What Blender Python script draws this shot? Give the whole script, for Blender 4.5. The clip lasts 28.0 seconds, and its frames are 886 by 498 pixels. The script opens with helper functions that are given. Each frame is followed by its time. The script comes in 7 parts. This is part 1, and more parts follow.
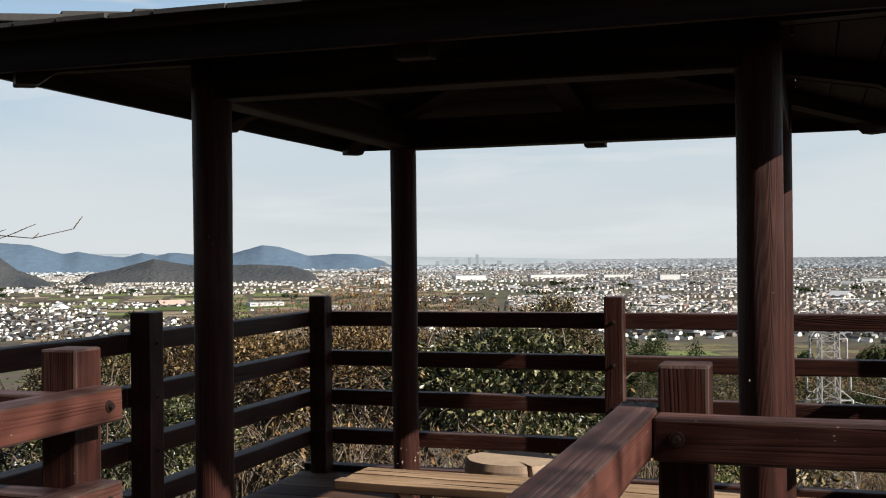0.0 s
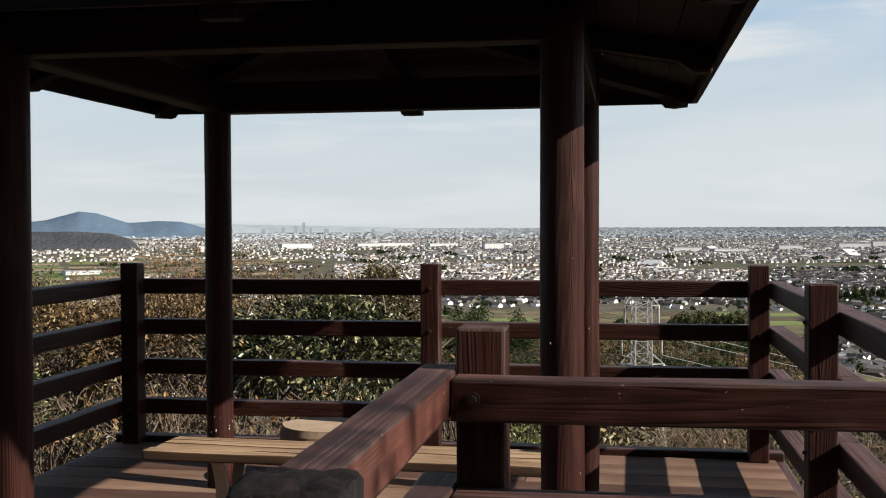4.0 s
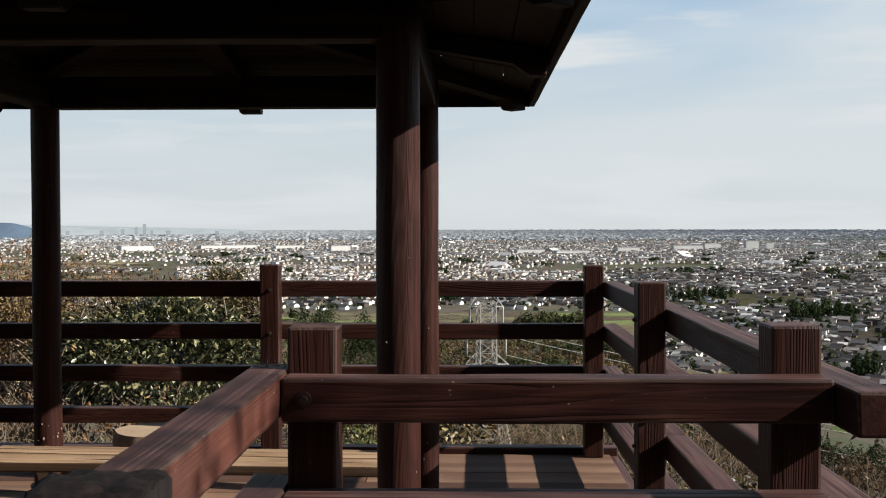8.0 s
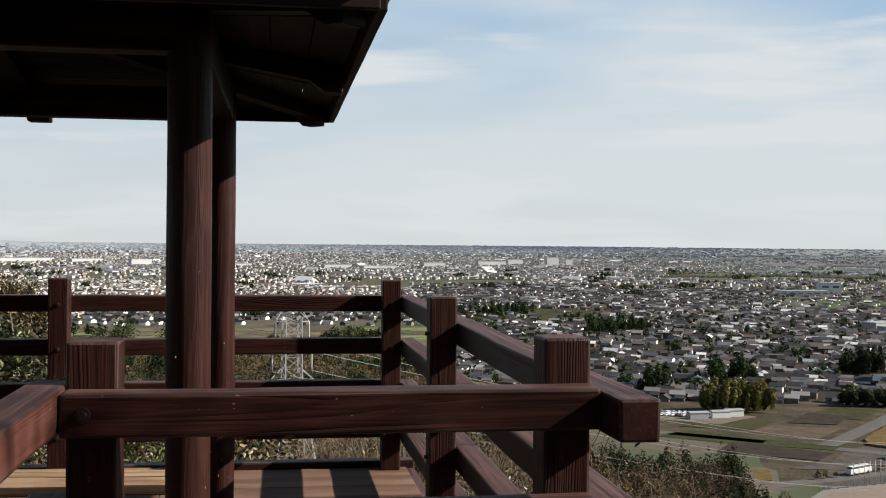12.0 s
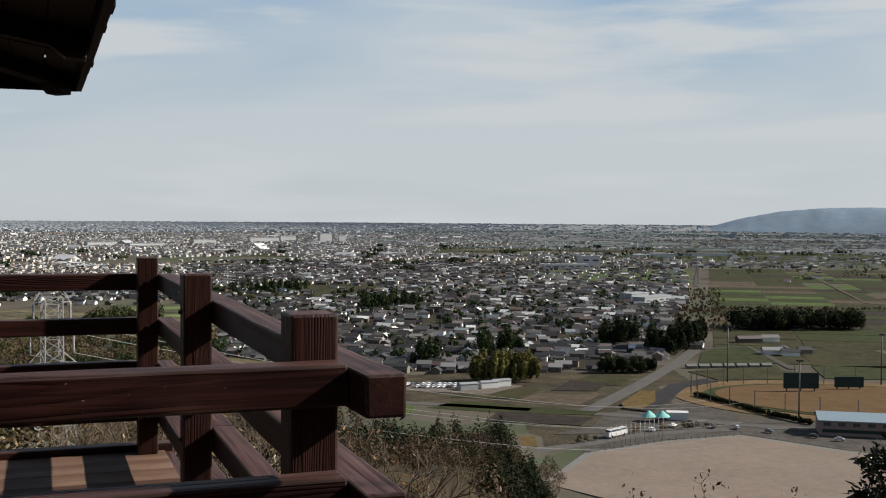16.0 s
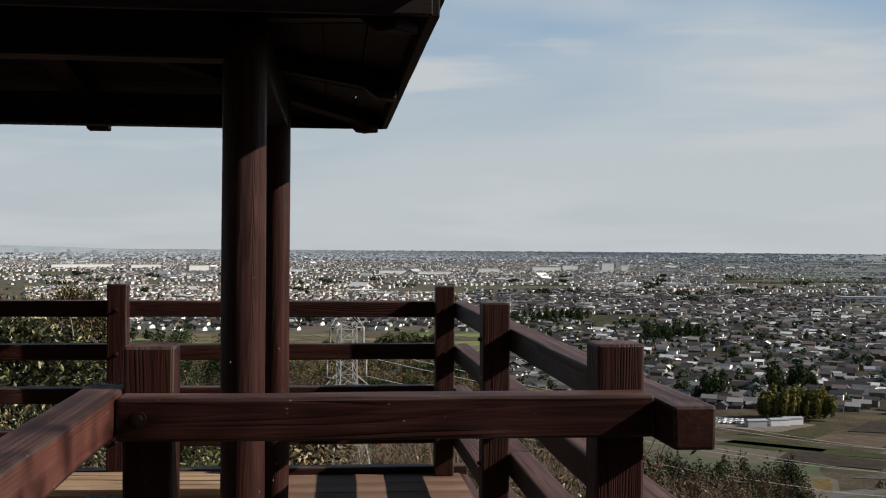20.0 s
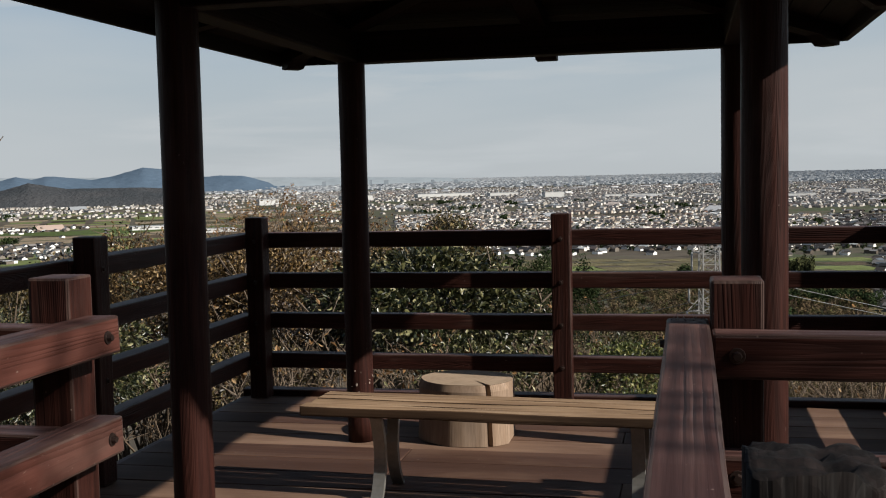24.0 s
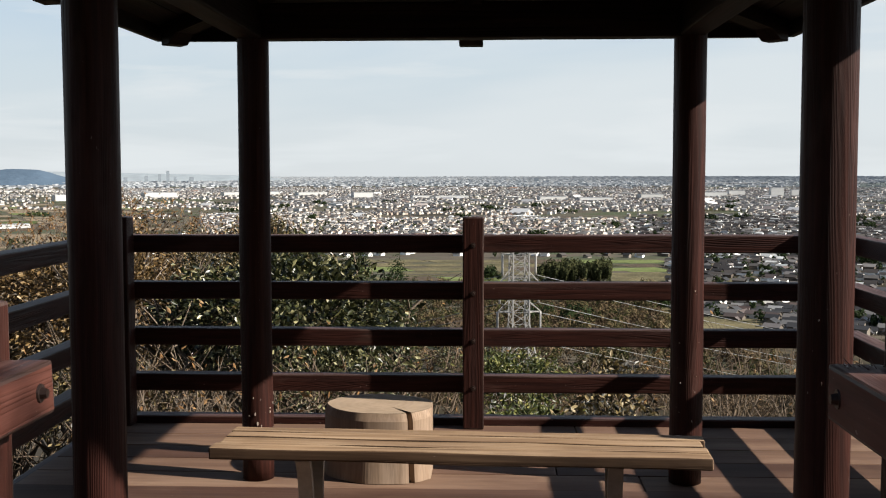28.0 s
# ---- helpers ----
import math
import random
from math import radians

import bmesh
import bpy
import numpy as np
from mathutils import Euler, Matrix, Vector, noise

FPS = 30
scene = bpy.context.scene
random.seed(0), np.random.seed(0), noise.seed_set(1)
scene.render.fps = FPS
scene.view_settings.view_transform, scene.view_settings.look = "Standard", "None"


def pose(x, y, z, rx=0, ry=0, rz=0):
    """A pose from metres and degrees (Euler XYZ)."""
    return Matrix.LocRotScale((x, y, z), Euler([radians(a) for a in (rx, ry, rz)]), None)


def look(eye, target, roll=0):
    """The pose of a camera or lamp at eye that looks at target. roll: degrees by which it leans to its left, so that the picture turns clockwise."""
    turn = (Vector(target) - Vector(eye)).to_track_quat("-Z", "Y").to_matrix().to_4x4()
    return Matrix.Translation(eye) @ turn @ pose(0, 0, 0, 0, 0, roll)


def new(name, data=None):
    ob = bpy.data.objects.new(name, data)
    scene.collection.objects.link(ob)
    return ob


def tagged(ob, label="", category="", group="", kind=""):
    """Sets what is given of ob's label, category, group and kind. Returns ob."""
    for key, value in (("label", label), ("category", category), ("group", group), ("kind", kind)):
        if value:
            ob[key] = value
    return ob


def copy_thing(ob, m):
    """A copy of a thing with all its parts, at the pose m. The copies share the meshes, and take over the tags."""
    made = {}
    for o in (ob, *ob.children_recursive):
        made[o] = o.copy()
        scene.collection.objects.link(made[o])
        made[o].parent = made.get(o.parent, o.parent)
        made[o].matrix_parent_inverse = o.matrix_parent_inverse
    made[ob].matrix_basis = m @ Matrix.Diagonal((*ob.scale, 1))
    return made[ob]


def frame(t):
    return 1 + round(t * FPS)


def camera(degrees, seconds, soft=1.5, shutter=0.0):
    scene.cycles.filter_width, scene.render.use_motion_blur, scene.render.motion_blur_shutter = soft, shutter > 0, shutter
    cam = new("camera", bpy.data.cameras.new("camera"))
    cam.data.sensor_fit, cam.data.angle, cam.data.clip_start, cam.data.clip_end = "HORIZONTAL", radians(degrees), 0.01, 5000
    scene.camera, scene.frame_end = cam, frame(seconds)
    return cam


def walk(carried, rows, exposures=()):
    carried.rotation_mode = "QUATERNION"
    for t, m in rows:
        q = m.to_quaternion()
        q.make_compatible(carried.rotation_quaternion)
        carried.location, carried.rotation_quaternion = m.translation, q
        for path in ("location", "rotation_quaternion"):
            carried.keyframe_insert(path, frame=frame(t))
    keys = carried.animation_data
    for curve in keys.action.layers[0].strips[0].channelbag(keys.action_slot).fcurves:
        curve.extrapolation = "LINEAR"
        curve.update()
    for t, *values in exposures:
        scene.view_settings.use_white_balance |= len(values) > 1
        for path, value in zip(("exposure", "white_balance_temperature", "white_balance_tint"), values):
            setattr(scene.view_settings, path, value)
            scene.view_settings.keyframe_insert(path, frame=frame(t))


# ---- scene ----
cam = camera(43.6, 28.0, soft=1.1)
PATH = [
    (0, (1.066, -6.302, 1.348), (0.438, -4.403, 1.359), -0.6),
    (0.5, (1.073, -6.311, 1.351), (0.469, -4.404, 1.376), -0.3),
    (1, (1.084, -6.325, 1.349), (0.505, -4.411, 1.385), -0.3),
    (1.5, (1.088, -6.317, 1.343), (0.549, -4.392, 1.368), -0.8),
    (2, (1.101, -6.312, 1.342), (0.612, -4.373, 1.345), -1.1),
    (2.5, (1.107, -6.295, 1.338), (0.668, -4.344, 1.316), -1.0),
    (3, (1.112, -6.288, 1.338), (0.715, -4.328, 1.298), -0.8),
    (3.5, (1.117, -6.303, 1.34), (0.759, -4.335, 1.294), -0.4),
    (5.5, (1.133, -6.291, 1.336), (0.887, -4.307, 1.291), -0.5),
    (6, (1.136, -6.292, 1.339), (0.926, -4.304, 1.297), -0.4),
    (6.5, (1.142, -6.302, 1.339), (0.979, -4.309, 1.306), -0.3),
    (7, (1.148, -6.304, 1.338), (1.026, -4.308, 1.311), -0.2),
    (7.5, (1.151, -6.287, 1.335), (1.066, -4.289, 1.298), -0.3),
    (8, (1.153, -6.289, 1.33), (1.102, -4.29, 1.285), -0.1),
    (8.5, (1.154, -6.305, 1.333), (1.137, -4.306, 1.297), 0.3),
    (9, (1.167, -6.334, 1.336), (1.19, -4.334, 1.309), -0.3),
    (9.5, (1.176, -6.315, 1.33), (1.237, -4.317, 1.293), -0.4),
    (10, (1.179, -6.304, 1.331), (1.281, -4.307, 1.283), -0.3),
    (10.5, (1.181, -6.318, 1.329), (1.328, -4.324, 1.281), -0.3),
    (11, (1.185, -6.319, 1.33), (1.392, -4.33, 1.297), -0.2),
    (11.5, (1.194, -6.348, 1.333), (1.453, -4.365, 1.312), 0.3),
    (12, (1.197, -6.347, 1.332), (1.492, -4.369, 1.315), 0.5),
    (12.5, (1.202, -6.357, 1.331), (1.542, -4.386, 1.309), -0.0),
    (14.5, (1.252, -6.344, 1.333), (1.774, -4.414, 1.294), 1.1),
    (15, (1.258, -6.332, 1.334), (1.837, -4.418, 1.279), 0.6),
    (15.5, (1.264, -6.313, 1.329), (1.904, -4.419, 1.271), 0.5),
    (16, (1.268, -6.308, 1.328), (1.958, -4.431, 1.271), 0.4),
    (16.5, (1.265, -6.313, 1.328), (2.003, -4.455, 1.28), 0.4),
    (17, (1.26, -6.342, 1.329), (1.983, -4.478, 1.29), 0.3),
    (17.5, (1.258, -6.348, 1.331), (1.912, -4.458, 1.304), 0.0),
    (18, (1.258, -6.34, 1.331), (1.869, -4.436, 1.313), 0.1),
    (18.5, (1.255, -6.349, 1.332), (1.83, -4.433, 1.32), 0.5),
    (19, (1.247, -6.401, 1.334), (1.754, -4.467, 1.326), 1.0),
    (19.5, (1.224, -6.373, 1.333), (1.531, -4.397, 1.330), 0.7),
    (20, (1.202, -6.345, 1.331), (1.4, -4.355, 1.324), 0.4),
    (20.5, (1.171, -6.324, 1.330), (1.241, -4.325, 1.292), 0.3),
    (21, (1.14, -6.303, 1.329), (1.017, -4.307, 1.299), 0.2),
    (21.5, (1.123, -6.311, 1.326), (0.817, -4.335, 1.292), 0.8),
    (23.5, (0.761, -6.279, 1.327), (0.346, -4.322, 1.304), -2.4),
    (24, (0.71, -6.259, 1.343), (0.277, -4.312, 1.206), -1.3),
    (24.5, (0.685, -6.218, 1.336), (0.219, -4.278, 1.193), 0.3),
    (25, (0.605, -6.179, 1.34), (0.164, -4.233, 1.209), 0.4),
    (25.5, (0.453, -6.175, 1.355), (0.168, -4.198, 1.265), -1.1),
    (26, (0.382, -6.145, 1.336), (0.132, -4.163, 1.232), -0.7),
    (26.5, (0.34, -5.993, 1.337), (0.09, -4.012, 1.22), -0.4),
    (27, (0.253, -5.874, 1.338), (-0.021, -3.897, 1.22), -0.1),
    (27.5, (0.15, -5.756, 1.349), (-0.055, -3.77, 1.238), -3.2),
    (28, (0.104, -5.657, 1.337), (0.013, -3.664, 1.196), -0.1),
]
EXPOSURES = [(0.0, 1.11, 6500, 10), (12.0, 1.08, 6500, 10), (15.0, 0.8, 6400, 10), (17.0, 0.78, 6400, 10), (20.0, 0.7, 6400, 10), (22.0, 0.64, 6400, 10), (24.3, 0.65, 6400, 10), (25.0, 1.05, 6500, 10), (25.6, 1.14, 6500, 10), (28.0, 1.19, 6500, 10)]
SKY_STRENGTH, SUN_STRENGTH = 0.05, 5.0
HAZE_STOPS = [(0.0, (6.1, 6.5, 6.7)), (0.09, (5.5, 6.3, 6.85)), (0.2, (3.7, 5.25, 6.9)), (0.35, (2.6, 3.9, 5.65))]
CLOUD_RGB = (6.72, 7.12, 7.3, 1)
walk(cam, [(t, look(e, a, r)) for t, e, a, r in PATH], EXPOSURES)

# ---- light ----
def ramp_node(n, stops):
    r = n.new("ShaderNodeValToRGB")
    e = r.color_ramp.elements
    while len(e) < len(stops):
        e.new(0.5)
    for k, (p, c) in zip(e, stops):
        k.position, k.color = p, (*c, 1)
    return r


SUN_DIR = Vector((1.56, -0.345, 1.0)).normalized()
world = bpy.data.worlds.new("world")
scene.world = world
world.use_nodes = True
wn, wl = world.node_tree.nodes, world.node_tree.links
wn.clear()
w_out = wn.new("ShaderNodeOutputWorld")
w_bg = wn.new("ShaderNodeBackground")
sky = wn.new("ShaderNodeTexSky")
sky.sky_type = "NISHITA"
sky.sun_disc = False
sky.sun_elevation = math.asin(SUN_DIR.z)
sky.sun_rotation = math.atan2(SUN_DIR.x, SUN_DIR.y)
sky.altitude, sky.air_density, sky.dust_density, sky.ozone_density = 100, 1.0, 0.4, 1.8
w_co = wn.new("ShaderNodeTexCoord")
# thin cloud: broad veils and finer streaks, drawn out along the horizon
w_layers = []
for w_scale, w_detail, w_stretch, w_turn, w_lo, w_hi, w_top in ((1.55, 4.0, 4.6, 0.4, 0.46, 0.62, 0.62), (3.0, 6.0, 8.0, 1.3, 0.5, 0.61, 0.95)):
    w_map = wn.new("ShaderNodeMapping")
    w_map.inputs["Scale"].default_value = (1.0, 1.0, w_stretch)
    w_map.inputs["Rotation"].default_value = (radians(7), radians(-8), w_turn)
    w_noise = wn.new("ShaderNodeTexNoise")
    w_noise.inputs["Scale"].default_value, w_noise.inputs["Detail"].default_value, w_noise.inputs["Roughness"].default_value = w_scale, w_detail, 0.5
    w_noise.inputs["Distortion"].default_value = 0.25
    w_ramp = ramp_node(wn, [(w_lo, (0.0,) * 3), (w_hi, (w_top,) * 3)])
    wl.new(w_co.outputs["Generated"], w_map.inputs["Vector"])
    wl.new(w_map.outputs["Vector"], w_noise.inputs["Vector"])
    wl.new(w_noise.outputs["Fac"], w_ramp.inputs["Fac"])
    w_layers.append(w_ramp)
w_veil = wn.new("ShaderNodeMix")
w_veil.data_type, w_veil.blend_type = "RGBA", "SCREEN"
w_veil.inputs["Factor"].default_value = 1.0
wl.new(w_layers[0].outputs["Color"], w_veil.inputs["A"])
wl.new(w_layers[1].outputs["Color"], w_veil.inputs["B"])
w_mix = wn.new("ShaderNodeMix")
w_mix.data_type = "RGBA"
w_mix.inputs["B"].default_value = CLOUD_RGB
w_bg.inputs["Strength"].default_value = SKY_STRENGTH
w_fade = ramp_node(wn, [(0.0, (1.0,) * 3), (0.36, (1.0,) * 3), (0.55, (0.25,) * 3), (1.0, (0.1,) * 3)])
w_cover = wn.new("ShaderNodeMix")
w_cover.data_type, w_cover.blend_type = "RGBA", "MULTIPLY"
w_cover.inputs["Factor"].default_value = 1.0
wl.new(w_veil.outputs["Result"], w_cover.inputs["A"])
wl.new(w_fade.outputs["Color"], w_cover.inputs["B"])
wl.new(w_cover.outputs["Result"], w_mix.inputs["Factor"])
# milky haze, thickest at the horizon
w_sep = wn.new("ShaderNodeSeparateXYZ")
wl.new(w_co.outputs["Generated"], w_sep.inputs[0])
w_h = ramp_node(wn, [(0.0, (0.98,) * 3), (0.22, (0.9,) * 3), (0.34, (0.5,) * 3), (0.46, (0.06,) * 3), (1.0, (0.0,) * 3)])
wl.new(w_sep.outputs["Z"], w_h.inputs["Fac"])
wl.new(w_sep.outputs["Z"], w_fade.inputs["Fac"])
w_haze = wn.new("ShaderNodeMix")
w_haze.data_type = "RGBA"
w_hc = ramp_node(wn, HAZE_STOPS)
wl.new(w_sep.outputs["Z"], w_hc.inputs["Fac"])
wl.new(w_hc.outputs["Color"], w_haze.inputs["B"])
wl.new(w_h.outputs["Color"], w_haze.inputs["Factor"])
wl.new(sky.outputs["Color"], w_haze.inputs["A"])
wl.new(w_haze.outputs["Result"], w_mix.inputs["A"])
wl.new(w_mix.outputs["Result"], w_bg.inputs["Color"])
wl.new(w_bg.outputs["Background"], w_out.inputs["Surface"])
sun = new("sun", bpy.data.lights.new("sun", "SUN"))
sun.data.energy, sun.data.angle, sun.data.color = SUN_STRENGTH, radians(0.53), (1.0, 0.93, 0.82)
sun.matrix_basis = look(SUN_DIR * 50, (0, 0, 0))


# ---- materials ----
def material(name, rough=0.7, metallic=0.0):
    m = bpy.data.materials.new(name)
    m.use_nodes = True
    b = m.node_tree.nodes["Principled BSDF"]
    b.inputs["Roughness"].default_value, b.inputs["Metallic"].default_value = rough, metallic
    if rough > 0.65 and not metallic:
        b.inputs["Specular IOR Level"].default_value = 0.06
    return m, m.node_tree.nodes, m.node_tree.links, b


def noise_node(n, l, vec, scale, detail=4.0, rough=0.55, stretch=None):
    t = n.new("ShaderNodeTexNoise")
    t.inputs["Scale"].default_value, t.inputs["Detail"].default_value, t.inputs["Roughness"].default_value = scale, detail, rough
    if stretch:
        mp = n.new("ShaderNodeMapping")
        mp.inputs["Scale"].default_value = stretch
        l.new(vec, mp.inputs["Vector"])
        vec = mp.outputs["Vector"]
    l.new(vec, t.inputs["Vector"])
    return t


def mixc(n, l, fac, a, b, mode="MIX"):
    m = n.new("ShaderNodeMix")
    m.data_type, m.blend_type = "RGBA", mode
    for sock, v in (("Factor", fac), ("A", a), ("B", b)):
        if hasattr(v, "default_value"):
            l.new(v, m.inputs[sock])
        elif isinstance(v, (int, float)):
            m.inputs[sock].default_value = v
        else:
            m.inputs[sock].default_value = (*v, 1)
    return m.outputs["Result"]


def bump_node(n, l, height, strength, distance, b, chain=None):
    k = n.new("ShaderNodeBump")
    k.inputs["Strength"].default_value, k.inputs["Distance"].default_value = strength, distance
    l.new(height, k.inputs["Height"])
    if chain:
        l.new(chain, k.inputs["Normal"])
    l.new(k.outputs["Normal"], b.inputs["Normal"])
    return k.outputs["Normal"]


def wood(name, dark, mid, light, worn, worn_amount, rough, bump=0.6, ring=26.0, lines=16.0, line_depth=0.5, specks=0.0, gloss=0.16, fibre=0.45):
    """Grained wood; the grain runs along the local X axis of each piece."""
    m, n, l, b = material(name, rough)
    b.inputs["Specular IOR Level"].default_value = gloss
    co, oi = n.new("ShaderNodeTexCoord"), n.new("ShaderNodeObjectInfo")
    shift = n.new("ShaderNodeVectorMath")
    shift.operation = "MULTIPLY_ADD"
    shift.inputs[1].default_value = (1, 1, 1)
    l.new(co.outputs["Object"], shift.inputs[0])
    rnd = n.new("ShaderNodeVectorMath")
    rnd.operation = "SCALE"
    rnd.inputs[0].default_value = (37.0, 11.0, 23.0)
    l.new(oi.outputs["Random"], rnd.inputs["Scale"])
    l.new(rnd.outputs["Vector"], shift.inputs[2])
    v = shift.outputs["Vector"]
    warp = noise_node(n, l, v, 3.0, 2.0, 0.5, (0.5, 2.0, 2.0))
    wv = mixc(n, l, 0.014, v, warp.outputs["Color"])
    rings = noise_node(n, l, wv, ring, 3.0, 0.55, (0.045, 1.0, 1.0))
    fine = noise_node(n, l, v, 150.0, 2.0, 0.6, (0.03, 1.0, 1.0))
    blot = noise_node(n, l, v, 4.0, 4.0, 0.6, (0.4, 1.0, 1.0))
    cr = ramp_node(n, [(0.36, dark), (0.5, mid), (0.66, light)])
    l.new(rings.outputs["Fac"], cr.inputs["Fac"])
    c = mixc(n, l, fibre, cr.outputs["Color"], ramp_mul(n, l, fine.outputs["Fac"], 0.2, 1.75), "MULTIPLY")
    # year rings: contour lines of a slow field drawn out along the grain
    slow = noise_node(n, l, wv, 7.0, 1.0, 0.4, (0.016, 1.0, 1.0))
    turns = n.new("ShaderNodeMath")
    turns.operation = "MULTIPLY"
    turns.inputs[1].default_value = lines
    l.new(slow.outputs["Fac"], turns.inputs[0])
    saw = n.new("ShaderNodeMath")
    saw.operation = "FRACT"
    l.new(turns.outputs[0], saw.inputs[0])
    edge = ramp_node(n, [(0.0, (0.25,) * 3), (0.3, (0.9,) * 3), (0.62, (1, 1, 1)), (0.85, (0.55,) * 3), (0.97, (0, 0, 0)), (1.0, (0.25,) * 3)])
    l.new(saw.outputs[0], edge.inputs["Fac"])
    # the grain stands out in some stretches and is worn smooth in others
    patch = noise_node(n, l, v, 5.0, 2.0, 0.5, (0.35, 1.6, 1.6))
    pm = ramp_node(n, [(0.42, (0.08,) * 3), (0.64, (1, 1, 1))])
    l.new(patch.outputs["Fac"], pm.inputs["Fac"])
    grooves = mixc(n, l, pm.outputs["Color"], (1, 1, 1), edge.outputs["Color"])
    c = mixc(n, l, line_depth, c, grooves, "MULTIPLY")
    wr = ramp_node(n, [(0.62 - 0.3 * worn_amount, (0, 0, 0)), (0.8 - 0.2 * worn_amount, (1, 1, 1))])
    l.new(blot.outputs["Fac"], wr.inputs["Fac"])
    half = n.new("ShaderNodeMath")
    half.operation = "MULTIPLY"
    half.inputs[1].default_value = 0.7
    l.new(wr.outputs["Color"], half.inputs[0])
    c = mixc(n, l, half.outputs[0], c, worn)
    # small pale scuffs and flecks
    if specks:
        fleck = noise_node(n, l, v, 95.0, 2.0, 0.5, (0.6, 1.0, 1.0))
        fr = ramp_node(n, [(0.755 - specks, (0, 0, 0)), (0.79 - specks, (0.7,) * 3)])
        l.new(fleck.outputs["Fac"], fr.inputs["Fac"])
        c = mixc(n, l, fr.outputs["Color"], c, (0.2, 0.15, 0.13))
    l.new(c, b.inputs["Base Color"])
    # the relief fades on sawn ends
    sep = n.new("ShaderNodeSeparateXYZ")
    l.new(co.outputs["Normal"], sep.inputs[0])
    ends = n.new("ShaderNodeMath")
    ends.operation = "ABSOLUTE"
    l.new(sep.outputs["X"], ends.inputs[0])
    keep = n.new("ShaderNodeMapRange")
    for sock, val in (("From Min", 0.5), ("From Max", 0.9), ("To Min", 1.0), ("To Max", 0.12)):
        keep.inputs[sock].default_value = val
    l.new(ends.outputs[0], keep.inputs["Value"])
    relief = n.new("ShaderNodeMath")
    relief.operation = "MULTIPLY"
    l.new(mixc(n, l, 0.4, rings.outputs["Fac"], grooves), relief.inputs[0])
    l.new(keep.outputs["Result"], relief.inputs[1])
    nb = bump_node(n, l, relief.outputs[0], bump, 0.006, b)
    bump_node(n, l, fine.outputs["Fac"], bump * 0.5, 0.0015, b, nb)
    return m


def ramp_mul(n, l, fac, lo, hi):
    r = n.new("ShaderNodeMapRange")
    r.inputs["To Min"].default_value, r.inputs["To Max"].default_value = lo, hi
    l.new(fac, r.inputs["Value"])
    return r.outputs["Result"]


def mottled(name, a, b2, scale, rough=0.9, bump=0.3, dist=0.02, metallic=0.0, rich=0.0):
    """Two tones in soft patches with a finer grain; rich adds strong blotches and a third, finest grain, for soil and grass."""
    m, n, l, b = material(name, rough, metallic)
    co = n.new("ShaderNodeTexCoord")
    big = noise_node(n, l, co.outputs["Object"], scale, 5.0)
    small = noise_node(n, l, co.outputs["Object"], scale * 9, 3.0)
    c = mixc(n, l, big.outputs["Fac"], a, b2)
    c = mixc(n, l, 0.4, c, ramp_mul(n, l, small.outputs["Fac"], 0.5, 1.5), "MULTIPLY")
    if rich:
        blot = noise_node(n, l, co.outputs["Object"], scale * 2.6, 4.0, 0.65)
        tuft = noise_node(n, l, co.outputs["Object"], scale * 34, 2.0, 0.6)
        br = ramp_node(n, [(0.32, (0.42,) * 3), (0.5, (0.95,) * 3), (0.68, (1.6, 1.5, 1.42))])
        l.new(blot.outputs["Fac"], br.inputs["Fac"])
        tr = ramp_node(n, [(0.36, (0.35,) * 3), (0.5, (1.0,) * 3), (0.66, (1.6,) * 3)])
        l.new(tuft.outputs["Fac"], tr.inputs["Fac"])
        c = mixc(n, l, rich, c, br.outputs["Color"], "MULTIPLY")
        c = mixc(n, l, rich * 0.8, c, tr.outputs["Color"], "MULTIPLY")
    l.new(c, b.inputs["Base Color"])
    bump_node(n, l, small.outputs["Fac"], bump, dist, b)
    return m


def by_island(name, stops, rough=0.8, metallic=0.0, source="island"):
    """A colour drawn at random for every loose piece of a mesh (or every object)."""
    m, n, l, b = material(name, rough, metallic)
    if source == "island":
        rnd = n.new("ShaderNodeNewGeometry").outputs["Random Per Island"]
    else:
        rnd = n.new("ShaderNodeObjectInfo").outputs["Random"]
    r = ramp_node(n, stops)
    r.color_ramp.interpolation = "LINEAR"
    l.new(rnd, r.inputs["Fac"])
    co = n.new("ShaderNodeTexCoord")
    dirt = noise_node(n, l, co.outputs["Object"], 0.35 if source == "island" else 2.0, 4.0)
    c = mixc(n, l, 0.5, r.outputs["Color"], ramp_mul(n, l, dirt.outputs["Fac"], 0.6, 1.4), "MULTIPLY")
    l.new(c, b.inputs["Base Color"])
    return m


WOOD = wood("stained_wood", (0.01925, 0.00706, 0.005455), (0.02727, 0.009468, 0.00722), (0.0369, 0.01268, 0.009468), (0.06017, 0.0353, 0.02887), 0.1, 0.5, 0.6, 62.0, 95.0, 0.42, 0.005, 0.11)
WOOD_EDGE = wood("worn_wood_edge", (0.0225, 0.0105, 0.00825), (0.0375, 0.0195, 0.01575), (0.05625, 0.03375, 0.0285), (0.0975, 0.06375, 0.0525), 0.3, 0.5, 0.5, 60.0, 60.0, 0.3, 0.03, 0.22)
WOOD_WORN = wood("worn_stained_wood", (0.058, 0.021, 0.0155), (0.07, 0.026, 0.0195), (0.084, 0.033, 0.025), (0.115, 0.062, 0.05), 0.25, 0.55, 0.45, 40.0, 40.0, 0.16, 0.045, 0.1, 0.22)
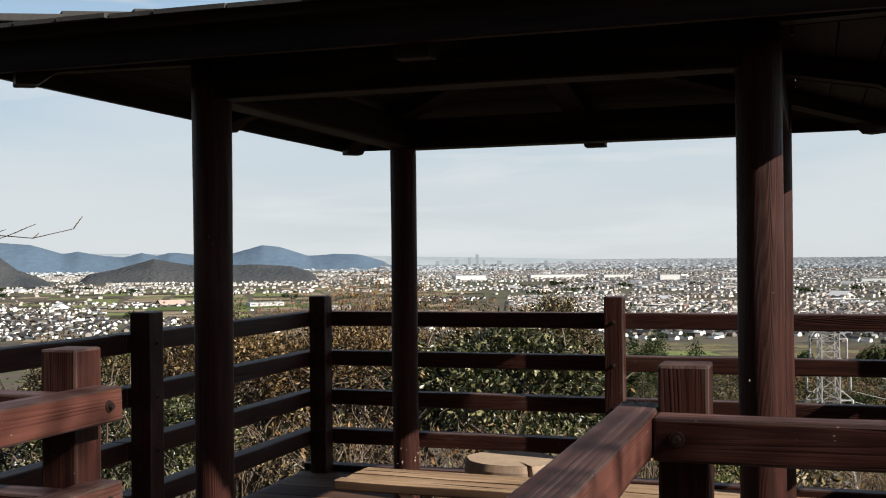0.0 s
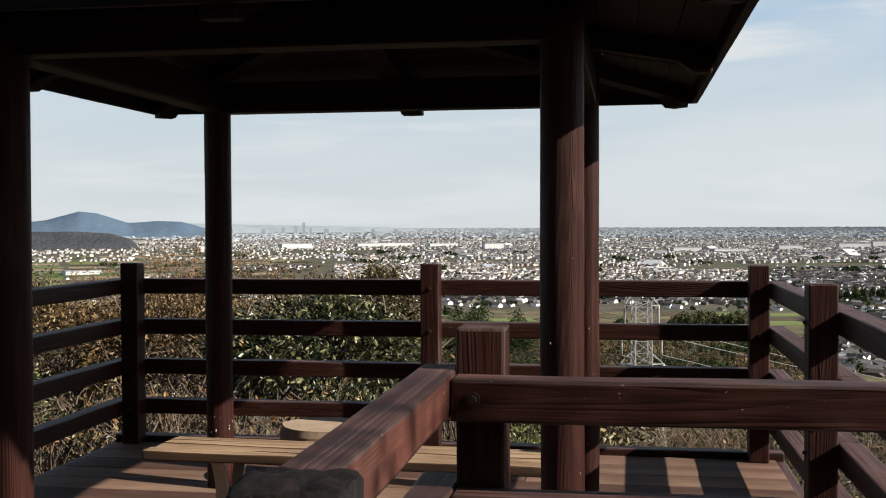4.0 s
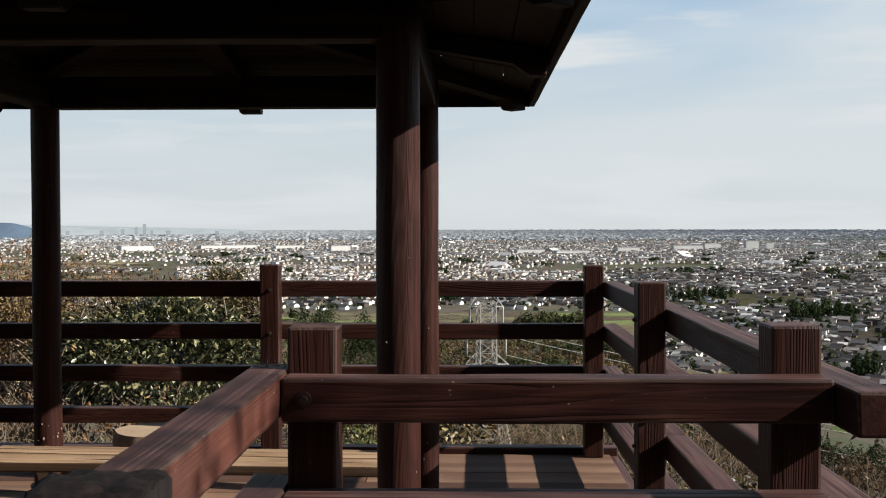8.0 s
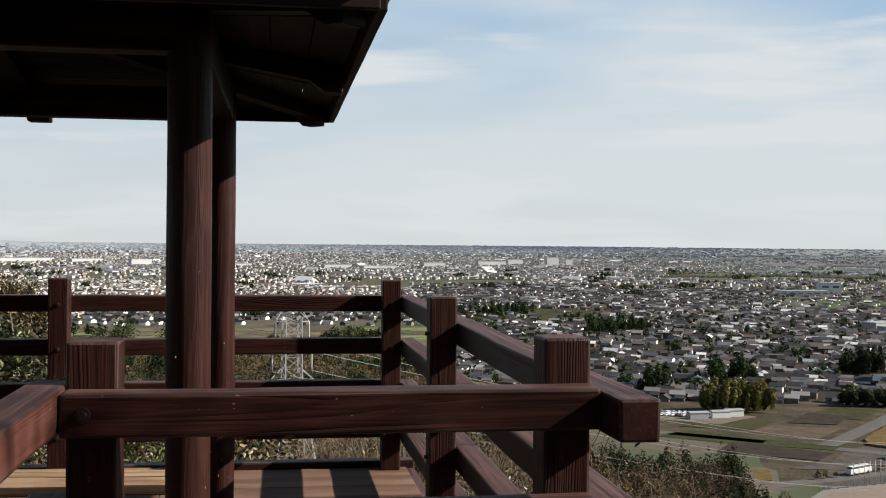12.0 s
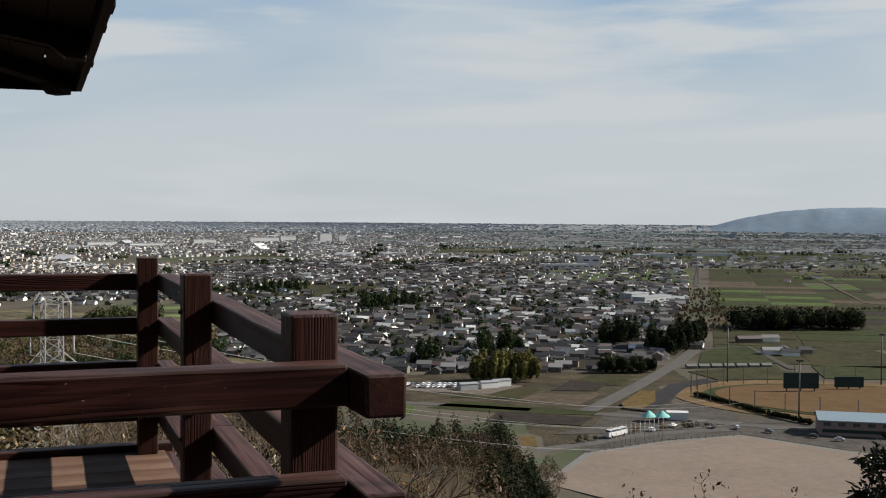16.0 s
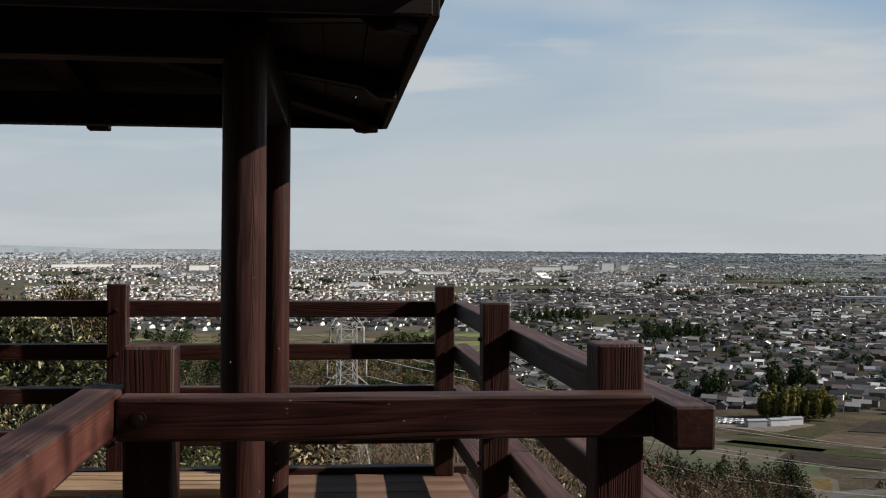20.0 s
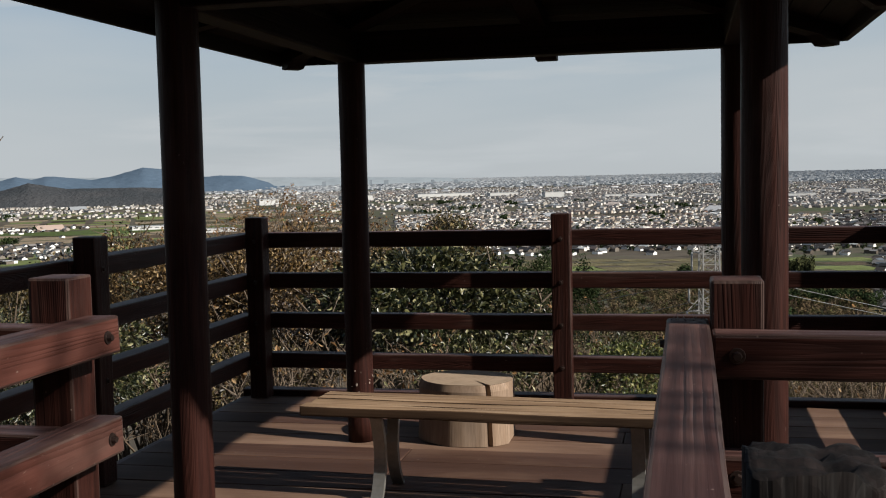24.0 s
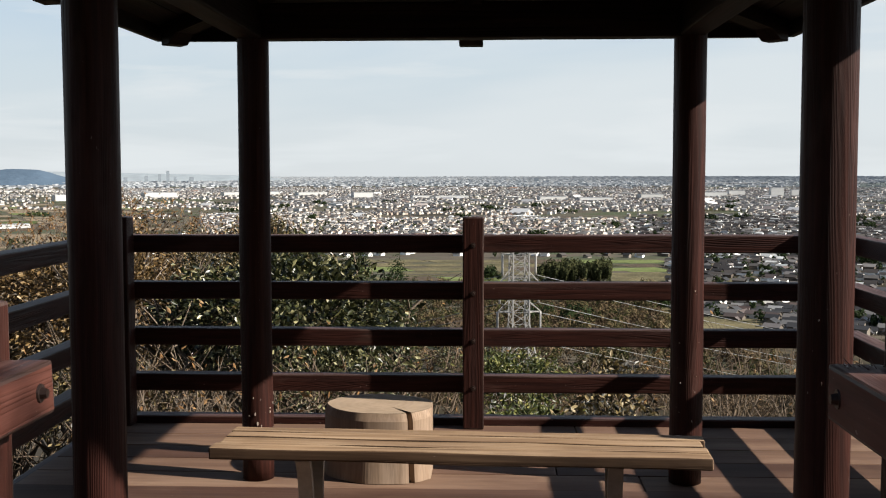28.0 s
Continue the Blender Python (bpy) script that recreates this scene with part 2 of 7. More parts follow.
WOOD_TOP = wood("worn_sunlit_wood", (0.034, 0.0155, 0.0135), (0.06, 0.029, 0.0255), (0.09, 0.05, 0.0435), (0.03, 0.0145, 0.0135), 0.6, 0.55, 0.9, 34.0, 16.0, 0.16, 0.035, 0.14, 0.3)
WOOD_OLD = wood("weathered_shaded_wood", (0.003, 0.00225, 0.002), (0.0065, 0.0045, 0.004), (0.012, 0.0075, 0.0065), (0.025, 0.02, 0.018), 0.2, 0.75, 0.9, 60.0, 70.0, 0.5)
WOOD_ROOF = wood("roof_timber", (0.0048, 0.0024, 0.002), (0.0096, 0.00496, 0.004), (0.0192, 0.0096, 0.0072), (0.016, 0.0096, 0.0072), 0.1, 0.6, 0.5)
WOOD_DECK = wood("deck_plank", (0.104, 0.0605, 0.041), (0.14, 0.085, 0.0585), (0.178, 0.114, 0.08), (0.075, 0.0385, 0.0265), 0.6, 0.72, 0.25, 5.0, 9.0, 0.1, 0.02)
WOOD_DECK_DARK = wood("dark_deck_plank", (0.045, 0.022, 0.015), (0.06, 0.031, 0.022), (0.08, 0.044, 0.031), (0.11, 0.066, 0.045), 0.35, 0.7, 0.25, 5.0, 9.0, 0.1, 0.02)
WOOD_BENCH = wood("bench_plank", (0.165, 0.104, 0.06), (0.235, 0.155, 0.094), (0.3, 0.21, 0.135), (0.115, 0.07, 0.042), 0.55, 0.8, 0.6, 40.0, 55.0, 0.4, 0.02)
WOOD_BENCH_SIDE = wood("shaded_bench_plank_side", (0.036, 0.02, 0.012), (0.066, 0.039, 0.023), (0.105, 0.067, 0.042), (0.022, 0.014, 0.01), 0.6, 0.85, 0.7, 12.0, 10.0, 0.08, 0.02)
LOG_SIDE = wood("barked_off_log", (0.2, 0.138, 0.096), (0.245, 0.175, 0.125), (0.29, 0.215, 0.16), (0.17, 0.118, 0.083), 0.45, 0.85, 0.3, 14.0, 24.0, 0.15)
STEEL = mottled("galvanised_steel", (0.294, 0.294, 0.28), (0.21, 0.196, 0.175), 6.0, 0.5, 0.1, 0.002, 0.7)
BOLT = mottled("dark_bolt", (0.025, 0.016, 0.014), (0.05, 0.032, 0.027), 60.0, 0.4, 0.2, 0.001, 0.6)
SHINGLE = mottled("roof_shingle", (0.0288, 0.0288, 0.02976), (0.0528, 0.0504, 0.048), 8.0, 0.85, 0.3, 0.004)
BARK = mottled("twig_bark", (0.06, 0.043, 0.03), (0.15, 0.115, 0.085), 14.0, 0.9, 0.4, 0.006)
BARK_PALE = mottled("pale_twig_bark", (0.09, 0.068, 0.05), (0.2, 0.16, 0.125), 20.0, 0.9, 0.3, 0.003)
PYLON = mottled("pylon_steel", (0.25, 0.243, 0.235), (0.34, 0.33, 0.32), 0.8, 0.55, 0.05, 0.01, 0.2)
WIRE = mottled("power_line", (0.15, 0.15, 0.15), (0.21, 0.21, 0.21), 0.5, 0.5, 0.0, 0.01, 0.4)


def leaf_material(name, stops, rough, patch=0.0):
    """Leaves whose colour varies from one to the next and, with patch, from tree to tree."""
    m, n, l, b = material(name, rough)
    r = ramp_node(n, stops)
    geo = n.new("ShaderNodeNewGeometry")
    fac = geo.outputs["Random Per Island"]
    if patch:
        tree = noise_node(n, l, geo.outputs["Position"], patch, 2.0, 0.6)
        wide = n.new("ShaderNodeMapRange")
        wide.inputs["From Min"].default_value, wide.inputs["From Max"].default_value = 0.32, 0.68
        l.new(tree.outputs["Fac"], wide.inputs["Value"])
        mx0 = n.new("ShaderNodeMix")
        mx0.inputs["Factor"].default_value = 0.84
        l.new(fac, mx0.inputs["A"])
        l.new(wide.outputs["Result"], mx0.inputs["B"])
        fac = mx0.outputs["Result"]
    l.new(fac, r.inputs["Fac"])
    l.new(r.outputs["Color"], b.inputs["Base Color"])
    b.inputs["Specular IOR Level"].default_value = 0.36 if rough < 0.7 else 0.05
    # thin leaves let some light through
    tr, mx = n.new("ShaderNodeBsdfTranslucent"), n.new("ShaderNodeMixShader")
    l.new(r.outputs["Color"], tr.inputs["Color"])
    mx.inputs["Fac"].default_value = 0.16
    l.new(b.outputs["BSDF"], mx.inputs[1])
    l.new(tr.outputs["BSDF"], mx.inputs[2])
    l.new(mx.outputs["Shader"], n["Material Output"].inputs["Surface"])
    return m


# brightest leaf tones stand in for sun glints, darkest for shade inside the crown
LEAF_GREEN = leaf_material("evergreen_leaf", [(0.0, (0.0045, 0.0066, 0.0026)), (0.4, (0.015, 0.02, 0.0068)), (0.66, (0.045, 0.048, 0.0165)), (0.85, (0.125, 0.12, 0.05)), (1.0, (0.3, 0.28, 0.155))], 0.36)
LEAF_OLIVE = leaf_material("olive_leaf", [(0.0, (0.0066, 0.006, 0.0026)), (0.4, (0.027, 0.022, 0.008)), (0.66, (0.074, 0.054, 0.019)), (0.86, (0.16, 0.118, 0.049)), (1.0, (0.3, 0.235, 0.125))], 0.4)
LEAF_BROWN = leaf_material("browning_leaf", [(0.0, (0.013, 0.0078, 0.0036)), (0.4, (0.05, 0.03, 0.011)), (0.68, (0.12, 0.072, 0.025)), (0.86, (0.2, 0.128, 0.049)), (1.0, (0.32, 0.23, 0.12))], 0.45)
LEAF_FRESH = leaf_material("fresh_green_leaf", [(0.0, (0.012, 0.018, 0.005)), (0.4, (0.04, 0.052, 0.013)), (0.7, (0.095, 0.105, 0.026)), (1.0, (0.2, 0.19, 0.06))], 0.4)
LEAF_RED = leaf_material("dark_red_withered_leaf", [(0.0, (0.03, 0.014, 0.01)), (0.6, (0.075, 0.036, 0.026)), (1.0, (0.15, 0.085, 0.06))], 0.6)
LEAF_GLOSS = leaf_material("glossy_evergreen_leaf", [(0.0, (0.008, 0.013, 0.005)), (0.6, (0.022, 0.03, 0.01)), (1.0, (0.05, 0.055, 0.018))], 0.26)
LEAF_DRY = leaf_material("withered_leaf", [(0.0, (0.115, 0.06, 0.026)), (0.6, (0.21, 0.12, 0.054)), (1.0, (0.3, 0.2, 0.11))], 0.7)


# ---- helpers for things ----
def thing(name, label, category, at=(0, 0, 0), group="", kind=""):
    ob = new(name)
    ob.matrix_basis = pose(*at)
    ob.empty_display_size = 0.1
    return tagged(ob, label, category, group, kind)


def part(name, bm, mat, parent=None, label="", m=None, smooth=False, kind=""):
    """Links a bmesh (or a ready mesh) as one object under a thing or part."""
    if isinstance(bm, bpy.types.Mesh):
        me = bm
    else:
        me = bpy.data.meshes.new(name)
        bm.to_mesh(me)
        bm.free()
        if smooth:
            for p in me.polygons:
                p.use_smooth = True
    if mat and not me.materials:
        me.materials.append(mat)
        if mat in (WOOD, WOOD_WORN) and name != "column":
            # worn, paler arrises; upward faces paler still, wear and sunlight put into their colour
            me.materials.append(WOOD_EDGE)
            me.materials.append(WOOD_TOP)
            for p in me.polygons:
                if max(abs(q) for q in p.normal) < 0.985:
                    p.material_index = 1
                elif (p.normal.x if name == "shaft" else p.normal.z if name in ("timber", "rim_beam") else 0) > 0.9:
                    p.material_index = 2
    ob = new(name, me)
    ob.parent = parent
    if m is not None:
        ob.matrix_basis = m
    return tagged(ob, label, kind=kind)


def box_bm(lx, ly, lz, bevel=0.0, cuts=0, wobble=0.0, seed=0):
    bm = bmesh.new()
    bmesh.ops.create_cube(bm, size=1.0, matrix=Matrix.Diagonal((lx, ly, lz, 1)))
    if bevel:
        bmesh.ops.bevel(bm, geom=bm.edges[:], offset=bevel, segments=2, affect="EDGES", profile=0.6)
    if cuts:
        for k in range(1, cuts + 1):
            x = -lx / 2 + lx * k / (cuts + 1)
            bmesh.ops.bisect_plane(bm, geom=bm.verts[:] + bm.edges[:] + bm.faces[:], plane_co=(x, 0, 0), plane_no=(1, 0, 0))
    if wobble:
        for v in bm.verts:
            d = noise.noise_vector(Vector((v.co.x * 2.3 + seed * 7.1, v.co.y * 14, v.co.z * 14)))
            v.co += Vector((d.x * 0.3, d.y, d.z)) * wobble
    return bm


def along(p0, p1, roll_up=(0, 0, 1)):
    """Pose at the middle of p0-p1 with local X along it and local Z as upright as can be."""
    p0, p1 = Vector(p0), Vector(p1)
    x = (p1 - p0).normalized()
    up = Vector(roll_up)
    if abs(x.dot(up)) > 0.99:
        up = Vector((0, 1, 0))
    y = up.cross(x).normalized()
    z = x.cross(y)
    m = Matrix((x, y, z)).transposed().to_4x4()
    m.translation = (p0 + p1) / 2
    return m


def beam(name, p0, p1, w, h, mat, parent, bevel=0.008, cuts=5, wobble=0.0025, seed=0, label=""):
    ln = (Vector(p1) - Vector(p0)).length
    return part(name, box_bm(ln, w, h, bevel, cuts, wobble, seed), mat, parent, label, along(p0, p1))


def cyl_bm(radius, length, seg=24, rings=8, r2=None, wob=0.0, seed=0, bevel=0.0):
    """A log along local X."""
    bm = bmesh.new()
    r2 = radius if r2 is None else r2
    prev, loops = None, []
    for i in range(rings + 1):
        f = i / rings
        x = -length / 2 + length * f
        rr = radius + (r2 - radius) * f
        if bevel and i in (0, rings):
            rr -= bevel
        loop = []
        for k in range(seg):
            a = 2 * math.pi * k / seg
            q = rr + wob * noise.noise(Vector((x * 1.4 + seed * 3.3, math.cos(a) * 2, math.sin(a) * 2)))
            loop.append(bm.verts.new((x, q * math.cos(a), q * math.sin(a))))
        if prev:
            for k in range(seg):
                bm.faces.new((prev[k], prev[(k + 1) % seg], loop[(k + 1) % seg], loop[k]))
        prev = loop
        loops.append(loop)
    bm.faces.new(loops[0][::-1])
    bm.faces.new(loops[-1])
    bm.normal_update()
    for fc in bm.faces:
        fc.smooth = len(fc.verts) == 4
    return bm


def bolt_head(p, normal, parent, r=0.013):
    """A domed coach bolt on a washer, seated on a face."""
    bm = bmesh.new()
    n = Vector(normal)
    q = n.to_track_quat("Z", "Y").to_matrix().to_4x4()
    bmesh.ops.create_cone(bm, cap_ends=True, segments=14, radius1=r * 1.6, radius2=r * 1.5, depth=0.003, matrix=q @ Matrix.Translation((0, 0, 0.0015)))
    bmesh.ops.create_cone(bm, cap_ends=True, segments=8, radius1=r, radius2=r * 0.75, depth=0.011, matrix=q @ Matrix.Translation((0, 0, 0.0075)))
    return part("bolt", bm, BOLT, parent, "", Matrix.Translation(p))


def mesh_np(name, verts, faces, mats, idx=None, smooth=False):
    me = bpy.data.meshes.new(name)
    me.from_pydata(verts, [], faces)
    for m in mats:
        me.materials.append(m)
    if idx is not None:
        me.polygons.foreach_set("material_index", np.asarray(idx, dtype=np.int32))
    if smooth:
        me.polygons.foreach_set("use_smooth", np.ones(len(me.polygons), dtype=bool))
    return me


# ---- terrain ----
PLAIN = 98.35      # height of the eye above the plain
EYE_Z = 1.35
NEAR_D, SOFT_D = 1500.0, 3300.0


def squeeze(d):
    """Beyond 1.5 km the plain shrinks towards the eye along its lines of sight, shaped to fit the camera's view."""
    d = np.asarray(d, dtype=float)
    return np.where(d <= NEAR_D, d, NEAR_D + SOFT_D * (1 - np.exp(-(np.maximum(d, NEAR_D) - NEAR_D) / SOFT_D)))


def far(x, y, h=0.0):
    """A place on the plain (metres, h above it) to model coordinates."""
    x, y, h = np.asarray(x, dtype=float), np.asarray(y, dtype=float), np.asarray(h, dtype=float)
    d = np.maximum(np.hypot(x, y), 1e-6)
    s = squeeze(d) / d
    return np.stack(np.broadcast_arrays(x * s, y * s, EYE_Z + (h - PLAIN) * s), axis=-1)


def smooth_step(a, b, v):
    t = np.clip((np.asarray(v, dtype=float) - a) / (b - a), 0, 1)
    return t * t * (3 - 2 * t)


def hill_z(x, y):
    """Height of the hill's ground above the plain's level (true metres)."""
    x, y = np.asarray(x, dtype=float), np.asarray(y, dtype=float)
    r = np.hypot(x, y + 2.0)
    front = smooth_step(-0.75, 0.2, (y + 2.0) / np.maximum(r, 0.01))
    az = np.degrees(np.arctan2(x, y + 2.0))
    slope = np.interp(az, (-180, -40, -16, -8, 6, 12, 24, 29, 180), (0.3, 0.3, 0.27, 0.215, 0.215, 0.22, 0.23, 0.36, 0.36))
    steep = 96.6 - slope * np.maximum(r - 3.4, 0) + 0.6 * np.sin(x * 0.07) * np.cos(y * 0.06) * np.minimum(r / 20, 1)
    flat = 96.92 - 0.02 * np.maximum(r - 6, 0) - 0.2 * np.maximum(r - 160, 0)
    # unseen rise behind the camera, added to keep sky light off the shelter
    flat = flat + 21.0 * smooth_step(6.0, 26.0, -(y + 2.0) - 0.25 * np.maximum(x, 0) ** 1.15) * (1 - smooth_step(120, 260, r))
    h = front * steep + (1 - front) * flat
    h = np.where(h > 6, h, 6 * np.exp(np.minimum(h - 6, 0) / 9.0) - 0.02)
    return np.maximum(h, 0)


def ground_material():
    m, n, l, b = material("ground_soil", 0.95)
    geo = n.new("ShaderNodeNewGeometry")
    pos = geo.outputs["Position"]
    rot = n.new("ShaderNodeMapping")
    rot.inputs["Rotation"].default_value = (0, 0, radians(-27))
    l.new(pos, rot.inputs["Vector"])
    brick = n.new("ShaderNodeTexBrick")
    brick.inputs["Scale"].default_value = 0.01
    brick.inputs["Brick Width"].default_value, brick.inputs["Row Height"].default_value = 0.85, 0.34
    brick.inputs["Mortar Size"].default_value = 0.012
    brick.inputs["Color1"].default_value, brick.inputs["Color2"].default_value = (0, 0, 0, 1), (1, 1, 1, 1)
    brick.inputs["Mortar"].default_value = (0.5, 0.5, 0.5, 1)
    l.new(rot.outputs["Vector"], brick.inputs["Vector"])
    zone = noise_node(n, l, pos, 0.0022, 3.0, 0.5)
    mix = n.new("ShaderNodeMath")
    mix.operation = "MULTIPLY_ADD"
    mix.inputs[1].default_value = 0.32
    l.new(brick.outputs["Color"], mix.inputs[0])
    sub = n.new("ShaderNodeMath")
    sub.operation = "SUBTRACT"
    sub.inputs[1].default_value = 0.16
    l.new(zone.outputs["Fac"], sub.inputs[0])
    l.new(sub.outputs[0], mix.inputs[2])
    field = ramp_node(n, [(0.2, (0.038, 0.033, 0.026)), (0.34, (0.07, 0.06, 0.048)), (0.44, (0.086, 0.074, 0.058)), (0.54, (0.067, 0.066, 0.046)), (0.68, (0.052, 0.064, 0.036)), (0.85, (0.082, 0.073, 0.057))])
    l.new(mix.outputs[0], field.inputs["Fac"])
    grain = noise_node(n, l, pos, 0.06, 6.0, 0.65)
    c = mixc(n, l, 0.55, field.outputs["Color"], ramp_mul(n, l, grain.outputs["Fac"], 0.45, 1.55), "MULTIPLY")
    brush_n = noise_node(n, l, pos, 0.35, 6.0, 0.7)
    brush = ramp_node(n, [(0.3, (0.014, 0.012, 0.007)), (0.5, (0.034, 0.025, 0.015)), (0.62, (0.03, 0.028, 0.012)), (0.75, (0.06, 0.045, 0.028))])
    l.new(brush_n.outputs["Fac"], brush.inputs["Fac"])
    sep = n.new("ShaderNodeSeparateXYZ")
    l.new(pos, sep.inputs[0])
    up = n.new("ShaderNodeMapRange")
    up.inputs["From Min"].default_value, up.inputs["From Max"].default_value = -96.3, -92.0
    l.new(sep.outputs["Z"], up.inputs["Value"])
    ln = n.new("ShaderNodeVectorMath")
    ln.operation = "LENGTH"
    l.new(pos, ln.inputs[0])
    near = n.new("ShaderNodeMath")
    near.operation = "LESS_THAN"
    near.inputs[1].default_value = 800.0
    l.new(ln.outputs["Value"], near.inputs[0])
    both = n.new("ShaderNodeMath")
    both.operation = "MULTIPLY"
    l.new(up.outputs["Result"], both.inputs[0])
    l.new(near.outputs[0], both.inputs[1])
    c = mixc(n, l, both.outputs[0], c, brush.outputs["Color"])
    l.new(c, b.inputs["Base Color"])
    bump_node(n, l, brush_n.outputs["Fac"], 0.4, 0.15, b)
    return m


GROUND = ground_material()


def build_ground():
    ds = [0.0] + list(np.geomspace(2.5, 18200, 95))
    az = sorted(set([round(a, 2) for a in np.arange(-180, 180, 4.0)] + [round(a, 2) for a in np.arange(-62, 62, 1.0)]))
    az = np.radians(np.array(az))
    verts, faces = [(0.0, -2.0, EYE_Z - PLAIN + 96.6)], []
    na = len(az)
    for d in ds[1:]:
        x, y = d * np.sin(az), d * np.cos(az) - 2.0 * math.exp(-d / 40)
        verts += far(x, y, hill_z(x, y)).tolist()
    for k in range(na):
        faces.append((0, 1 + (k + 1) % na, 1 + k))
    for i in range(len(ds) - 2):
        a, c = 1 + i * na, 1 + (i + 1) * na
        for k in range(na):
            k2 = (k + 1) % na
            faces.append((a + k, a + k2, c + k2, c + k))
    me = mesh_np("ground", verts, faces, [GROUND], smooth=True)
    tagged(new("ground", me), "hillside falling to a wide plain of fields", "ground", kind="structure")


build_ground()

# ---- lookout deck, railing and shelter ----
PX, PY0, PY1 = 1.85, 0.055, -3.85          # post centres
POST = 0.109
RAIL_Z = (0.215, 0.46, 0.707, 0.955)       # rail middles
RH, RW = 0.092, 0.09

deck = thing("deck", "brown weathered wooden lookout deck with raised rim", "deck", kind="structure")
rim_y0, rim_y1, rim_x = 0.2, -4.0, 2.0
for k, (p0, p1) in enumerate((((-rim_x, 0.16, -0.03), (rim_x, 0.16, -0.03)), ((rim_x - 0.05, 0.11, -0.075), (rim_x - 0.05, -3.9, -0.075)), ((-rim_x + 0.05, 0.11, -0.075), (-rim_x + 0.05, -3.9, -0.075)),
                              ((-rim_x, -3.98, -0.08), (-0.95, -3.98, -0.08)), ((0.95, -3.98, -0.08), (rim_x, -3.98, -0.08)))):
    beam("rim_beam", p0, p1, 0.1, 0.13, WOOD, deck, seed=40 + k)
for sx in (-1, 1):
    for y in (0.0, -1.95, -3.85):
        beam("stilt", (sx * 1.8, y, -0.14), (sx * 1.8, y, -2.2 if y > -1 else -1.4 if y > -3 else -0.9), 0.14, 0.14, WOOD, deck, cuts=0, wobble=0)
for y in (-0.05, -1.3, -2.6, -3.75):
    beam("joist", (-1.95, y, -0.14), (1.95, y, -0.14), 0.1, 0.16, WOOD, deck, cuts=0, wobble=0, seed=3)


def build_post(x, y, name="railing_post", z0=0.0, top=1.1, seed=0, size=POST, facing=(), mat=WOOD):
    th = thing(name, "square dark red-brown stained wooden railing post with worn top", "post", (x, y, z0), group="railing posts")
    bm = box_bm(top - z0, size, size, 0.007, 7, 0.0022, seed)
    part("shaft", bm, mat, th, "", pose(0, 0, (top - z0) / 2, 0, -90, 0))
    for nx, ny in facing:
        for z in RAIL_Z:
            bolt_head((nx * size / 2, ny * size / 2, z - z0), (nx, ny, 0), th, 0.009)
    return th


build_post(-PX, PY0, seed=1, facing=((0, -1),))
build_post(0, PY0, seed=2, facing=((0, -1),))
build_post(PX, PY0, seed=3, top=1.095, facing=((0, -1),))
build_post(-PX, -1.865, seed=4, facing=((1, 0),))
build_post(PX, -1.95, seed=5, top=1.104, facing=((-1, 0),))
build_post(-PX, PY1, seed=6)
build_post(PX, PY1, seed=7, top=1.111)
build_post(-0.798, PY1 + 0.03, seed=8, top=1.112)
build_post(0.807, PY1, seed=9, top=1.108)
build_post(-0.798, -5.28, seed=10, z0=-0.35, mat=WOOD_WORN)


def build_weathered_post(x, y, z0, top, size):
    """The end post: shade put into its near-black colour, its top eaten away along the grain."""
    th = thing("weathered_post", "grey weathered wooden railing post with eroded splintered top", "post", (x, y, z0), group="railing posts")
    bm = bmesh.new()
    nk, nz = 12, 26
    h = top - z0
    grid = {}
    per = [(i, 0) for i in range(nk)] + [(nk, i) for i in range(nk)] + [(nk - i, nk) for i in range(nk)] + [(0, nk - i) for i in range(nk)]

    def spot(i, j, z):
        u, v = i / nk - 0.5, j / nk - 0.5
        r = 1.0 - 0.035 * max(0.0, (abs(u) + abs(v)) - 0.86) / 0.14
        g = 0.0035 * noise.noise(Vector((u * 34, v * 34, z * 0.8)))
        d = Vector((u, v, 0)) * (size * r + g * 2)
        return Vector((d.x + 0.002 * noise.noise(Vector((z * 3, 1.0, 2.0))), d.y, z))

    def rim(i, j):
        u, v = i / nk - 0.5, j / nk - 0.5
        return h - 0.004 - 0.014 * max(0.0, noise.noise(Vector((u * 5, v * 5, 3.1))) + 0.25) - 0.02 * max(0.0, abs(u) + abs(v) - 0.72)
    prev = None
    for k in range(nz + 1):
        ring = []
        for i, j in per:
            z = rim(i, j) * k / nz
            ring.append(bm.verts.new(spot(i, j, z)))
        if prev:
            for q in range(len(per)):
                bm.faces.new((prev[q], prev[(q + 1) % len(per)], ring[(q + 1) % len(per)], ring[q]))
        else:
            bm.faces.new(ring[::-1])
        prev = ring
    for q, ij in enumerate(per):
        grid[ij] = prev[q]
    for i in range(1, nk):
        for j in range(1, nk):
            grid[(i, j)] = bm.verts.new(spot(i, j, rim(i, j)))
    for i in range(nk):
        for j in range(nk):
            bm.faces.new((grid[(i, j)], grid[(i + 1, j)], grid[(i + 1, j + 1)], grid[(i, j + 1)]))
    for v in bm.verts:
        v.co = Vector((v.co.z - h / 2, v.co.y, -v.co.x))
    part("shaft", bm, WOOD_OLD, th, "", pose(0, 0, h / 2, 0, -90, 0), True)
    for z in RAIL_Z:
        bolt_head((-size / 2, 0, z - z0), (-1, 0, 0), th, 0.009)


build_weathered_post(0.81, -5.281, -0.35, 1.1, POST)


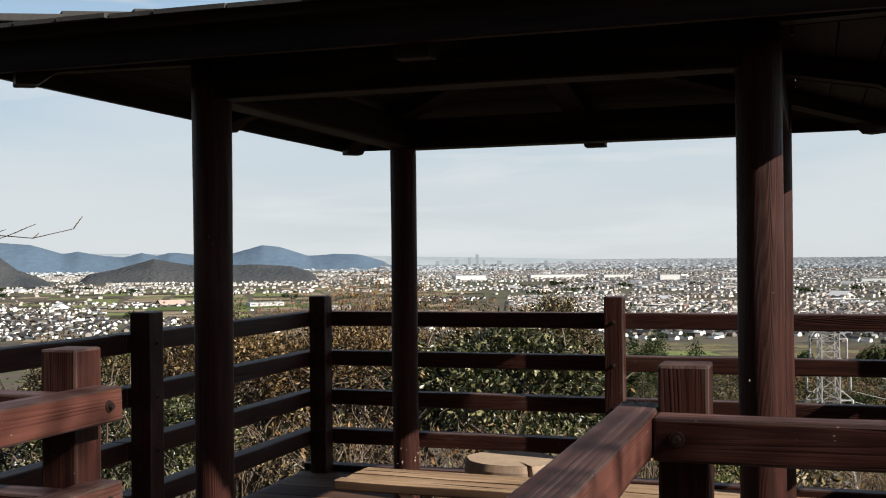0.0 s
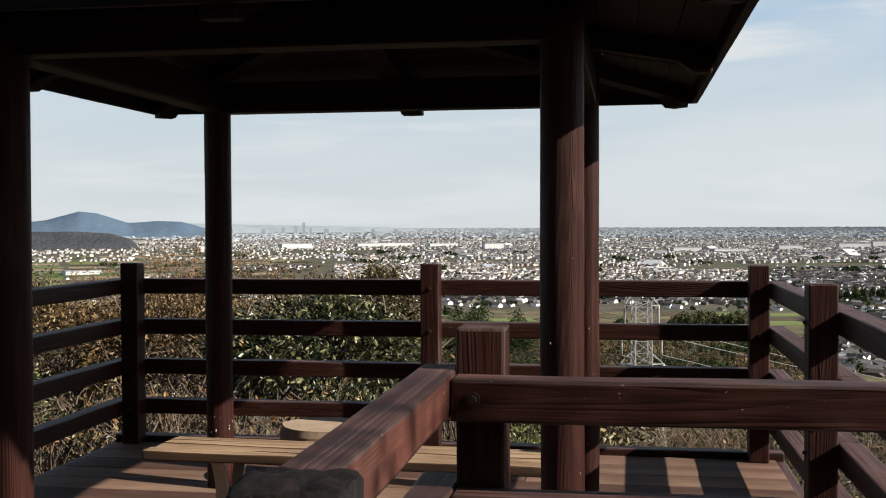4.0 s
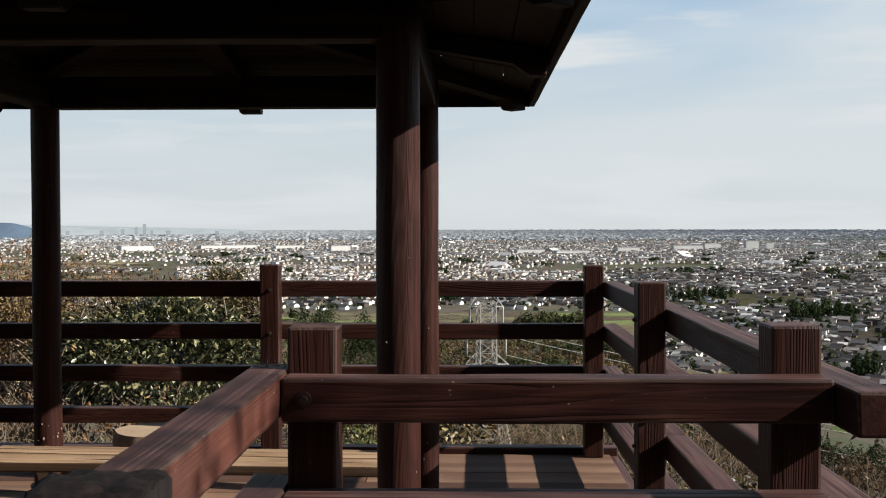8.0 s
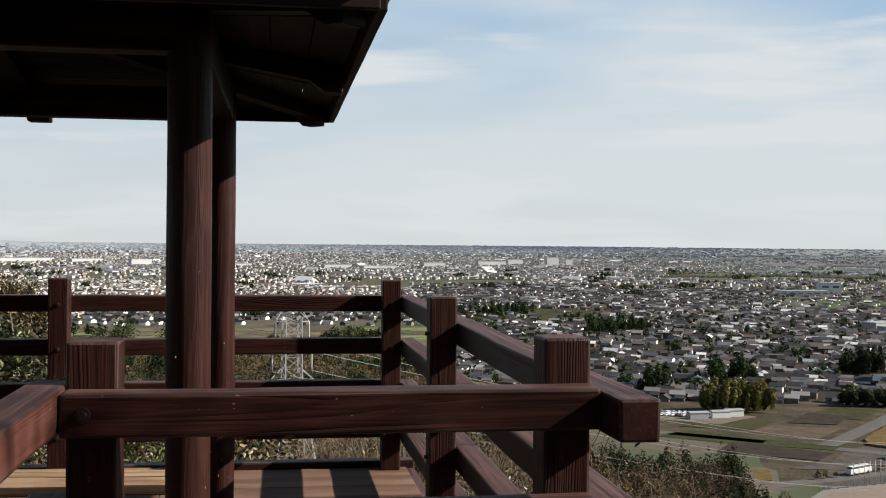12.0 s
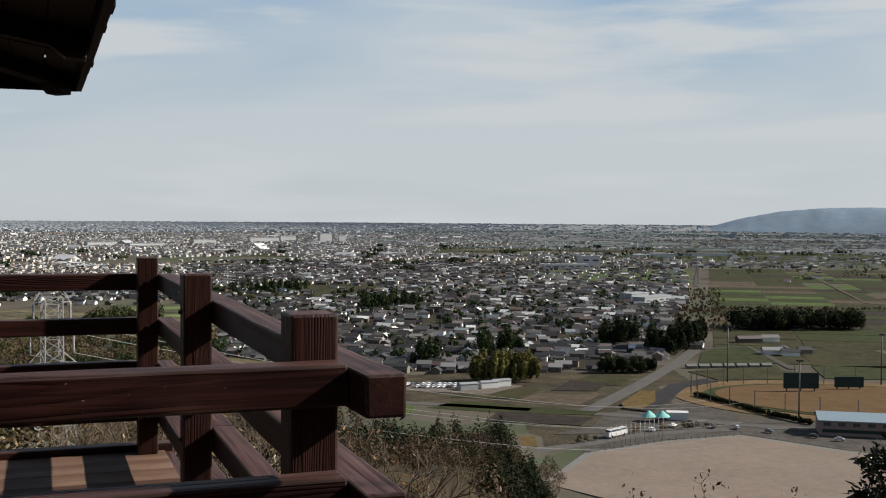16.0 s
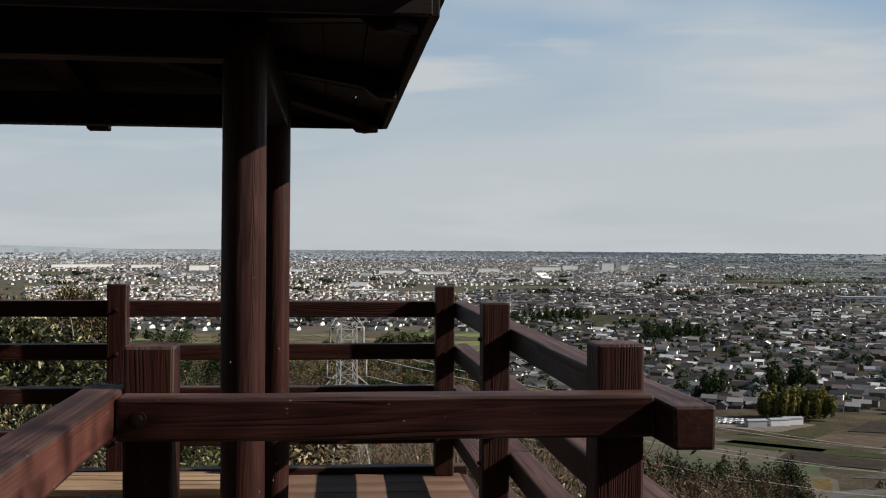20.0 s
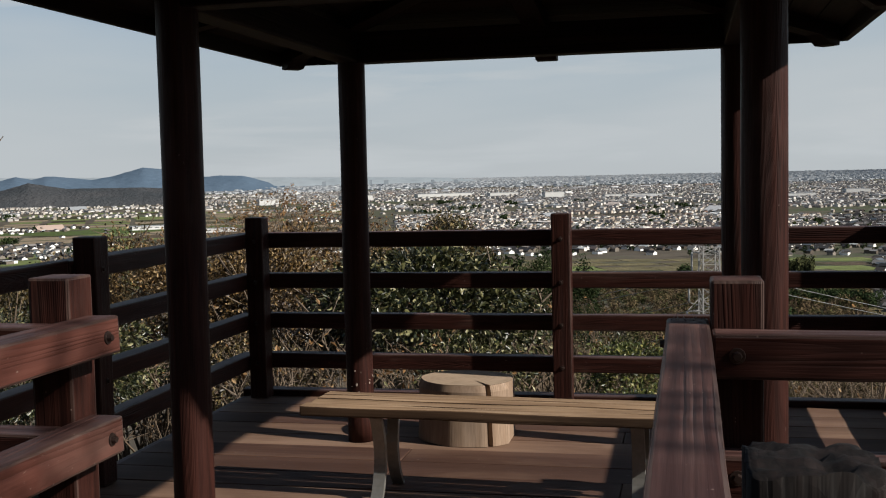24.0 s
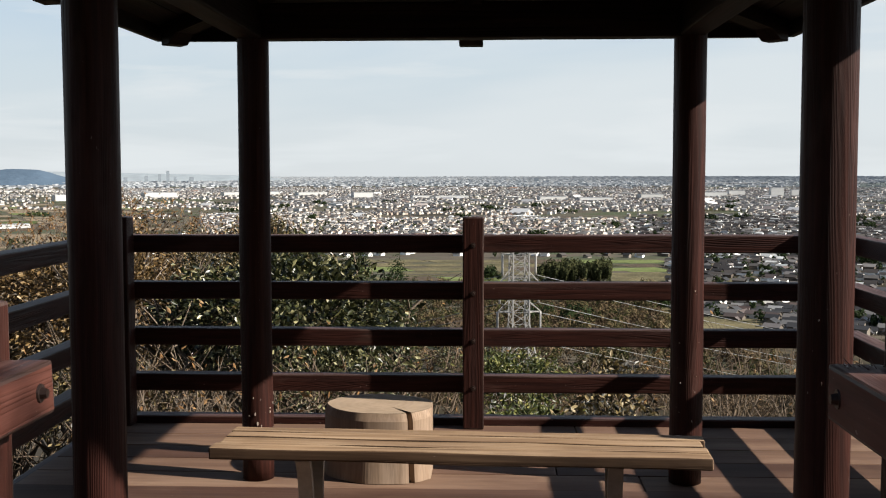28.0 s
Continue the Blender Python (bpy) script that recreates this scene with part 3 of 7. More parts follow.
def build_rail(p0, p1, seed, bolts=(), normal=(0, 0, 1), label="dark red-brown stained wooden rail bolted to posts", mat=WOOD):
    ln = (Vector(p1) - Vector(p0)).length
    m = along(p0, p1)
    th = thing("railing_rail", label, "rail", group="railing rails")
    th.matrix_basis = Matrix.Translation(m.translation)
    part("timber", box_bm(ln, RW, RH, 0.007, 9, 0.003, seed), mat, th, "", Matrix.Translation(-m.translation) @ m)
    for b in bolts:
        bolt_head(Vector(b) - m.translation, normal, th, 0.0105)
    return th


YF = PY0 + POST / 2 + RW / 2 + 0.001
YN = PY1 - POST / 2 - RW / 2 - 0.001
XR = PX + POST / 2 + RW / 2 + 0.001
for i, z in enumerate(RAIL_Z):
    yo = YF + RW / 2
    build_rail((-PX - 0.04, YF, z), (-0.003, YF, z), 20 + i, ((-PX, yo, z), (-0.03, yo, z)), (0, 1, 0))
    build_rail((0.003, YF, z), (PX + 0.04, YF, z), 30 + i, ((0.03, yo, z), (PX, yo, z)), (0, 1, 0))
    for sx in (-1, 1):
        xo = sx * (XR + RW / 2)
        build_rail((sx * XR, 0.14, z), (sx * XR, -1.945, z), 40 + i + 7 * sx, ((xo, 0.05, z), (xo, -1.9, z)), (sx, 0, 0))
        build_rail((sx * XR, -1.955, z), (sx * XR, -4.12, z), 60 + i + 7 * sx, ((xo, -2.0, z), (xo, -3.86, z)), (sx, 0, 0))
        xa, xb = sx * 0.755, sx * (XR - RW / 2 - 0.003)
        build_rail((xa, YN, z + 0.007), (xb, YN, z + 0.007), 80 + i + 7 * sx, ((sx * 0.803, YN - RW / 2, z + 0.01),), (0, -1, 0))
        xe = sx * ((0.807 if sx > 0 else 0.798) - POST / 2 - RW / 2 - 0.001)
        build_rail((xe, -3.80, z + 0.014), (xe, -5.33, z + 0.014), 100 + i + 7 * sx, ((xe - sx * RW / 2, -3.86, z + 0.012), (xe - sx * RW / 2, -5.27, z + 0.012)), (-sx, 0, 0), "red-brown stained wooden entrance rail with worn grain", WOOD_WORN)

# fibres lifting from the weathered ends of the entrance rails
fray = random.Random(8)
for sx in (1,):
    end = thing("splinter_tuft", "pale frayed splinters lifting from a rail end", "splinters", (sx * 0.708, -3.84, 1.013))
    for k in range(11):
        ln, wd = fray.uniform(0.015, 0.04), fray.uniform(0.001, 0.002)
        bm = bmesh.new()
        a_ = [bm.verts.new(v) for v in ((-ln / 2, -wd, 0), (-ln / 2, wd, 0), (-ln / 2, 0, wd), (ln / 2, 0, wd * 0.4))]
        for f in ((0, 2, 1), (0, 1, 3), (1, 2, 3), (2, 0, 3)):
            bm.faces.new([a_[q] for q in f])
        part("splinter", bm, WOOD_EDGE, end, "", pose(fray.uniform(-0.04, 0.04), fray.uniform(-0.03, 0.02), 0.004 + ln * 0.18, 0, -fray.uniform(8, 30), 90 + fray.uniform(-25, 25)))
# shelter
CX, CY0, CY1 = 0.928, -0.93, -2.88
shelter = thing("shelter", "dark stained timber shelter with four round columns and hipped roof", "shelter", (0, -1.9, 0))


def in_shelter(v):
    return (v[0], v[1] + 1.9, v[2])


for k, (x, y) in enumerate(((-0.922, CY0), (CX, CY0), (-0.912, CY1), (CX, CY1))):
    bm = cyl_bm(0.0675, 2.03, 32, 20, None, 0.004, k)
    part("column", bm, WOOD, shelter, "round stained timber column with raised grain", pose(x, y + 1.9, 1.015, 0, -90, 0))
CHIP = mottled("bare_pale_wood", (0.24, 0.18, 0.145), (0.42, 0.36, 0.31), 90.0, 0.8, 0.2, 0.001)


def paint_chip(x, y, z, ang, w, h, seed):
    """A flake of lost stain showing pale wood, bent round a column."""
    bm = bmesh.new()
    rg = random.Random(seed)
    n = 9
    vs = []
    for k in range(n):
        a = 2 * math.pi * k / n
        r = rg.uniform(0.55, 1.0)
        q = ang + w * r * math.cos(a) / 0.0675 / 2
        vs.append(bm.verts.new((0.0716 * math.cos(q), 0.0716 * math.sin(q), h * r * math.sin(a) / 2)))
    low = [bm.verts.new((v.co.x * 0.93, v.co.y * 0.93, v.co.z)) for v in vs]
    bm.faces.new(vs)
    bm.faces.new(low[::-1])
    for k in range(n):
        bm.faces.new((vs[(k + 1) % n], vs[k], low[k], low[(k + 1) % n]))
    part("paint_chip", bm, CHIP, shelter, "pale chip of lost stain", pose(x, y + 1.9, z))


chip_rng = random.Random(19)
for cx, cy, z0, z1, count, big in ((-0.922, CY0, 0.16, 0.4, 17, 1.7), (CX, CY0, 0.2, 0.9, 8, 0.9), (CX, CY1, 0.1, 1.4, 5, 1.0)):
    for k in range(count):
        zz = z0 + (z1 - z0) * chip_rng.random() ** 1.4
        paint_chip(cx, cy, zz, chip_rng.uniform(-2.1, -0.1) if big > 1 else chip_rng.uniform(-2.3, -0.5), chip_rng.uniform(0.002, 0.006) * big, chip_rng.uniform(0.003, 0.014) * big, k + int(cx * 50))
BZ = 1.967
for k, (p0, p1) in enumerate((((-CX, CY0, BZ), (CX, CY0, BZ)), ((-CX, CY1, BZ), (CX, CY1, BZ)),
                              ((-CX, CY1, BZ + 0.004), (-CX, CY0, BZ + 0.004)), ((CX, CY1, BZ + 0.004), (CX, CY0, BZ + 0.004)))):
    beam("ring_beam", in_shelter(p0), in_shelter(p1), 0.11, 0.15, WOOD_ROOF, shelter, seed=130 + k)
HALF, EAVE_Z, SLOPE = 1.455, 2.012, 0.17      # half width of the eaves, underside of the boards at the eaves
APEX = EAVE_Z + HALF * SLOPE


def rafter(dx, dy, length, w, h, seed, name):
    """A rafter from the ridge down to the eaves with a chamfered tail."""
    d = Vector((dx, dy, 0)).normalized()
    run = length
    drop = SLOPE * HALF * (run / (HALF * (math.sqrt(2) if dx and dy else 1)))
    bm = bmesh.new()
    pts = [(0, 0.0), (run, -drop), (run, -drop - h), (run - 0.07, -drop - h + 0.002), (run - 0.13, -drop - h + 0.05), (0, -h * 0.7)]
    rows = []
    for s in (-w / 2, w / 2):
        rows.append([bm.verts.new((p[0], s, p[1])) for p in pts])
    bm.faces.new(rows[0])
    bm.faces.new(rows[1][::-1])
    for k in range(len(pts)):
        k2 = (k + 1) % len(pts)
        bm.faces.new((rows[0][k2], rows[0][k], rows[1][k], rows[1][k2]))
    bmesh.ops.bevel(bm, geom=bm.edges[:], offset=0.004, segments=1, affect="EDGES")
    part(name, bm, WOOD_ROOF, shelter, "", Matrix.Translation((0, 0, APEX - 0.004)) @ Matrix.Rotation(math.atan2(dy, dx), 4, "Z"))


for a, bq in ((1, 1), (1, -1), (-1, 1), (-1, -1)):
    rafter(a, bq, 1.4 * math.sqrt(2), 0.1, 0.1, 1, "hip_rafter")
for a, bq in ((1, 0), (-1, 0), (0, 1), (0, -1)):
    rafter(a, bq, 1.448, 0.11, 0.1, 2, "rafter")
# boarding, one panel of boards for each slope
for q in range(4):
    rot = Matrix.Rotation(q * math.pi / 2, 4, "Z")
    nb = 10
    for k in range(nb):
        o0, o1 = HALF * k / nb + (0.002 if k else 0.02), HALF * (k + 1) / nb - 0.003
        z0, z1 = APEX - SLOPE * o0, APEX - SLOPE * o1
        bm = bmesh.new()
        lo = [bm.verts.new(v) for v in ((-o0, o0, z0), (o0, o0, z0), (o1, o1, z1), (-o1, o1, z1))]
        hi = [bm.verts.new(v) for v in ((-o0, o0, z0 + 0.018), (o0, o0, z0 + 0.018), (o1, o1, z1 + 0.018), (-o1, o1, z1 + 0.018))]
        bm.faces.new(lo)
        bm.faces.new(hi[::-1])
        for j in range(4):
            bm.faces.new((lo[(j + 1) % 4], lo[j], hi[j], hi[(j + 1) % 4]))
        bmesh.ops.recalc_face_normals(bm, faces=bm.faces[:])
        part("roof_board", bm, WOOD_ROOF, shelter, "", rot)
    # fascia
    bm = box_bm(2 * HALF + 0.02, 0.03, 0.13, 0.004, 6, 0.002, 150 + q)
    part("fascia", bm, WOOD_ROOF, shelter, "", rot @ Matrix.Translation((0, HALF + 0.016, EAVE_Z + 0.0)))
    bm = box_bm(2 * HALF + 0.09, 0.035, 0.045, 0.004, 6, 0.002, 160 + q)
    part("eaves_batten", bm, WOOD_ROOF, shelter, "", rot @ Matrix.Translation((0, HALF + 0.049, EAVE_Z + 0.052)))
    # shingle courses
    rng = random.Random(5 + q)
    for k in range(7):
        # back overhang, out of sight, and front one lengthened to shade rail and column
        o1 = HALF + (0.2 if q == 0 else 0.1 if q == 2 else 0.075) - k * 0.23
        o0 = max(o1 - 0.27, 0.01)
        if o1 < 0.1:
            break
        base = APEX + 0.06
        z1, z0 = base - SLOPE * o1 + 0.018, base - SLOPE * o0
        bm = bmesh.new()
        side = min(o1, HALF + 0.075 - k * 0.23)
        x = -side
        while x < side:
            wd = min(rng.uniform(0.14, 0.26), side - x)
            if wd < 0.03:
                break
            j = rng.uniform(-0.012, 0.012)
            xa0, xb0 = max(min(x, o0), -o0), max(min(x + wd - 0.006, o0), -o0)
            t = 0.014
            vv = [bm.verts.new(v) for v in ((x, o1 + j, z1), (x + wd - 0.006, o1 + j, z1), (xb0, o0, z0), (xa0, o0, z0))]
            vt = [bm.verts.new((v.co.x, v.co.y, v.co.z + t)) for v in vv]
            bm.faces.new(vv)
            bm.faces.new(vt)
            for e in range(4):
                if (vv[e].co - vv[(e + 1) % 4].co).length > 1e-5:
                    bm.faces.new((vv[(e + 1) % 4], vv[e], vt[e], vt[(e + 1) % 4]))
            x += wd
        bmesh.ops.recalc_face_normals(bm, faces=bm.faces[:])
        part("shingle_course", bm, SHINGLE, shelter, "grey roof shingles", rot)
cap = box_bm(0.34, 0.34, 0.09, 0.02)
part("roof_cap", cap, SHINGLE, shelter, "", Matrix.Translation((0, 0, APEX + 0.11)))
for a, bq in ((1, 1), (1, -1), (-1, 1), (-1, -1)):
    for k in range(8):
        f0, f1 = 0.12 + k * 0.165, 0.12 + k * 0.165 + 0.19
        p0 = Vector((a * f0, bq * f0, APEX + 0.10 - SLOPE * f0))
        p1 = Vector((a * f1, bq * f1, APEX + 0.112 - SLOPE * f1))
        part("hip_tile", box_bm((p1 - p0).length, 0.14, 0.025, 0.004), SHINGLE, shelter, "", along(p0, p1))

# bench between the columns
bench = thing("bench", "weathered pale slatted wooden bench on curved steel legs", "bench", (-0.03, -1.8, 0))
bench.matrix_basis = pose(-0.010, -1.85, 0, 0, 0, -3.1)
for k in range(4):
    w = 0.0745
    y = -0.165 + 0.037 + k * 0.0855
    th_ = 0.042 if k == 0 else 0.04
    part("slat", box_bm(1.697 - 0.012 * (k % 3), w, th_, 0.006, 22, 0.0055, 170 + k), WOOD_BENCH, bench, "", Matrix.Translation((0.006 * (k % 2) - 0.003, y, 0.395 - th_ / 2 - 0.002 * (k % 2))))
    slat = bench.children[-1]
    # slat sides in a darker wood: shade between slats put into the colour
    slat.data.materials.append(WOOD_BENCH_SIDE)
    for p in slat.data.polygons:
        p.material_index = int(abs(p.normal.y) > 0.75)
for sx in (-0.53, 0.53):
    leg = part("leg_frame", box_bm(0.05, 0.3, 0.012, 0.002), STEEL, bench, "grey steel bench leg", Matrix.Translation((sx, 0, 0.352)))
    for sy in (-1, 1):
        bm = bmesh.new()
        prev = None
        for i in range(13):
            f = i / 12
            y = sy * (0.125 - 0.085 * math.sin(math.pi * f * 0.62) + 0.08 * f * f * 1.3)
            z = 0.345 * (1 - f)
            ring = [bm.verts.new((dx, y + dy, z)) for dx, dy in ((-0.025, -0.012), (0.025, -0.012), (0.025, 0.012), (-0.025, 0.012))]
            if prev:
                for e in range(4):
                    bm.faces.new((prev[e], prev[(e + 1) % 4], ring[(e + 1) % 4], ring[e]))
            else:
                bm.faces.new(ring)
            prev = ring
        bm.faces.new(prev[::-1])
        bmesh.ops.recalc_face_normals(bm, faces=bm.faces[:])
        part("leg", bm, STEEL, bench, "", Matrix.Translation((sx, 0, 0)))


def build_stump():
    th = thing("log_stool", "sawn pale log stool with a flat side and a split", "stool", (-0.395, -0.79, 0))
    bm = bmesh.new()
    rings, seg = 9, 120
    prev = None
    rows = []
    for i in range(rings + 1):
        z = 0.30 * i / rings
        loop = []
        for k in range(seg):
            a = 2 * math.pi * k / seg
            r = 0.235 + 0.02 * math.cos(2 * a + 0.7) + 0.008 * noise.noise(Vector((math.cos(a) * 2, math.sin(a) * 2, z * 2))) - (0.012 if i == rings else 0) + 0.012 * (1 - i / rings) ** 2
            x, y = r * math.cos(a), r * math.sin(a)
            x = min(x, 0.228)
            if abs(a - 5.35) < 0.03:
                x, y = x * 0.8, y * 0.78
            loop.append(bm.verts.new((x, y, z)))
        rows.append(loop)
        if prev:
            for k in range(seg):
                bm.faces.new((prev[k], prev[(k + 1) % seg], loop[(k + 1) % seg], loop[k]))
        prev = loop
    bm.faces.new(rows[0][::-1])
    for v in bm.verts:
        v.co = Vector((v.co.z - 0.15, v.co.y, -v.co.x))
    part("trunk", bm, LOG_SIDE, th, "", pose(0, 0, 0.15, 0, -90, 0))
    m, n, l, b = material("sawn_end_grain", 0.85)
    co = n.new("ShaderNodeTexCoord")
    wv = n.new("ShaderNodeTexWave")
    wv.wave_type, wv.rings_direction = "RINGS", "Z"
    wv.inputs["Scale"].default_value, wv.inputs["Distortion"].default_value, wv.inputs["Detail"].default_value = 9.0, 7.0, 4.0
    l.new(co.outputs["Object"], wv.inputs["Vector"])
    blot = noise_node(n, l, co.outputs["Object"], 9.0, 5.0)
    c = mixc(n, l, wv.outputs["Fac"], (0.255, 0.19, 0.135), (0.272, 0.205, 0.147))
    c = mixc(n, l, 0.7, c, ramp_mul(n, l, blot.outputs["Fac"], 0.5, 1.5), "MULTIPLY")
    l.new(c, b.inputs["Base Color"])
    bump_node(n, l, blot.outputs["Fac"], 0.3, 0.004, b)
    bt = bmesh.new()
    vs = []
    for k in range(seg):
        a = 2 * math.pi * k / seg
        r = 0.235 + 0.02 * math.cos(2 * a + 0.7) + 0.008 * noise.noise(Vector((math.cos(a) * 2, math.sin(a) * 2, 0.6))) - 0.012
        x, y = r * math.cos(a), r * math.sin(a)
        x = min(x, 0.228)
        if abs(a - 5.35) < 0.03:
            x, y = x * 0.35, y * 0.35
        vs.append(bt.verts.new((x, y, 0)))
    bt.faces.new(vs)
    bmesh.ops.triangulate(bt, faces=bt.faces[:])
    part("sawn_top", bt, m, th, "sawn top with rings and a split", Matrix.Translation((0, 0, 0.301)))


build_stump()

# deck planks: broad boards butted end to end
py, k = 0.1, 0
rng = random.Random(11)
while py > -5.4:
    w = 0.235
    half = 1.95 if py > -3.93 else 0.93
    cut = (-0.62 if -1.4 < py < -1.0 else -0.9 + rng.uniform(-0.12, 0.12) if k % 2 else 0.55 + rng.uniform(-0.2, 0.2)) * half / 1.95
    drop = rng.uniform(0, 0.003)
    for x0, x1 in ((-half, cut - 0.0025), (cut + 0.0025, half)):
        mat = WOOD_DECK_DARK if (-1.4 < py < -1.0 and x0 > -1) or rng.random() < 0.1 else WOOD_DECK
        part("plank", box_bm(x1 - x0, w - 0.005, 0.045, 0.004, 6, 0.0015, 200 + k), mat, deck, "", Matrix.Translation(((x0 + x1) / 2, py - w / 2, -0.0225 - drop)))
        k += 1
    py -= w


# ---- the plain: towns, fields, woods ----
NRNG = np.random.RandomState(7)


def value_noise(x, y, cell, seed):
    x, y = np.asarray(x) / cell, np.asarray(y) / cell
    xi, yi = np.floor(x).astype(np.int64), np.floor(y).astype(np.int64)
    fx, fy = x - xi, y - yi
    fx, fy = fx * fx * (3 - 2 * fx), fy * fy * (3 - 2 * fy)

    def hsh(a, b):
        h = (a * 374761393 + b * 668265263 + seed * 1442695041) & 0xFFFFFFFF
        h = ((h ^ (h >> 13)) * 1274126177) & 0xFFFFFFFF
        return ((h ^ (h >> 16)) & 0xFFFF) / 65535.0
    return (hsh(xi, yi) * (1 - fx) + hsh(xi + 1, yi) * fx) * (1 - fy) + (hsh(xi, yi + 1) * (1 - fx) + hsh(xi + 1, yi + 1) * fx) * fy


def town_density(x, y):
    """How built-up the plain is at a place: 0 fields, 1 dense."""
    x, y = np.asarray(x, dtype=float), np.asarray(y, dtype=float)
    d, az = np.hypot(x, y), np.degrees(np.arctan2(x, y))
    n1 = value_noise(x, y, 420, 1) * 0.6 + value_noise(x, y, 170, 2) * 0.4
    dens = np.clip((n1 - 0.36) * 4.5, 0, 1)
    village = (az > 9) & (az < 32.2) & (d > 690 + np.maximum(0, 16 - az) * 14 + np.maximum(0, az - 27) * 18) & (d < 1500)
    dens = np.where((az > -20) & (az < 33) & (d <= np.where(az < 14, 800, 690)), 0.0, dens)
    dens = np.where(village, np.clip(0.62 + (n1 - 0.3) * 1.6, 0.5, 0.92), dens)
    east = (az > 32.8) & (d < 2300)
    dens = np.where(east, np.clip((n1 - 0.72) * 2, 0, 0.12) * (d > 800), dens)
    mid = (az > -15) & (az <= 9) & (d < 1180)
    dens = np.where(mid, np.clip((n1 - 0.72) * 2, 0, 0.1) * (d > 980), dens)
    band = (az > -18) & (az <= 22) & (d > 1250) & (d < 2250)
    dens = np.where(band, np.clip(0.2 + n1, 0, 1), dens)
    gap = (az > -25) & (az < 6) & (d > 2600) & (d < 3300)
    dens = np.where(gap, dens * 0.35, dens)
    west = (az < -15) & (d > 1480) & (d < 3000)
    dens = np.where(west, np.clip((value_noise(x, y, 260, 5) - 0.74) * 3.5, 0, 0.6) + 0.008, dens)
    west_near = (az < -22) & (d > 700) & (d < 1480)
    dens = np.where(west_near, np.clip((n1 - 0.54) * 4, 0, 0.7), dens)
    dens = np.where(d > 3800, np.clip(dens + 0.25, 0, 1), dens)
    dens = np.where((az > 7) & (az < 17) & (d > 1320) & (d < 1600), dens * 0.2, dens)
    dens = np.where((az < -35.3) & (d > 1450) & (d < 5000), np.clip(n1 * 1.1 - 0.3, 0.05, 0.5), dens)
    dens = np.where((az < -30) & (d > 1430) & (d < 1800), np.clip(n1 * 1.2 - 0.4, 0.04, 0.4), dens)
    dens = np.where((az > -35.3) & (az < -23.5) & (d > 1900) & (d < 3600), dens * 0.45, dens)
    # long belts of fields lie between the suburbs, and the east is open country
    dens = np.where((az > -20) & (az < 8.5) & (d > 980) & (d < 1330), dens * 0.25, dens)
    belts = value_noise(x * 0.35, y, 150, 6)
    dens = np.where((d > 2250) & (belts > 0.6), dens * 0.12, dens)
    rural = smooth_step(15, 27, az) * smooth_step(1480, 1700, d)
    return dens * (1 - 0.78 * rural)


def town_sites(d0, d1, cell, az0=-44, az1=47):
    nr = int((d1 - d0) / cell)
    out = []
    for i in range(nr):
        d = d0 + (i + 0.5) * cell
        na = int(math.radians(az1 - az0) * d / cell)
        a = np.radians(az0 + (az1 - az0) * (np.arange(na) + 0.5 + NRNG.uniform(-0.32, 0.32, na)) / na)
        dd = d + NRNG.uniform(-0.32, 0.32, na) * cell
        out.append(np.stack([dd * np.sin(a), dd * np.cos(a)], 1))
    p = np.concatenate(out)
    return p[NRNG.rand(len(p)) < town_density(p[:, 0], p[:, 1])]


def block_angle(x, y):
    return -0.66 + 0.4 * (value_noise(x, y, 500, 9) - 0.5) + np.where(value_noise(x, y, 11, 4) > 0.72, math.pi / 2, 0)


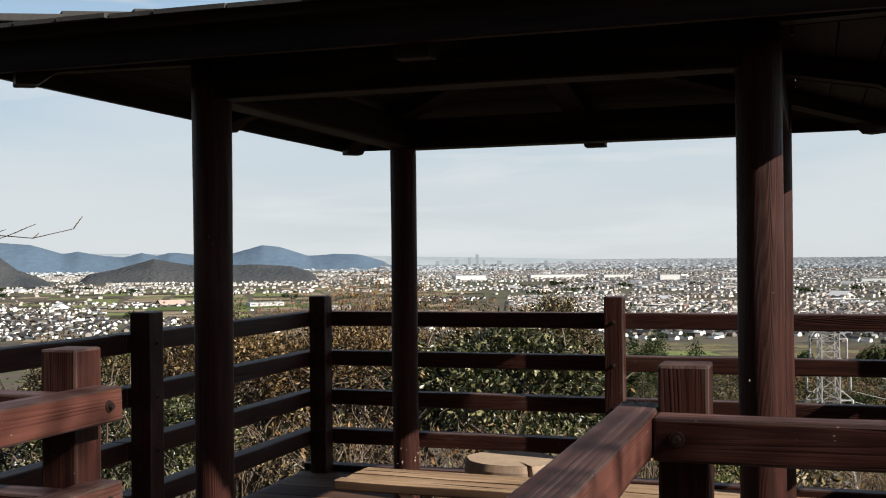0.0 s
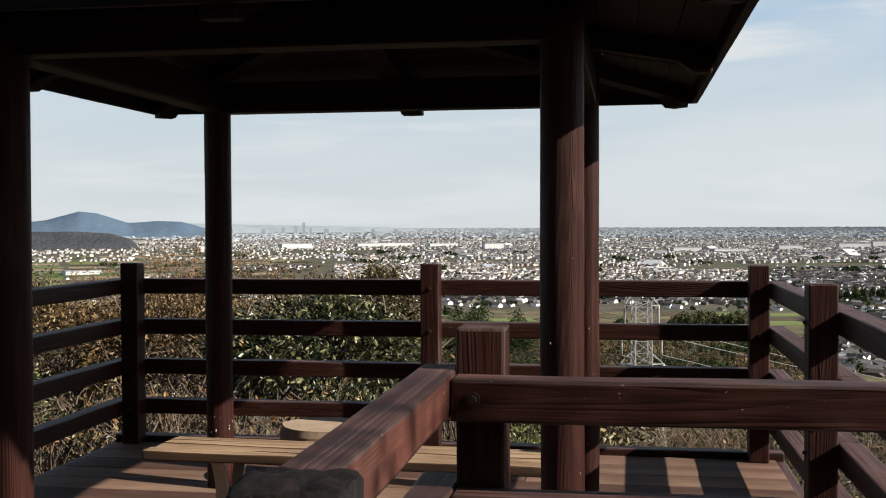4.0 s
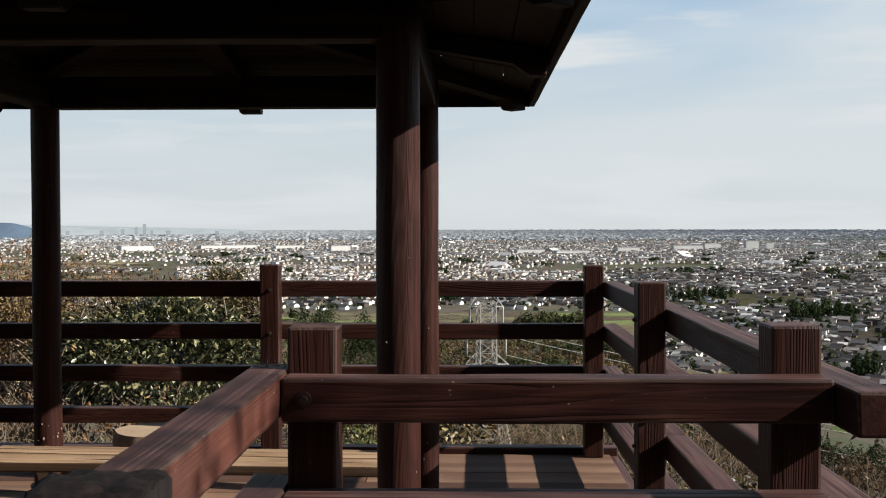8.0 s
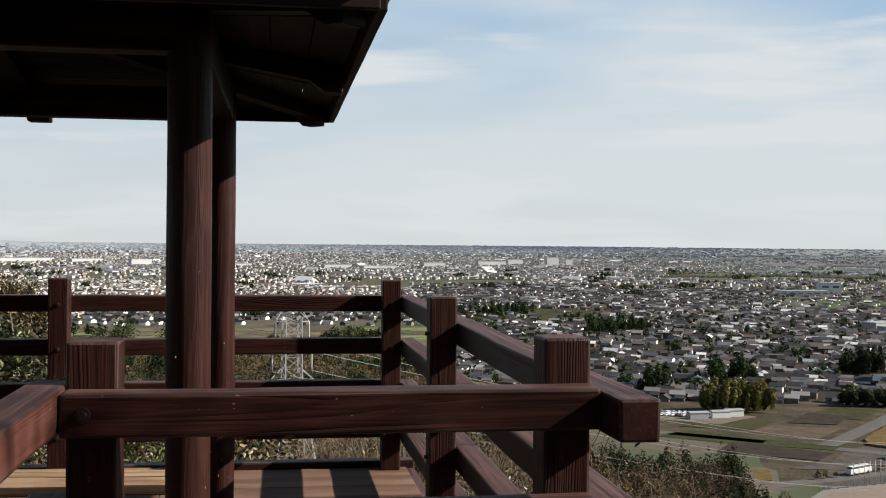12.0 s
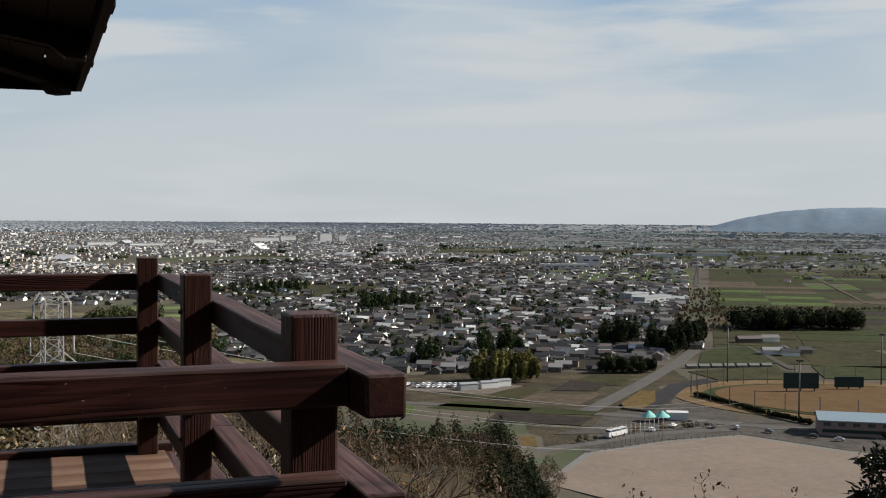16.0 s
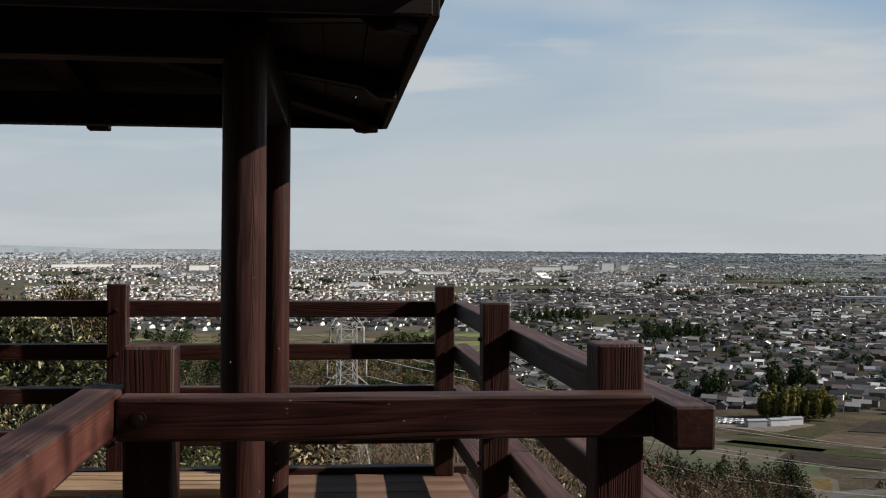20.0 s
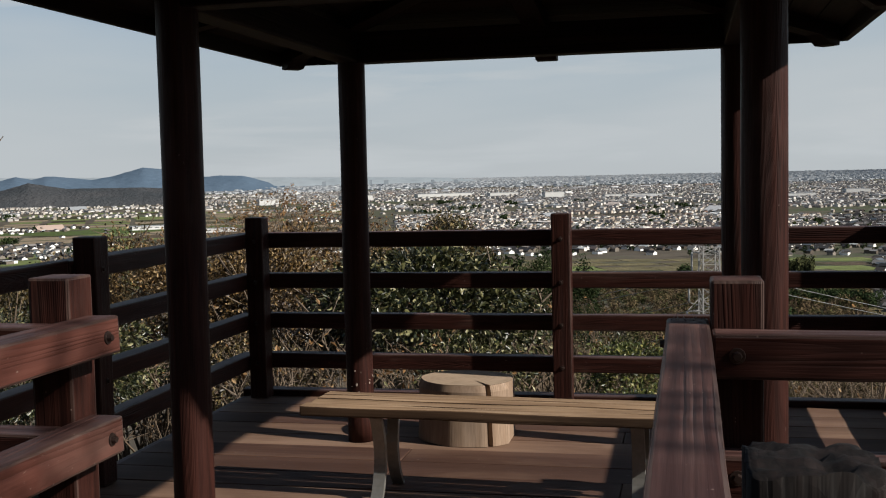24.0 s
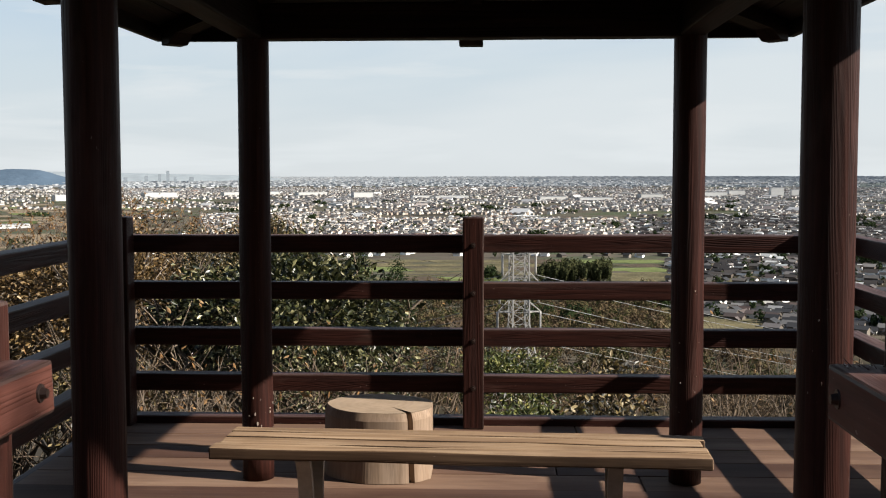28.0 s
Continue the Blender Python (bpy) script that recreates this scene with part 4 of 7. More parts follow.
def houses_mesh(name, sites, size, flat_share=0.1, wall_mat=None, roof_mat=None, tall=1.0):
    """Many small gabled houses in one mesh: walls under pitched, overhanging roofs."""
    n = len(sites)
    w = NRNG.uniform(0.75, 1.3, n) * size
    dp = w * NRNG.uniform(0.55, 0.85, n)
    h = NRNG.uniform(0.48, 0.72, n) * size * np.where(NRNG.rand(n) < 0.5, 1.0, 0.75)
    h = h * tall
    rise = dp * NRNG.uniform(0.2, 0.32, n)
    flat = NRNG.rand(n) < flat_share
    rise = np.where(flat, 0.05, rise)
    w, dp, h = np.where(flat, w * 1.3, w), np.where(flat, dp * 1.2, dp), np.where(flat, h * 1.35, h)
    a = block_angle(sites[:, 0], sites[:, 1]) + NRNG.uniform(-0.1, 0.1, n)
    ca, sa = np.cos(a), np.sin(a)
    ov = (0.06 if tall == 1.0 else 0.1) * size

    def pts(lx, ly, lz):
        return far(sites[:, 0] + lx * ca - ly * sa, sites[:, 1] + lx * sa + ly * ca, lz)
    hw, hd = w / 2, dp / 2
    z0 = np.full(n, -0.5)
    wall = [pts(-hw, -hd, z0), pts(hw, -hd, z0), pts(hw, hd, z0), pts(-hw, hd, z0), pts(-hw, -hd, h), pts(hw, -hd, h), pts(hw, hd, h), pts(-hw, hd, h),
            pts(-hw, 0 * hd, h + rise * 0.96), pts(hw, 0 * hd, h + rise * 0.96)]
    e = rise * ov / np.maximum(hd, 0.1)
    roof = [pts(-hw - ov, -hd - ov, h - e), pts(hw + ov, -hd - ov, h - e), pts(hw + ov, 0 * hd, h + rise), pts(-hw - ov, 0 * hd, h + rise),
            pts(-hw - ov, hd + ov, h - e), pts(hw + ov, hd + ov, h - e)]
    verts = np.stack(wall + roof, 1).reshape(-1, 3)
    wf = [(0, 1, 5, 4), (2, 3, 7, 6), (1, 2, 6, 9, 5), (3, 0, 4, 8, 7)]
    rf = [(10, 11, 12, 13), (13, 12, 15, 14)]
    base = np.arange(n) * 16
    faces, idx = [], []
    for f in wf:
        faces += np.stack([base + k for k in f], 1).tolist()
        idx += [0] * n
    for f in rf:
        faces += np.stack([base + k for k in f], 1).tolist()
        idx += [1] * n
    return mesh_np(name, verts.tolist(), faces, [wall_mat, roof_mat], idx)


WALLS = by_island("town_walls", [(0.0, (0.7, 0.67, 0.62)), (0.3, (0.52, 0.47, 0.41)), (0.5, (0.3, 0.25, 0.205)), (0.6, (0.72, 0.7, 0.66)), (0.74, (0.24, 0.19, 0.155)), (1.0, (0.46, 0.4, 0.34))], 0.8)
ROOFS = by_island("town_roofs", [(0.0, (0.05, 0.047, 0.046)), (0.35, (0.095, 0.088, 0.083)), (0.55, (0.18, 0.168, 0.155)), (0.66, (0.09, 0.062, 0.048)), (0.74, (0.15, 0.085, 0.06)), (0.8, (0.07, 0.085, 0.11)), (0.86, (0.3, 0.3, 0.29)), (1.0, (0.68, 0.67, 0.65))], 0.55)
WHITE_WALLS = by_island("works_walls", [(0.0, (0.74, 0.74, 0.73)), (0.5, (0.5, 0.5, 0.5)), (0.75, (0.76, 0.76, 0.75)), (1.0, (0.4, 0.35, 0.3))], 0.7)
WORKS_ROOFS = by_island("works_roofs", [(0.0, (0.55, 0.55, 0.55)), (0.4, (0.3, 0.3, 0.31)), (0.7, (0.17, 0.19, 0.21)), (0.85, (0.3, 0.2, 0.15)), (1.0, (0.7, 0.7, 0.69))], 0.5)
VILLAGE_ROOFS = by_island("village_roof_tiles", [(0.0, (0.01, 0.0095, 0.0095)), (0.35, (0.025, 0.02, 0.017)), (0.55, (0.05, 0.041, 0.034)), (0.66, (0.115, 0.103, 0.092)), (0.7, (0.032, 0.027, 0.024)), (0.78, (0.2, 0.195, 0.188)), (0.86, (0.07, 0.042, 0.031)), (0.9, (0.04, 0.055, 0.072)), (1.0, (0.6, 0.6, 0.58))], 0.58)
# mostly dark tones: shade on walls the sun only grazes, put into the colour
VILLAGE_WALLS = by_island("village_walls", [(0.0, (0.05, 0.042, 0.036)), (0.4, (0.11, 0.093, 0.078)), (0.5, (0.3, 0.27, 0.24)), (0.55, (0.09, 0.075, 0.062)), (0.62, (0.7, 0.68, 0.65)), (1.0, (0.8, 0.79, 0.77))], 0.8)
# distant and far houses: haze put into flattened, bluish wall and roof colours
DISTANT_WALLS = by_island("distant_walls", [(0.0, (0.58, 0.56, 0.53)), (0.35, (0.44, 0.41, 0.37)), (0.5, (0.26, 0.23, 0.2)), (0.62, (0.66, 0.65, 0.63)), (0.82, (0.2, 0.17, 0.15)), (1.0, (0.42, 0.38, 0.34))], 0.8)
DISTANT_ROOFS = by_island("distant_roofs", [(0.0, (0.07, 0.068, 0.07)), (0.4, (0.11, 0.105, 0.105)), (0.6, (0.17, 0.16, 0.155)), (0.72, (0.13, 0.095, 0.08)), (0.82, (0.1, 0.115, 0.13)), (0.9, (0.28, 0.28, 0.28)), (1.0, (0.55, 0.54, 0.53))], 0.6)
FAR_WALLS = by_island("far_hazed_walls", [(0.0, (0.46, 0.48, 0.5)), (0.5, (0.32, 0.34, 0.36)), (1.0, (0.4, 0.42, 0.45))], 0.8)
FAR_ROOFS = by_island("far_hazed_roofs", [(0.0, (0.17, 0.19, 0.21)), (0.7, (0.25, 0.27, 0.29)), (1.0, (0.4, 0.42, 0.44))], 0.6)

sites = town_sites(560, 2600, 11.8)
dd, aa = np.hypot(sites[:, 0], sites[:, 1]), np.degrees(np.arctan2(sites[:, 0], sites[:, 1]))
close = (dd < 790) & (aa > 8) & (aa < 33)
village = ~close & (((dd < 2450) & (aa > 7)) | (dd < 1480) | (aa < -15))
tagged(new("village_roofs", houses_mesh("village_roofs", sites[village], 9.0, 0.04, VILLAGE_WALLS, VILLAGE_ROOFS, 0.68)), "dense village of low houses with dark grey roofs", "village", kind="stuff")
tagged(new("town_houses", houses_mesh("town_houses", sites[~close & ~village], 8.0, wall_mat=WALLS, roof_mat=ROOFS)), "dense town of pale houses with grey pitched roofs", "town", kind="stuff")
works = town_sites(1900, 6400, 170)
works = works[(np.hypot(works[:, 0], works[:, 1]) > 2600) | (np.arctan2(works[:, 0], works[:, 1]) < 0.1)]
tagged(new("plain_works", houses_mesh("plain_works", works, 38.0, 0.7, WHITE_WALLS, WORKS_ROOFS, 0.2)), "long low pale works and sheds across the plain", "works", kind="stuff")
tagged(new("distant_houses", houses_mesh("distant_houses", town_sites(2600, 6500, 21.5), 10.0, 0.2, DISTANT_WALLS, DISTANT_ROOFS, 0.8)), "distant sprawl of pale houses across the plain", "town", kind="stuff")
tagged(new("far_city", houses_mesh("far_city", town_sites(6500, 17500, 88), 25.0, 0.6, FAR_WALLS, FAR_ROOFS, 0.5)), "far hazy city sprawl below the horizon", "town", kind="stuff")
close_sites = sites[close]

# near houses, each a thing of its own
HWALL = by_island("house_wall", [(0.0, (0.07, 0.06, 0.052)), (0.35, (0.16, 0.14, 0.12)), (0.6, (0.1, 0.085, 0.07)), (0.75, (0.66, 0.65, 0.62)), (1.0, (0.5, 0.46, 0.41))], 0.8, source="object")
HROOF = by_island("house_roof_tiles", [(0.0, (0.013, 0.013, 0.014)), (0.5, (0.027, 0.026, 0.027)), (0.68, (0.055, 0.053, 0.052)), (0.8, (0.12, 0.116, 0.112)), (0.9, (0.05, 0.03, 0.024)), (1.0, (0.22, 0.22, 0.22))], 0.6, source="object")
HGLASS, _n, _l, _b = material("house_window", 0.15)
_b.inputs["Base Color"].default_value = (0.05, 0.06, 0.07, 1)


def gable_roof(w, d, rise, z, ov, t=0.25):
    bm = bmesh.new()
    for s in (-1, 1):
        lo = [(-w / 2 - ov, s * (d / 2 + ov), z - rise * ov / (d / 2)), (w / 2 + ov, s * (d / 2 + ov), z - rise * ov / (d / 2)), (w / 2 + ov, 0, z + rise), (-w / 2 - ov, 0, z + rise)]
        a = [bm.verts.new(v) for v in lo]
        b = [bm.verts.new((v[0], v[1], v[2] + t)) for v in lo]
        bm.faces.new(a)
        bm.faces.new(b)
        for k in range(4):
            bm.faces.new((a[k], a[(k + 1) % 4], b[(k + 1) % 4], b[k]))
    bmesh.ops.recalc_face_normals(bm, faces=bm.faces[:])
    return bm


def gable_walls(w, d, h, rise):
    bm = bmesh.new()
    v = [bm.verts.new(p) for p in ((-w / 2, -d / 2, -1), (w / 2, -d / 2, -1), (w / 2, d / 2, -1), (-w / 2, d / 2, -1), (-w / 2, -d / 2, h), (w / 2, -d / 2, h), (w / 2, d / 2, h), (-w / 2, d / 2, h), (-w / 2, 0, h + rise), (w / 2, 0, h + rise))]
    for f in ((0, 1, 5, 4), (2, 3, 7, 6), (1, 2, 6, 9, 5), (3, 0, 4, 8, 7)):
        bm.faces.new([v[k] for k in f])
    return bm


def house_template(w, d, h, rise, wing):
    th = thing("house", "two-storey house with pale walls and grey tiled roof", "house", (0, 0, -500), group="village houses")
    part("wall", gable_walls(w, d, h, rise), HWALL, th)
    part("roof", gable_roof(w, d, rise, h, 0.7), HROOF, th)
    if wing:
        part("annex_wall", gable_walls(w * 0.6, d * 0.7, h * 0.55, rise * 0.7), HWALL, th, "", pose(w * 0.25, -d * 0.6, 0, 0, 0, 90 if wing > 1 else 0))
        part("annex_roof", gable_roof(w * 0.6, d * 0.7, rise * 0.7, h * 0.55, 0.6), HROOF, th, "", pose(w * 0.25, -d * 0.6, 0, 0, 0, 90 if wing > 1 else 0))
    for sx in (-0.28, 0.22):
        for z in (1.4, 4.0):
            if z < h - 0.8:
                for sy in (-1, 1):
                    part("window", box_bm(1.7, 0.12, 1.2), HGLASS, th, "", pose(sx * w, sy * (d / 2 + 0.03), z))
    return th


TEMPLATES = [house_template(10, 7, 3.6, 1.7, 0), house_template(10.5, 7, 3.4, 1.9, 1), house_template(8, 6.5, 4.4, 1.7, 0), house_template(12.5, 6, 2.4, 1.8, 2), house_template(8.5, 7, 4.1, 1.8, 1)]
for i, (x, y) in enumerate(close_sites):
    p = far(x, y, 0)
    a = math.degrees(float(block_angle(np.array([x]), np.array([y]))[0])) + NRNG.uniform(-5, 5)
    m = pose(p[0], p[1], p[2], 0, 0, a)
    k = i % len(TEMPLATES)
    if i < len(TEMPLATES):
        TEMPLATES[k].matrix_basis = m
    else:
        copy_thing(TEMPLATES[k], m)

# large pale works and blocks on the plain
WHITE = mottled("white_cladding", (0.5, 0.5, 0.495), (0.42, 0.42, 0.41), 0.05, 0.6, 0.0, 0.01)
GREYBLK = mottled("grey_cladding", (0.1953, 0.2093, 0.2232), (0.2418, 0.2465, 0.2511), 0.05, 0.6, 0.0, 0.01)


# the towers' pale blue-grey carries the haze of distance in its colour
TOWER = mottled("hazed_tower_cladding", (0.2, 0.235, 0.265), (0.24, 0.27, 0.3), 0.01, 0.8, 0.0, 0.01)


def far_block(az, d, w, dp, h, mat=None, label="large white flat-roofed factory building", ang=None, name="factory"):
    x, y = d * math.sin(radians(az)), d * math.cos(radians(az))
    s = float(squeeze(d)) / d
    p = far(x, y, 0)
    th = thing(name, label, "building", (0, 0, 0), group="works on the plain")
    th.matrix_basis = Matrix.Translation(p) @ Matrix.Rotation(radians(16 - az if ang is None else ang), 4, "Z") @ Matrix.Scale(s, 4)
    part("wall", box_bm(w, dp, h), mat or WHITE, th, "", pose(0, 0, h / 2))
    part("roof", box_bm(w + 1, dp + 1, 1.0), GREYBLK, th, "", pose(0, 0, h + 0.52))
    n = max(2, int(w / 14))
    for k in range(n if mat != TOWER and d < 2500 else 0):
        part("window", box_bm(w / n * 0.6, 0.3, h * 0.18), HGLASS, th, "", pose(-w / 2 + (k + 0.5) * w / n, -dp / 2 - 0.06, h * 0.62))
    return th


for spec in ((-6.8, 3950, 70, 40, 22), (14.15, 4250, 46, 30, 34), (15.0, 4300, 26, 24, 26), (11.0, 4200, 110, 40, 18), (12.2, 4350, 60, 40, 22), (-12.5, 4600, 230, 60, 13), (-9.4, 4550, 120, 50, 12), (-3.8, 3900, 60, 30, 11), (-2.2, 3880, 120, 30, 10),
             (3.0, 3700, 90, 40, 12), (5.2, 3600, 110, 40, 11), (8.0, 4000, 80, 50, 14), (-17.0, 4300, 120, 60, 18), (-21.5, 3900, 70, 40, 20), (-30.0, 5200, 60, 30, 30), (-31.5, 5300, 70, 30, 34), (33.0, 3000, 210, 30, 8), (27.8, 2300, 40, 30, 20), (26.6, 2150, 90, 30, 9), (31.5, 2900, 60, 30, 9), (-27.5, 2250, 70, 30, 7), (-24, 2050, 60, 20, 7)):
    far_block(*spec)
far_block(31.1, 1290, 62, 16, 9, GREYBLK, "pale blue-grey school building with rows of windows", 30, "school")
far_block(30.2, 1310, 40, 16, 11, GREYBLK, "pale blue-grey school wing with rows of windows", 30, "school")
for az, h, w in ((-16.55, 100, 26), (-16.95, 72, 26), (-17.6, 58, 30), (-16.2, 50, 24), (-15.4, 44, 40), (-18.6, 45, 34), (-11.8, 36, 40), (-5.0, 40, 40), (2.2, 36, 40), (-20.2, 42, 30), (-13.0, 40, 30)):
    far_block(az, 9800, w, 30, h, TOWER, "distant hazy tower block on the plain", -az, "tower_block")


# ---- mountains on the horizon ----
def haze_hill(name, mat, label, d, az0, az1, profile, seed, depth=900.0, foot=0.016):
    """A ridge seen far away: profile gives height in metres of angle over the true horizon at points of azimuth."""
    na, nd = 220, 9
    verts, faces = [], []
    px, ph = [p[0] for p in profile], [p[1] for p in profile]
    for j in range(nd):
        f = j / (nd - 1)
        for i in range(na):
            az = az0 + (az1 - az0) * i / (na - 1)
            top = float(np.interp(az, px, ph)) * d
            base = EYE_Z - foot * d - 8
            n1 = noise.fractal(Vector((az * 0.55, f * 1.5, seed)), 1.0, 2.0, 5)
            z = base + (top - base) * math.sin(f * math.pi / 2) ** 0.8 + n1 * 0.0012 * d * math.sin(f * math.pi) + noise.noise(Vector((az * 3.1, f * 6.0, seed))) * 0.00035 * d * f
            r = d - depth * (1 - f) * 0.5
            verts.append((r * math.sin(radians(az)), r * math.cos(radians(az)), z * (r / d) if f < 1 else z))
    for j in range(nd - 1):
        for i in range(na - 1):
            a = j * na + i
            faces.append((a, a + 1, a + na + 1, a + na))
    ob = new(name, mesh_np(name, verts, faces, [mat], smooth=True))
    tagged(ob, label, "hills", kind="structure")


# hill colours hold the haze: bluer and paler the further the ridge
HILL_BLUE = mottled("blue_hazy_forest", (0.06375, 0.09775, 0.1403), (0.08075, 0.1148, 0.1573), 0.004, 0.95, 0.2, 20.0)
HILL_EAST = mottled("hazed_blue_hill", (0.137, 0.182, 0.232), (0.155, 0.2, 0.25), 0.003, 0.95, 0.0, 10.0)
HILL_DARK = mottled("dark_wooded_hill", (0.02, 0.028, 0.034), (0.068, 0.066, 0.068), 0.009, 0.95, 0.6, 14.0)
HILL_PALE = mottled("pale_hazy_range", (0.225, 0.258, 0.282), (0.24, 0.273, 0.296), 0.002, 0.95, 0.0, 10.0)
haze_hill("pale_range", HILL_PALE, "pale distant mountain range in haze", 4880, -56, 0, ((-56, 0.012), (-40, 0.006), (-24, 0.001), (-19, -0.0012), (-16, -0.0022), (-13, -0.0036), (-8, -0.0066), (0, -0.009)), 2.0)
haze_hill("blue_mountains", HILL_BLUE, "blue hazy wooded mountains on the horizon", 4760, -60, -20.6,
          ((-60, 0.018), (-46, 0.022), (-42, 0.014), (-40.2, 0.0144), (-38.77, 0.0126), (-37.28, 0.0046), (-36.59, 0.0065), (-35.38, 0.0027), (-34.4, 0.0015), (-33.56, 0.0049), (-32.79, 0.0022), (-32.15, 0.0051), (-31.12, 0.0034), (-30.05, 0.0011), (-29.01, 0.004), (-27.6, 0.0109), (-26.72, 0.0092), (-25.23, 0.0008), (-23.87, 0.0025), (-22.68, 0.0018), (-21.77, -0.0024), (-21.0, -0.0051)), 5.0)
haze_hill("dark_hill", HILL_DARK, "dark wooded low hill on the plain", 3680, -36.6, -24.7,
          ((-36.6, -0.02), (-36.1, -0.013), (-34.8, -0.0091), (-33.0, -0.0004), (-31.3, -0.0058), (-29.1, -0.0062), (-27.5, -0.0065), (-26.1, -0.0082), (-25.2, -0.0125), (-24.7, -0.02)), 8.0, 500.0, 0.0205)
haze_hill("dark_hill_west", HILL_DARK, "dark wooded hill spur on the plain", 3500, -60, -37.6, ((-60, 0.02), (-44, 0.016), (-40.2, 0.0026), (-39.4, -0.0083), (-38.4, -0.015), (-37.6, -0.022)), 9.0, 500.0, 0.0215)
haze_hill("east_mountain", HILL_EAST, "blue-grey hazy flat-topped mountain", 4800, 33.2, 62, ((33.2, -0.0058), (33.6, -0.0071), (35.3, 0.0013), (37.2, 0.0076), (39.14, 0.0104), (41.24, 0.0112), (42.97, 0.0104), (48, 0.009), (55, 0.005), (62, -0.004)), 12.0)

# ---- woods: one mesh of leafy clumps for each kind of wood ----
CONIFER = leaf_material("dark_conifer_foliage", [(0.0, (0.01, 0.017, 0.008)), (0.6, (0.026, 0.039, 0.015)), (1.0, (0.05, 0.062, 0.024))], 0.8, 0.1)
DARK_CONIFER = leaf_material("blackish_conifer_foliage", [(0.0, (0.006, 0.009, 0.005)), (0.6, (0.016, 0.021, 0.009)), (1.0, (0.035, 0.038, 0.016))], 0.85, 0.1)
# foliage of the farthest belts, with distance haze mixed into its colour
HAZY_WOOD = leaf_material("hazed_blue_green_foliage", [(0.0, (0.085, 0.103, 0.112)), (0.6, (0.11, 0.128, 0.137)), (1.0, (0.13, 0.148, 0.155))], 0.85, 0.1)
BROADLEAF = leaf_material("mixed_wood_foliage", [(0.0, (0.018, 0.023, 0.01)), (0.3, (0.045, 0.05, 0.019)), (0.5, (0.092, 0.075, 0.038)), (0.8, (0.125, 0.088, 0.05)), (1.0, (0.165, 0.122, 0.075))], 0.85, 0.11)
BAREWOOD = leaf_material("bare_winter_twigs", [(0.0, (0.034, 0.025, 0.016)), (0.5, (0.078, 0.056, 0.036)), (1.0, (0.145, 0.107, 0.071))], 0.9, 0.08)
OLIVE_GROVE = leaf_material("olive_grove_foliage", [(0.0, (0.022, 0.027, 0.012)), (0.6, (0.05, 0.055, 0.024)), (1.0, (0.088, 0.088, 0.04))], 0.8)
BAMBOO = leaf_material("yellow_green_bamboo", [(0.0, (0.045, 0.046, 0.012)), (0.6, (0.095, 0.088, 0.026)), (1.0, (0.15, 0.13, 0.045))], 0.8)


def wood_mesh(name, sites, size, mat, blades=90, shape="round", spray=0.16):
    """Trees as tufts of many small leaf sprays on short trunks; sites are (x, y, height above the plain)."""
    rs = np.random.RandomState(len(sites) + blades)
    V, F = [], []
    tot = 0
    for (x, y, h0) in sites:
        s = size * rs.uniform(0.65, 1.3)
        tall = s * (1.55 if shape == "cone" else 1.6 if shape == "plume" else 1.15)
        u = rs.normal(size=(blades, 3))
        u /= np.linalg.norm(u, axis=1)[:, None]
        rad = rs.uniform(0.55, 1.0, blades) ** 0.5
        lump = 0.75 + 0.35 * np.sin(u[:, 0] * 3 + x) * np.cos(u[:, 1] * 3 + y)
        c = u * (rad * lump)[:, None]
        zz = (c[:, 2] + 1) / 2
        if shape == "cone":
            taper = np.clip(1.12 - zz, 0.1, 1) ** 0.7
            c[:, 0], c[:, 1] = c[:, 0] * taper, c[:, 1] * taper
        if shape == "plume":
            c[:, 0], c[:, 1] = c[:, 0] * (0.35 + 0.3 * zz) + 0.35 * zz * zz, c[:, 1] * (0.35 + 0.3 * zz)
        P = np.stack([c[:, 0] * s * 0.5, c[:, 1] * s * 0.5, zz * tall + s * 0.08], 1)
        k = s * spray
        # sprays lie along the crown's skin, a little askew
        t1 = np.cross(u, rs.normal(size=(blades, 3)))
        t1 /= np.maximum(np.linalg.norm(t1, axis=1), 1e-3)[:, None]
        t1 += rs.normal(scale=0.3, size=(blades, 3))
        t2 = np.cross(u, t1) + rs.normal(scale=0.2, size=(blades, 3))
        t2 /= np.maximum(np.linalg.norm(t2, axis=1), 1e-3)[:, None]
        quad = np.stack([P - t1 * k, P + t2 * k * 0.7, P + t1 * k, P - t2 * k * 0.7 + u * k * 0.4], 1).reshape(-1, 3)
        V.append(far(x + quad[:, 0], y + quad[:, 1], h0 + quad[:, 2]))
        F.append(np.arange(blades * 4).reshape(-1, 4) + tot)
        tot += blades * 4
    return mesh_np(name, np.concatenate(V).tolist(), np.concatenate(F).tolist(), [mat])


def scatter(az0, az1, d0, d1, n, rs, on_hill=False):
    az, d = np.radians(rs.uniform(az0, az1, n)), np.sqrt(rs.uniform(d0 * d0, d1 * d1, n))
    x, y = d * np.sin(az), d * np.cos(az)
    return np.stack([x, y, hill_z(x, y) if on_hill else np.zeros(n)], 1)


def strip(x0, y0, x1, y1, width, n, rs):
    f = rs.rand(n)
    nx, ny = -(y1 - y0), (x1 - x0)
    ln = math.hypot(nx, ny)
    o = rs.uniform(-0.5, 0.5, n) * width
    return np.stack([x0 + (x1 - x0) * f + nx / ln * o, y0 + (y1 - y0) * f + ny / ln * o, np.zeros(n)], 1)


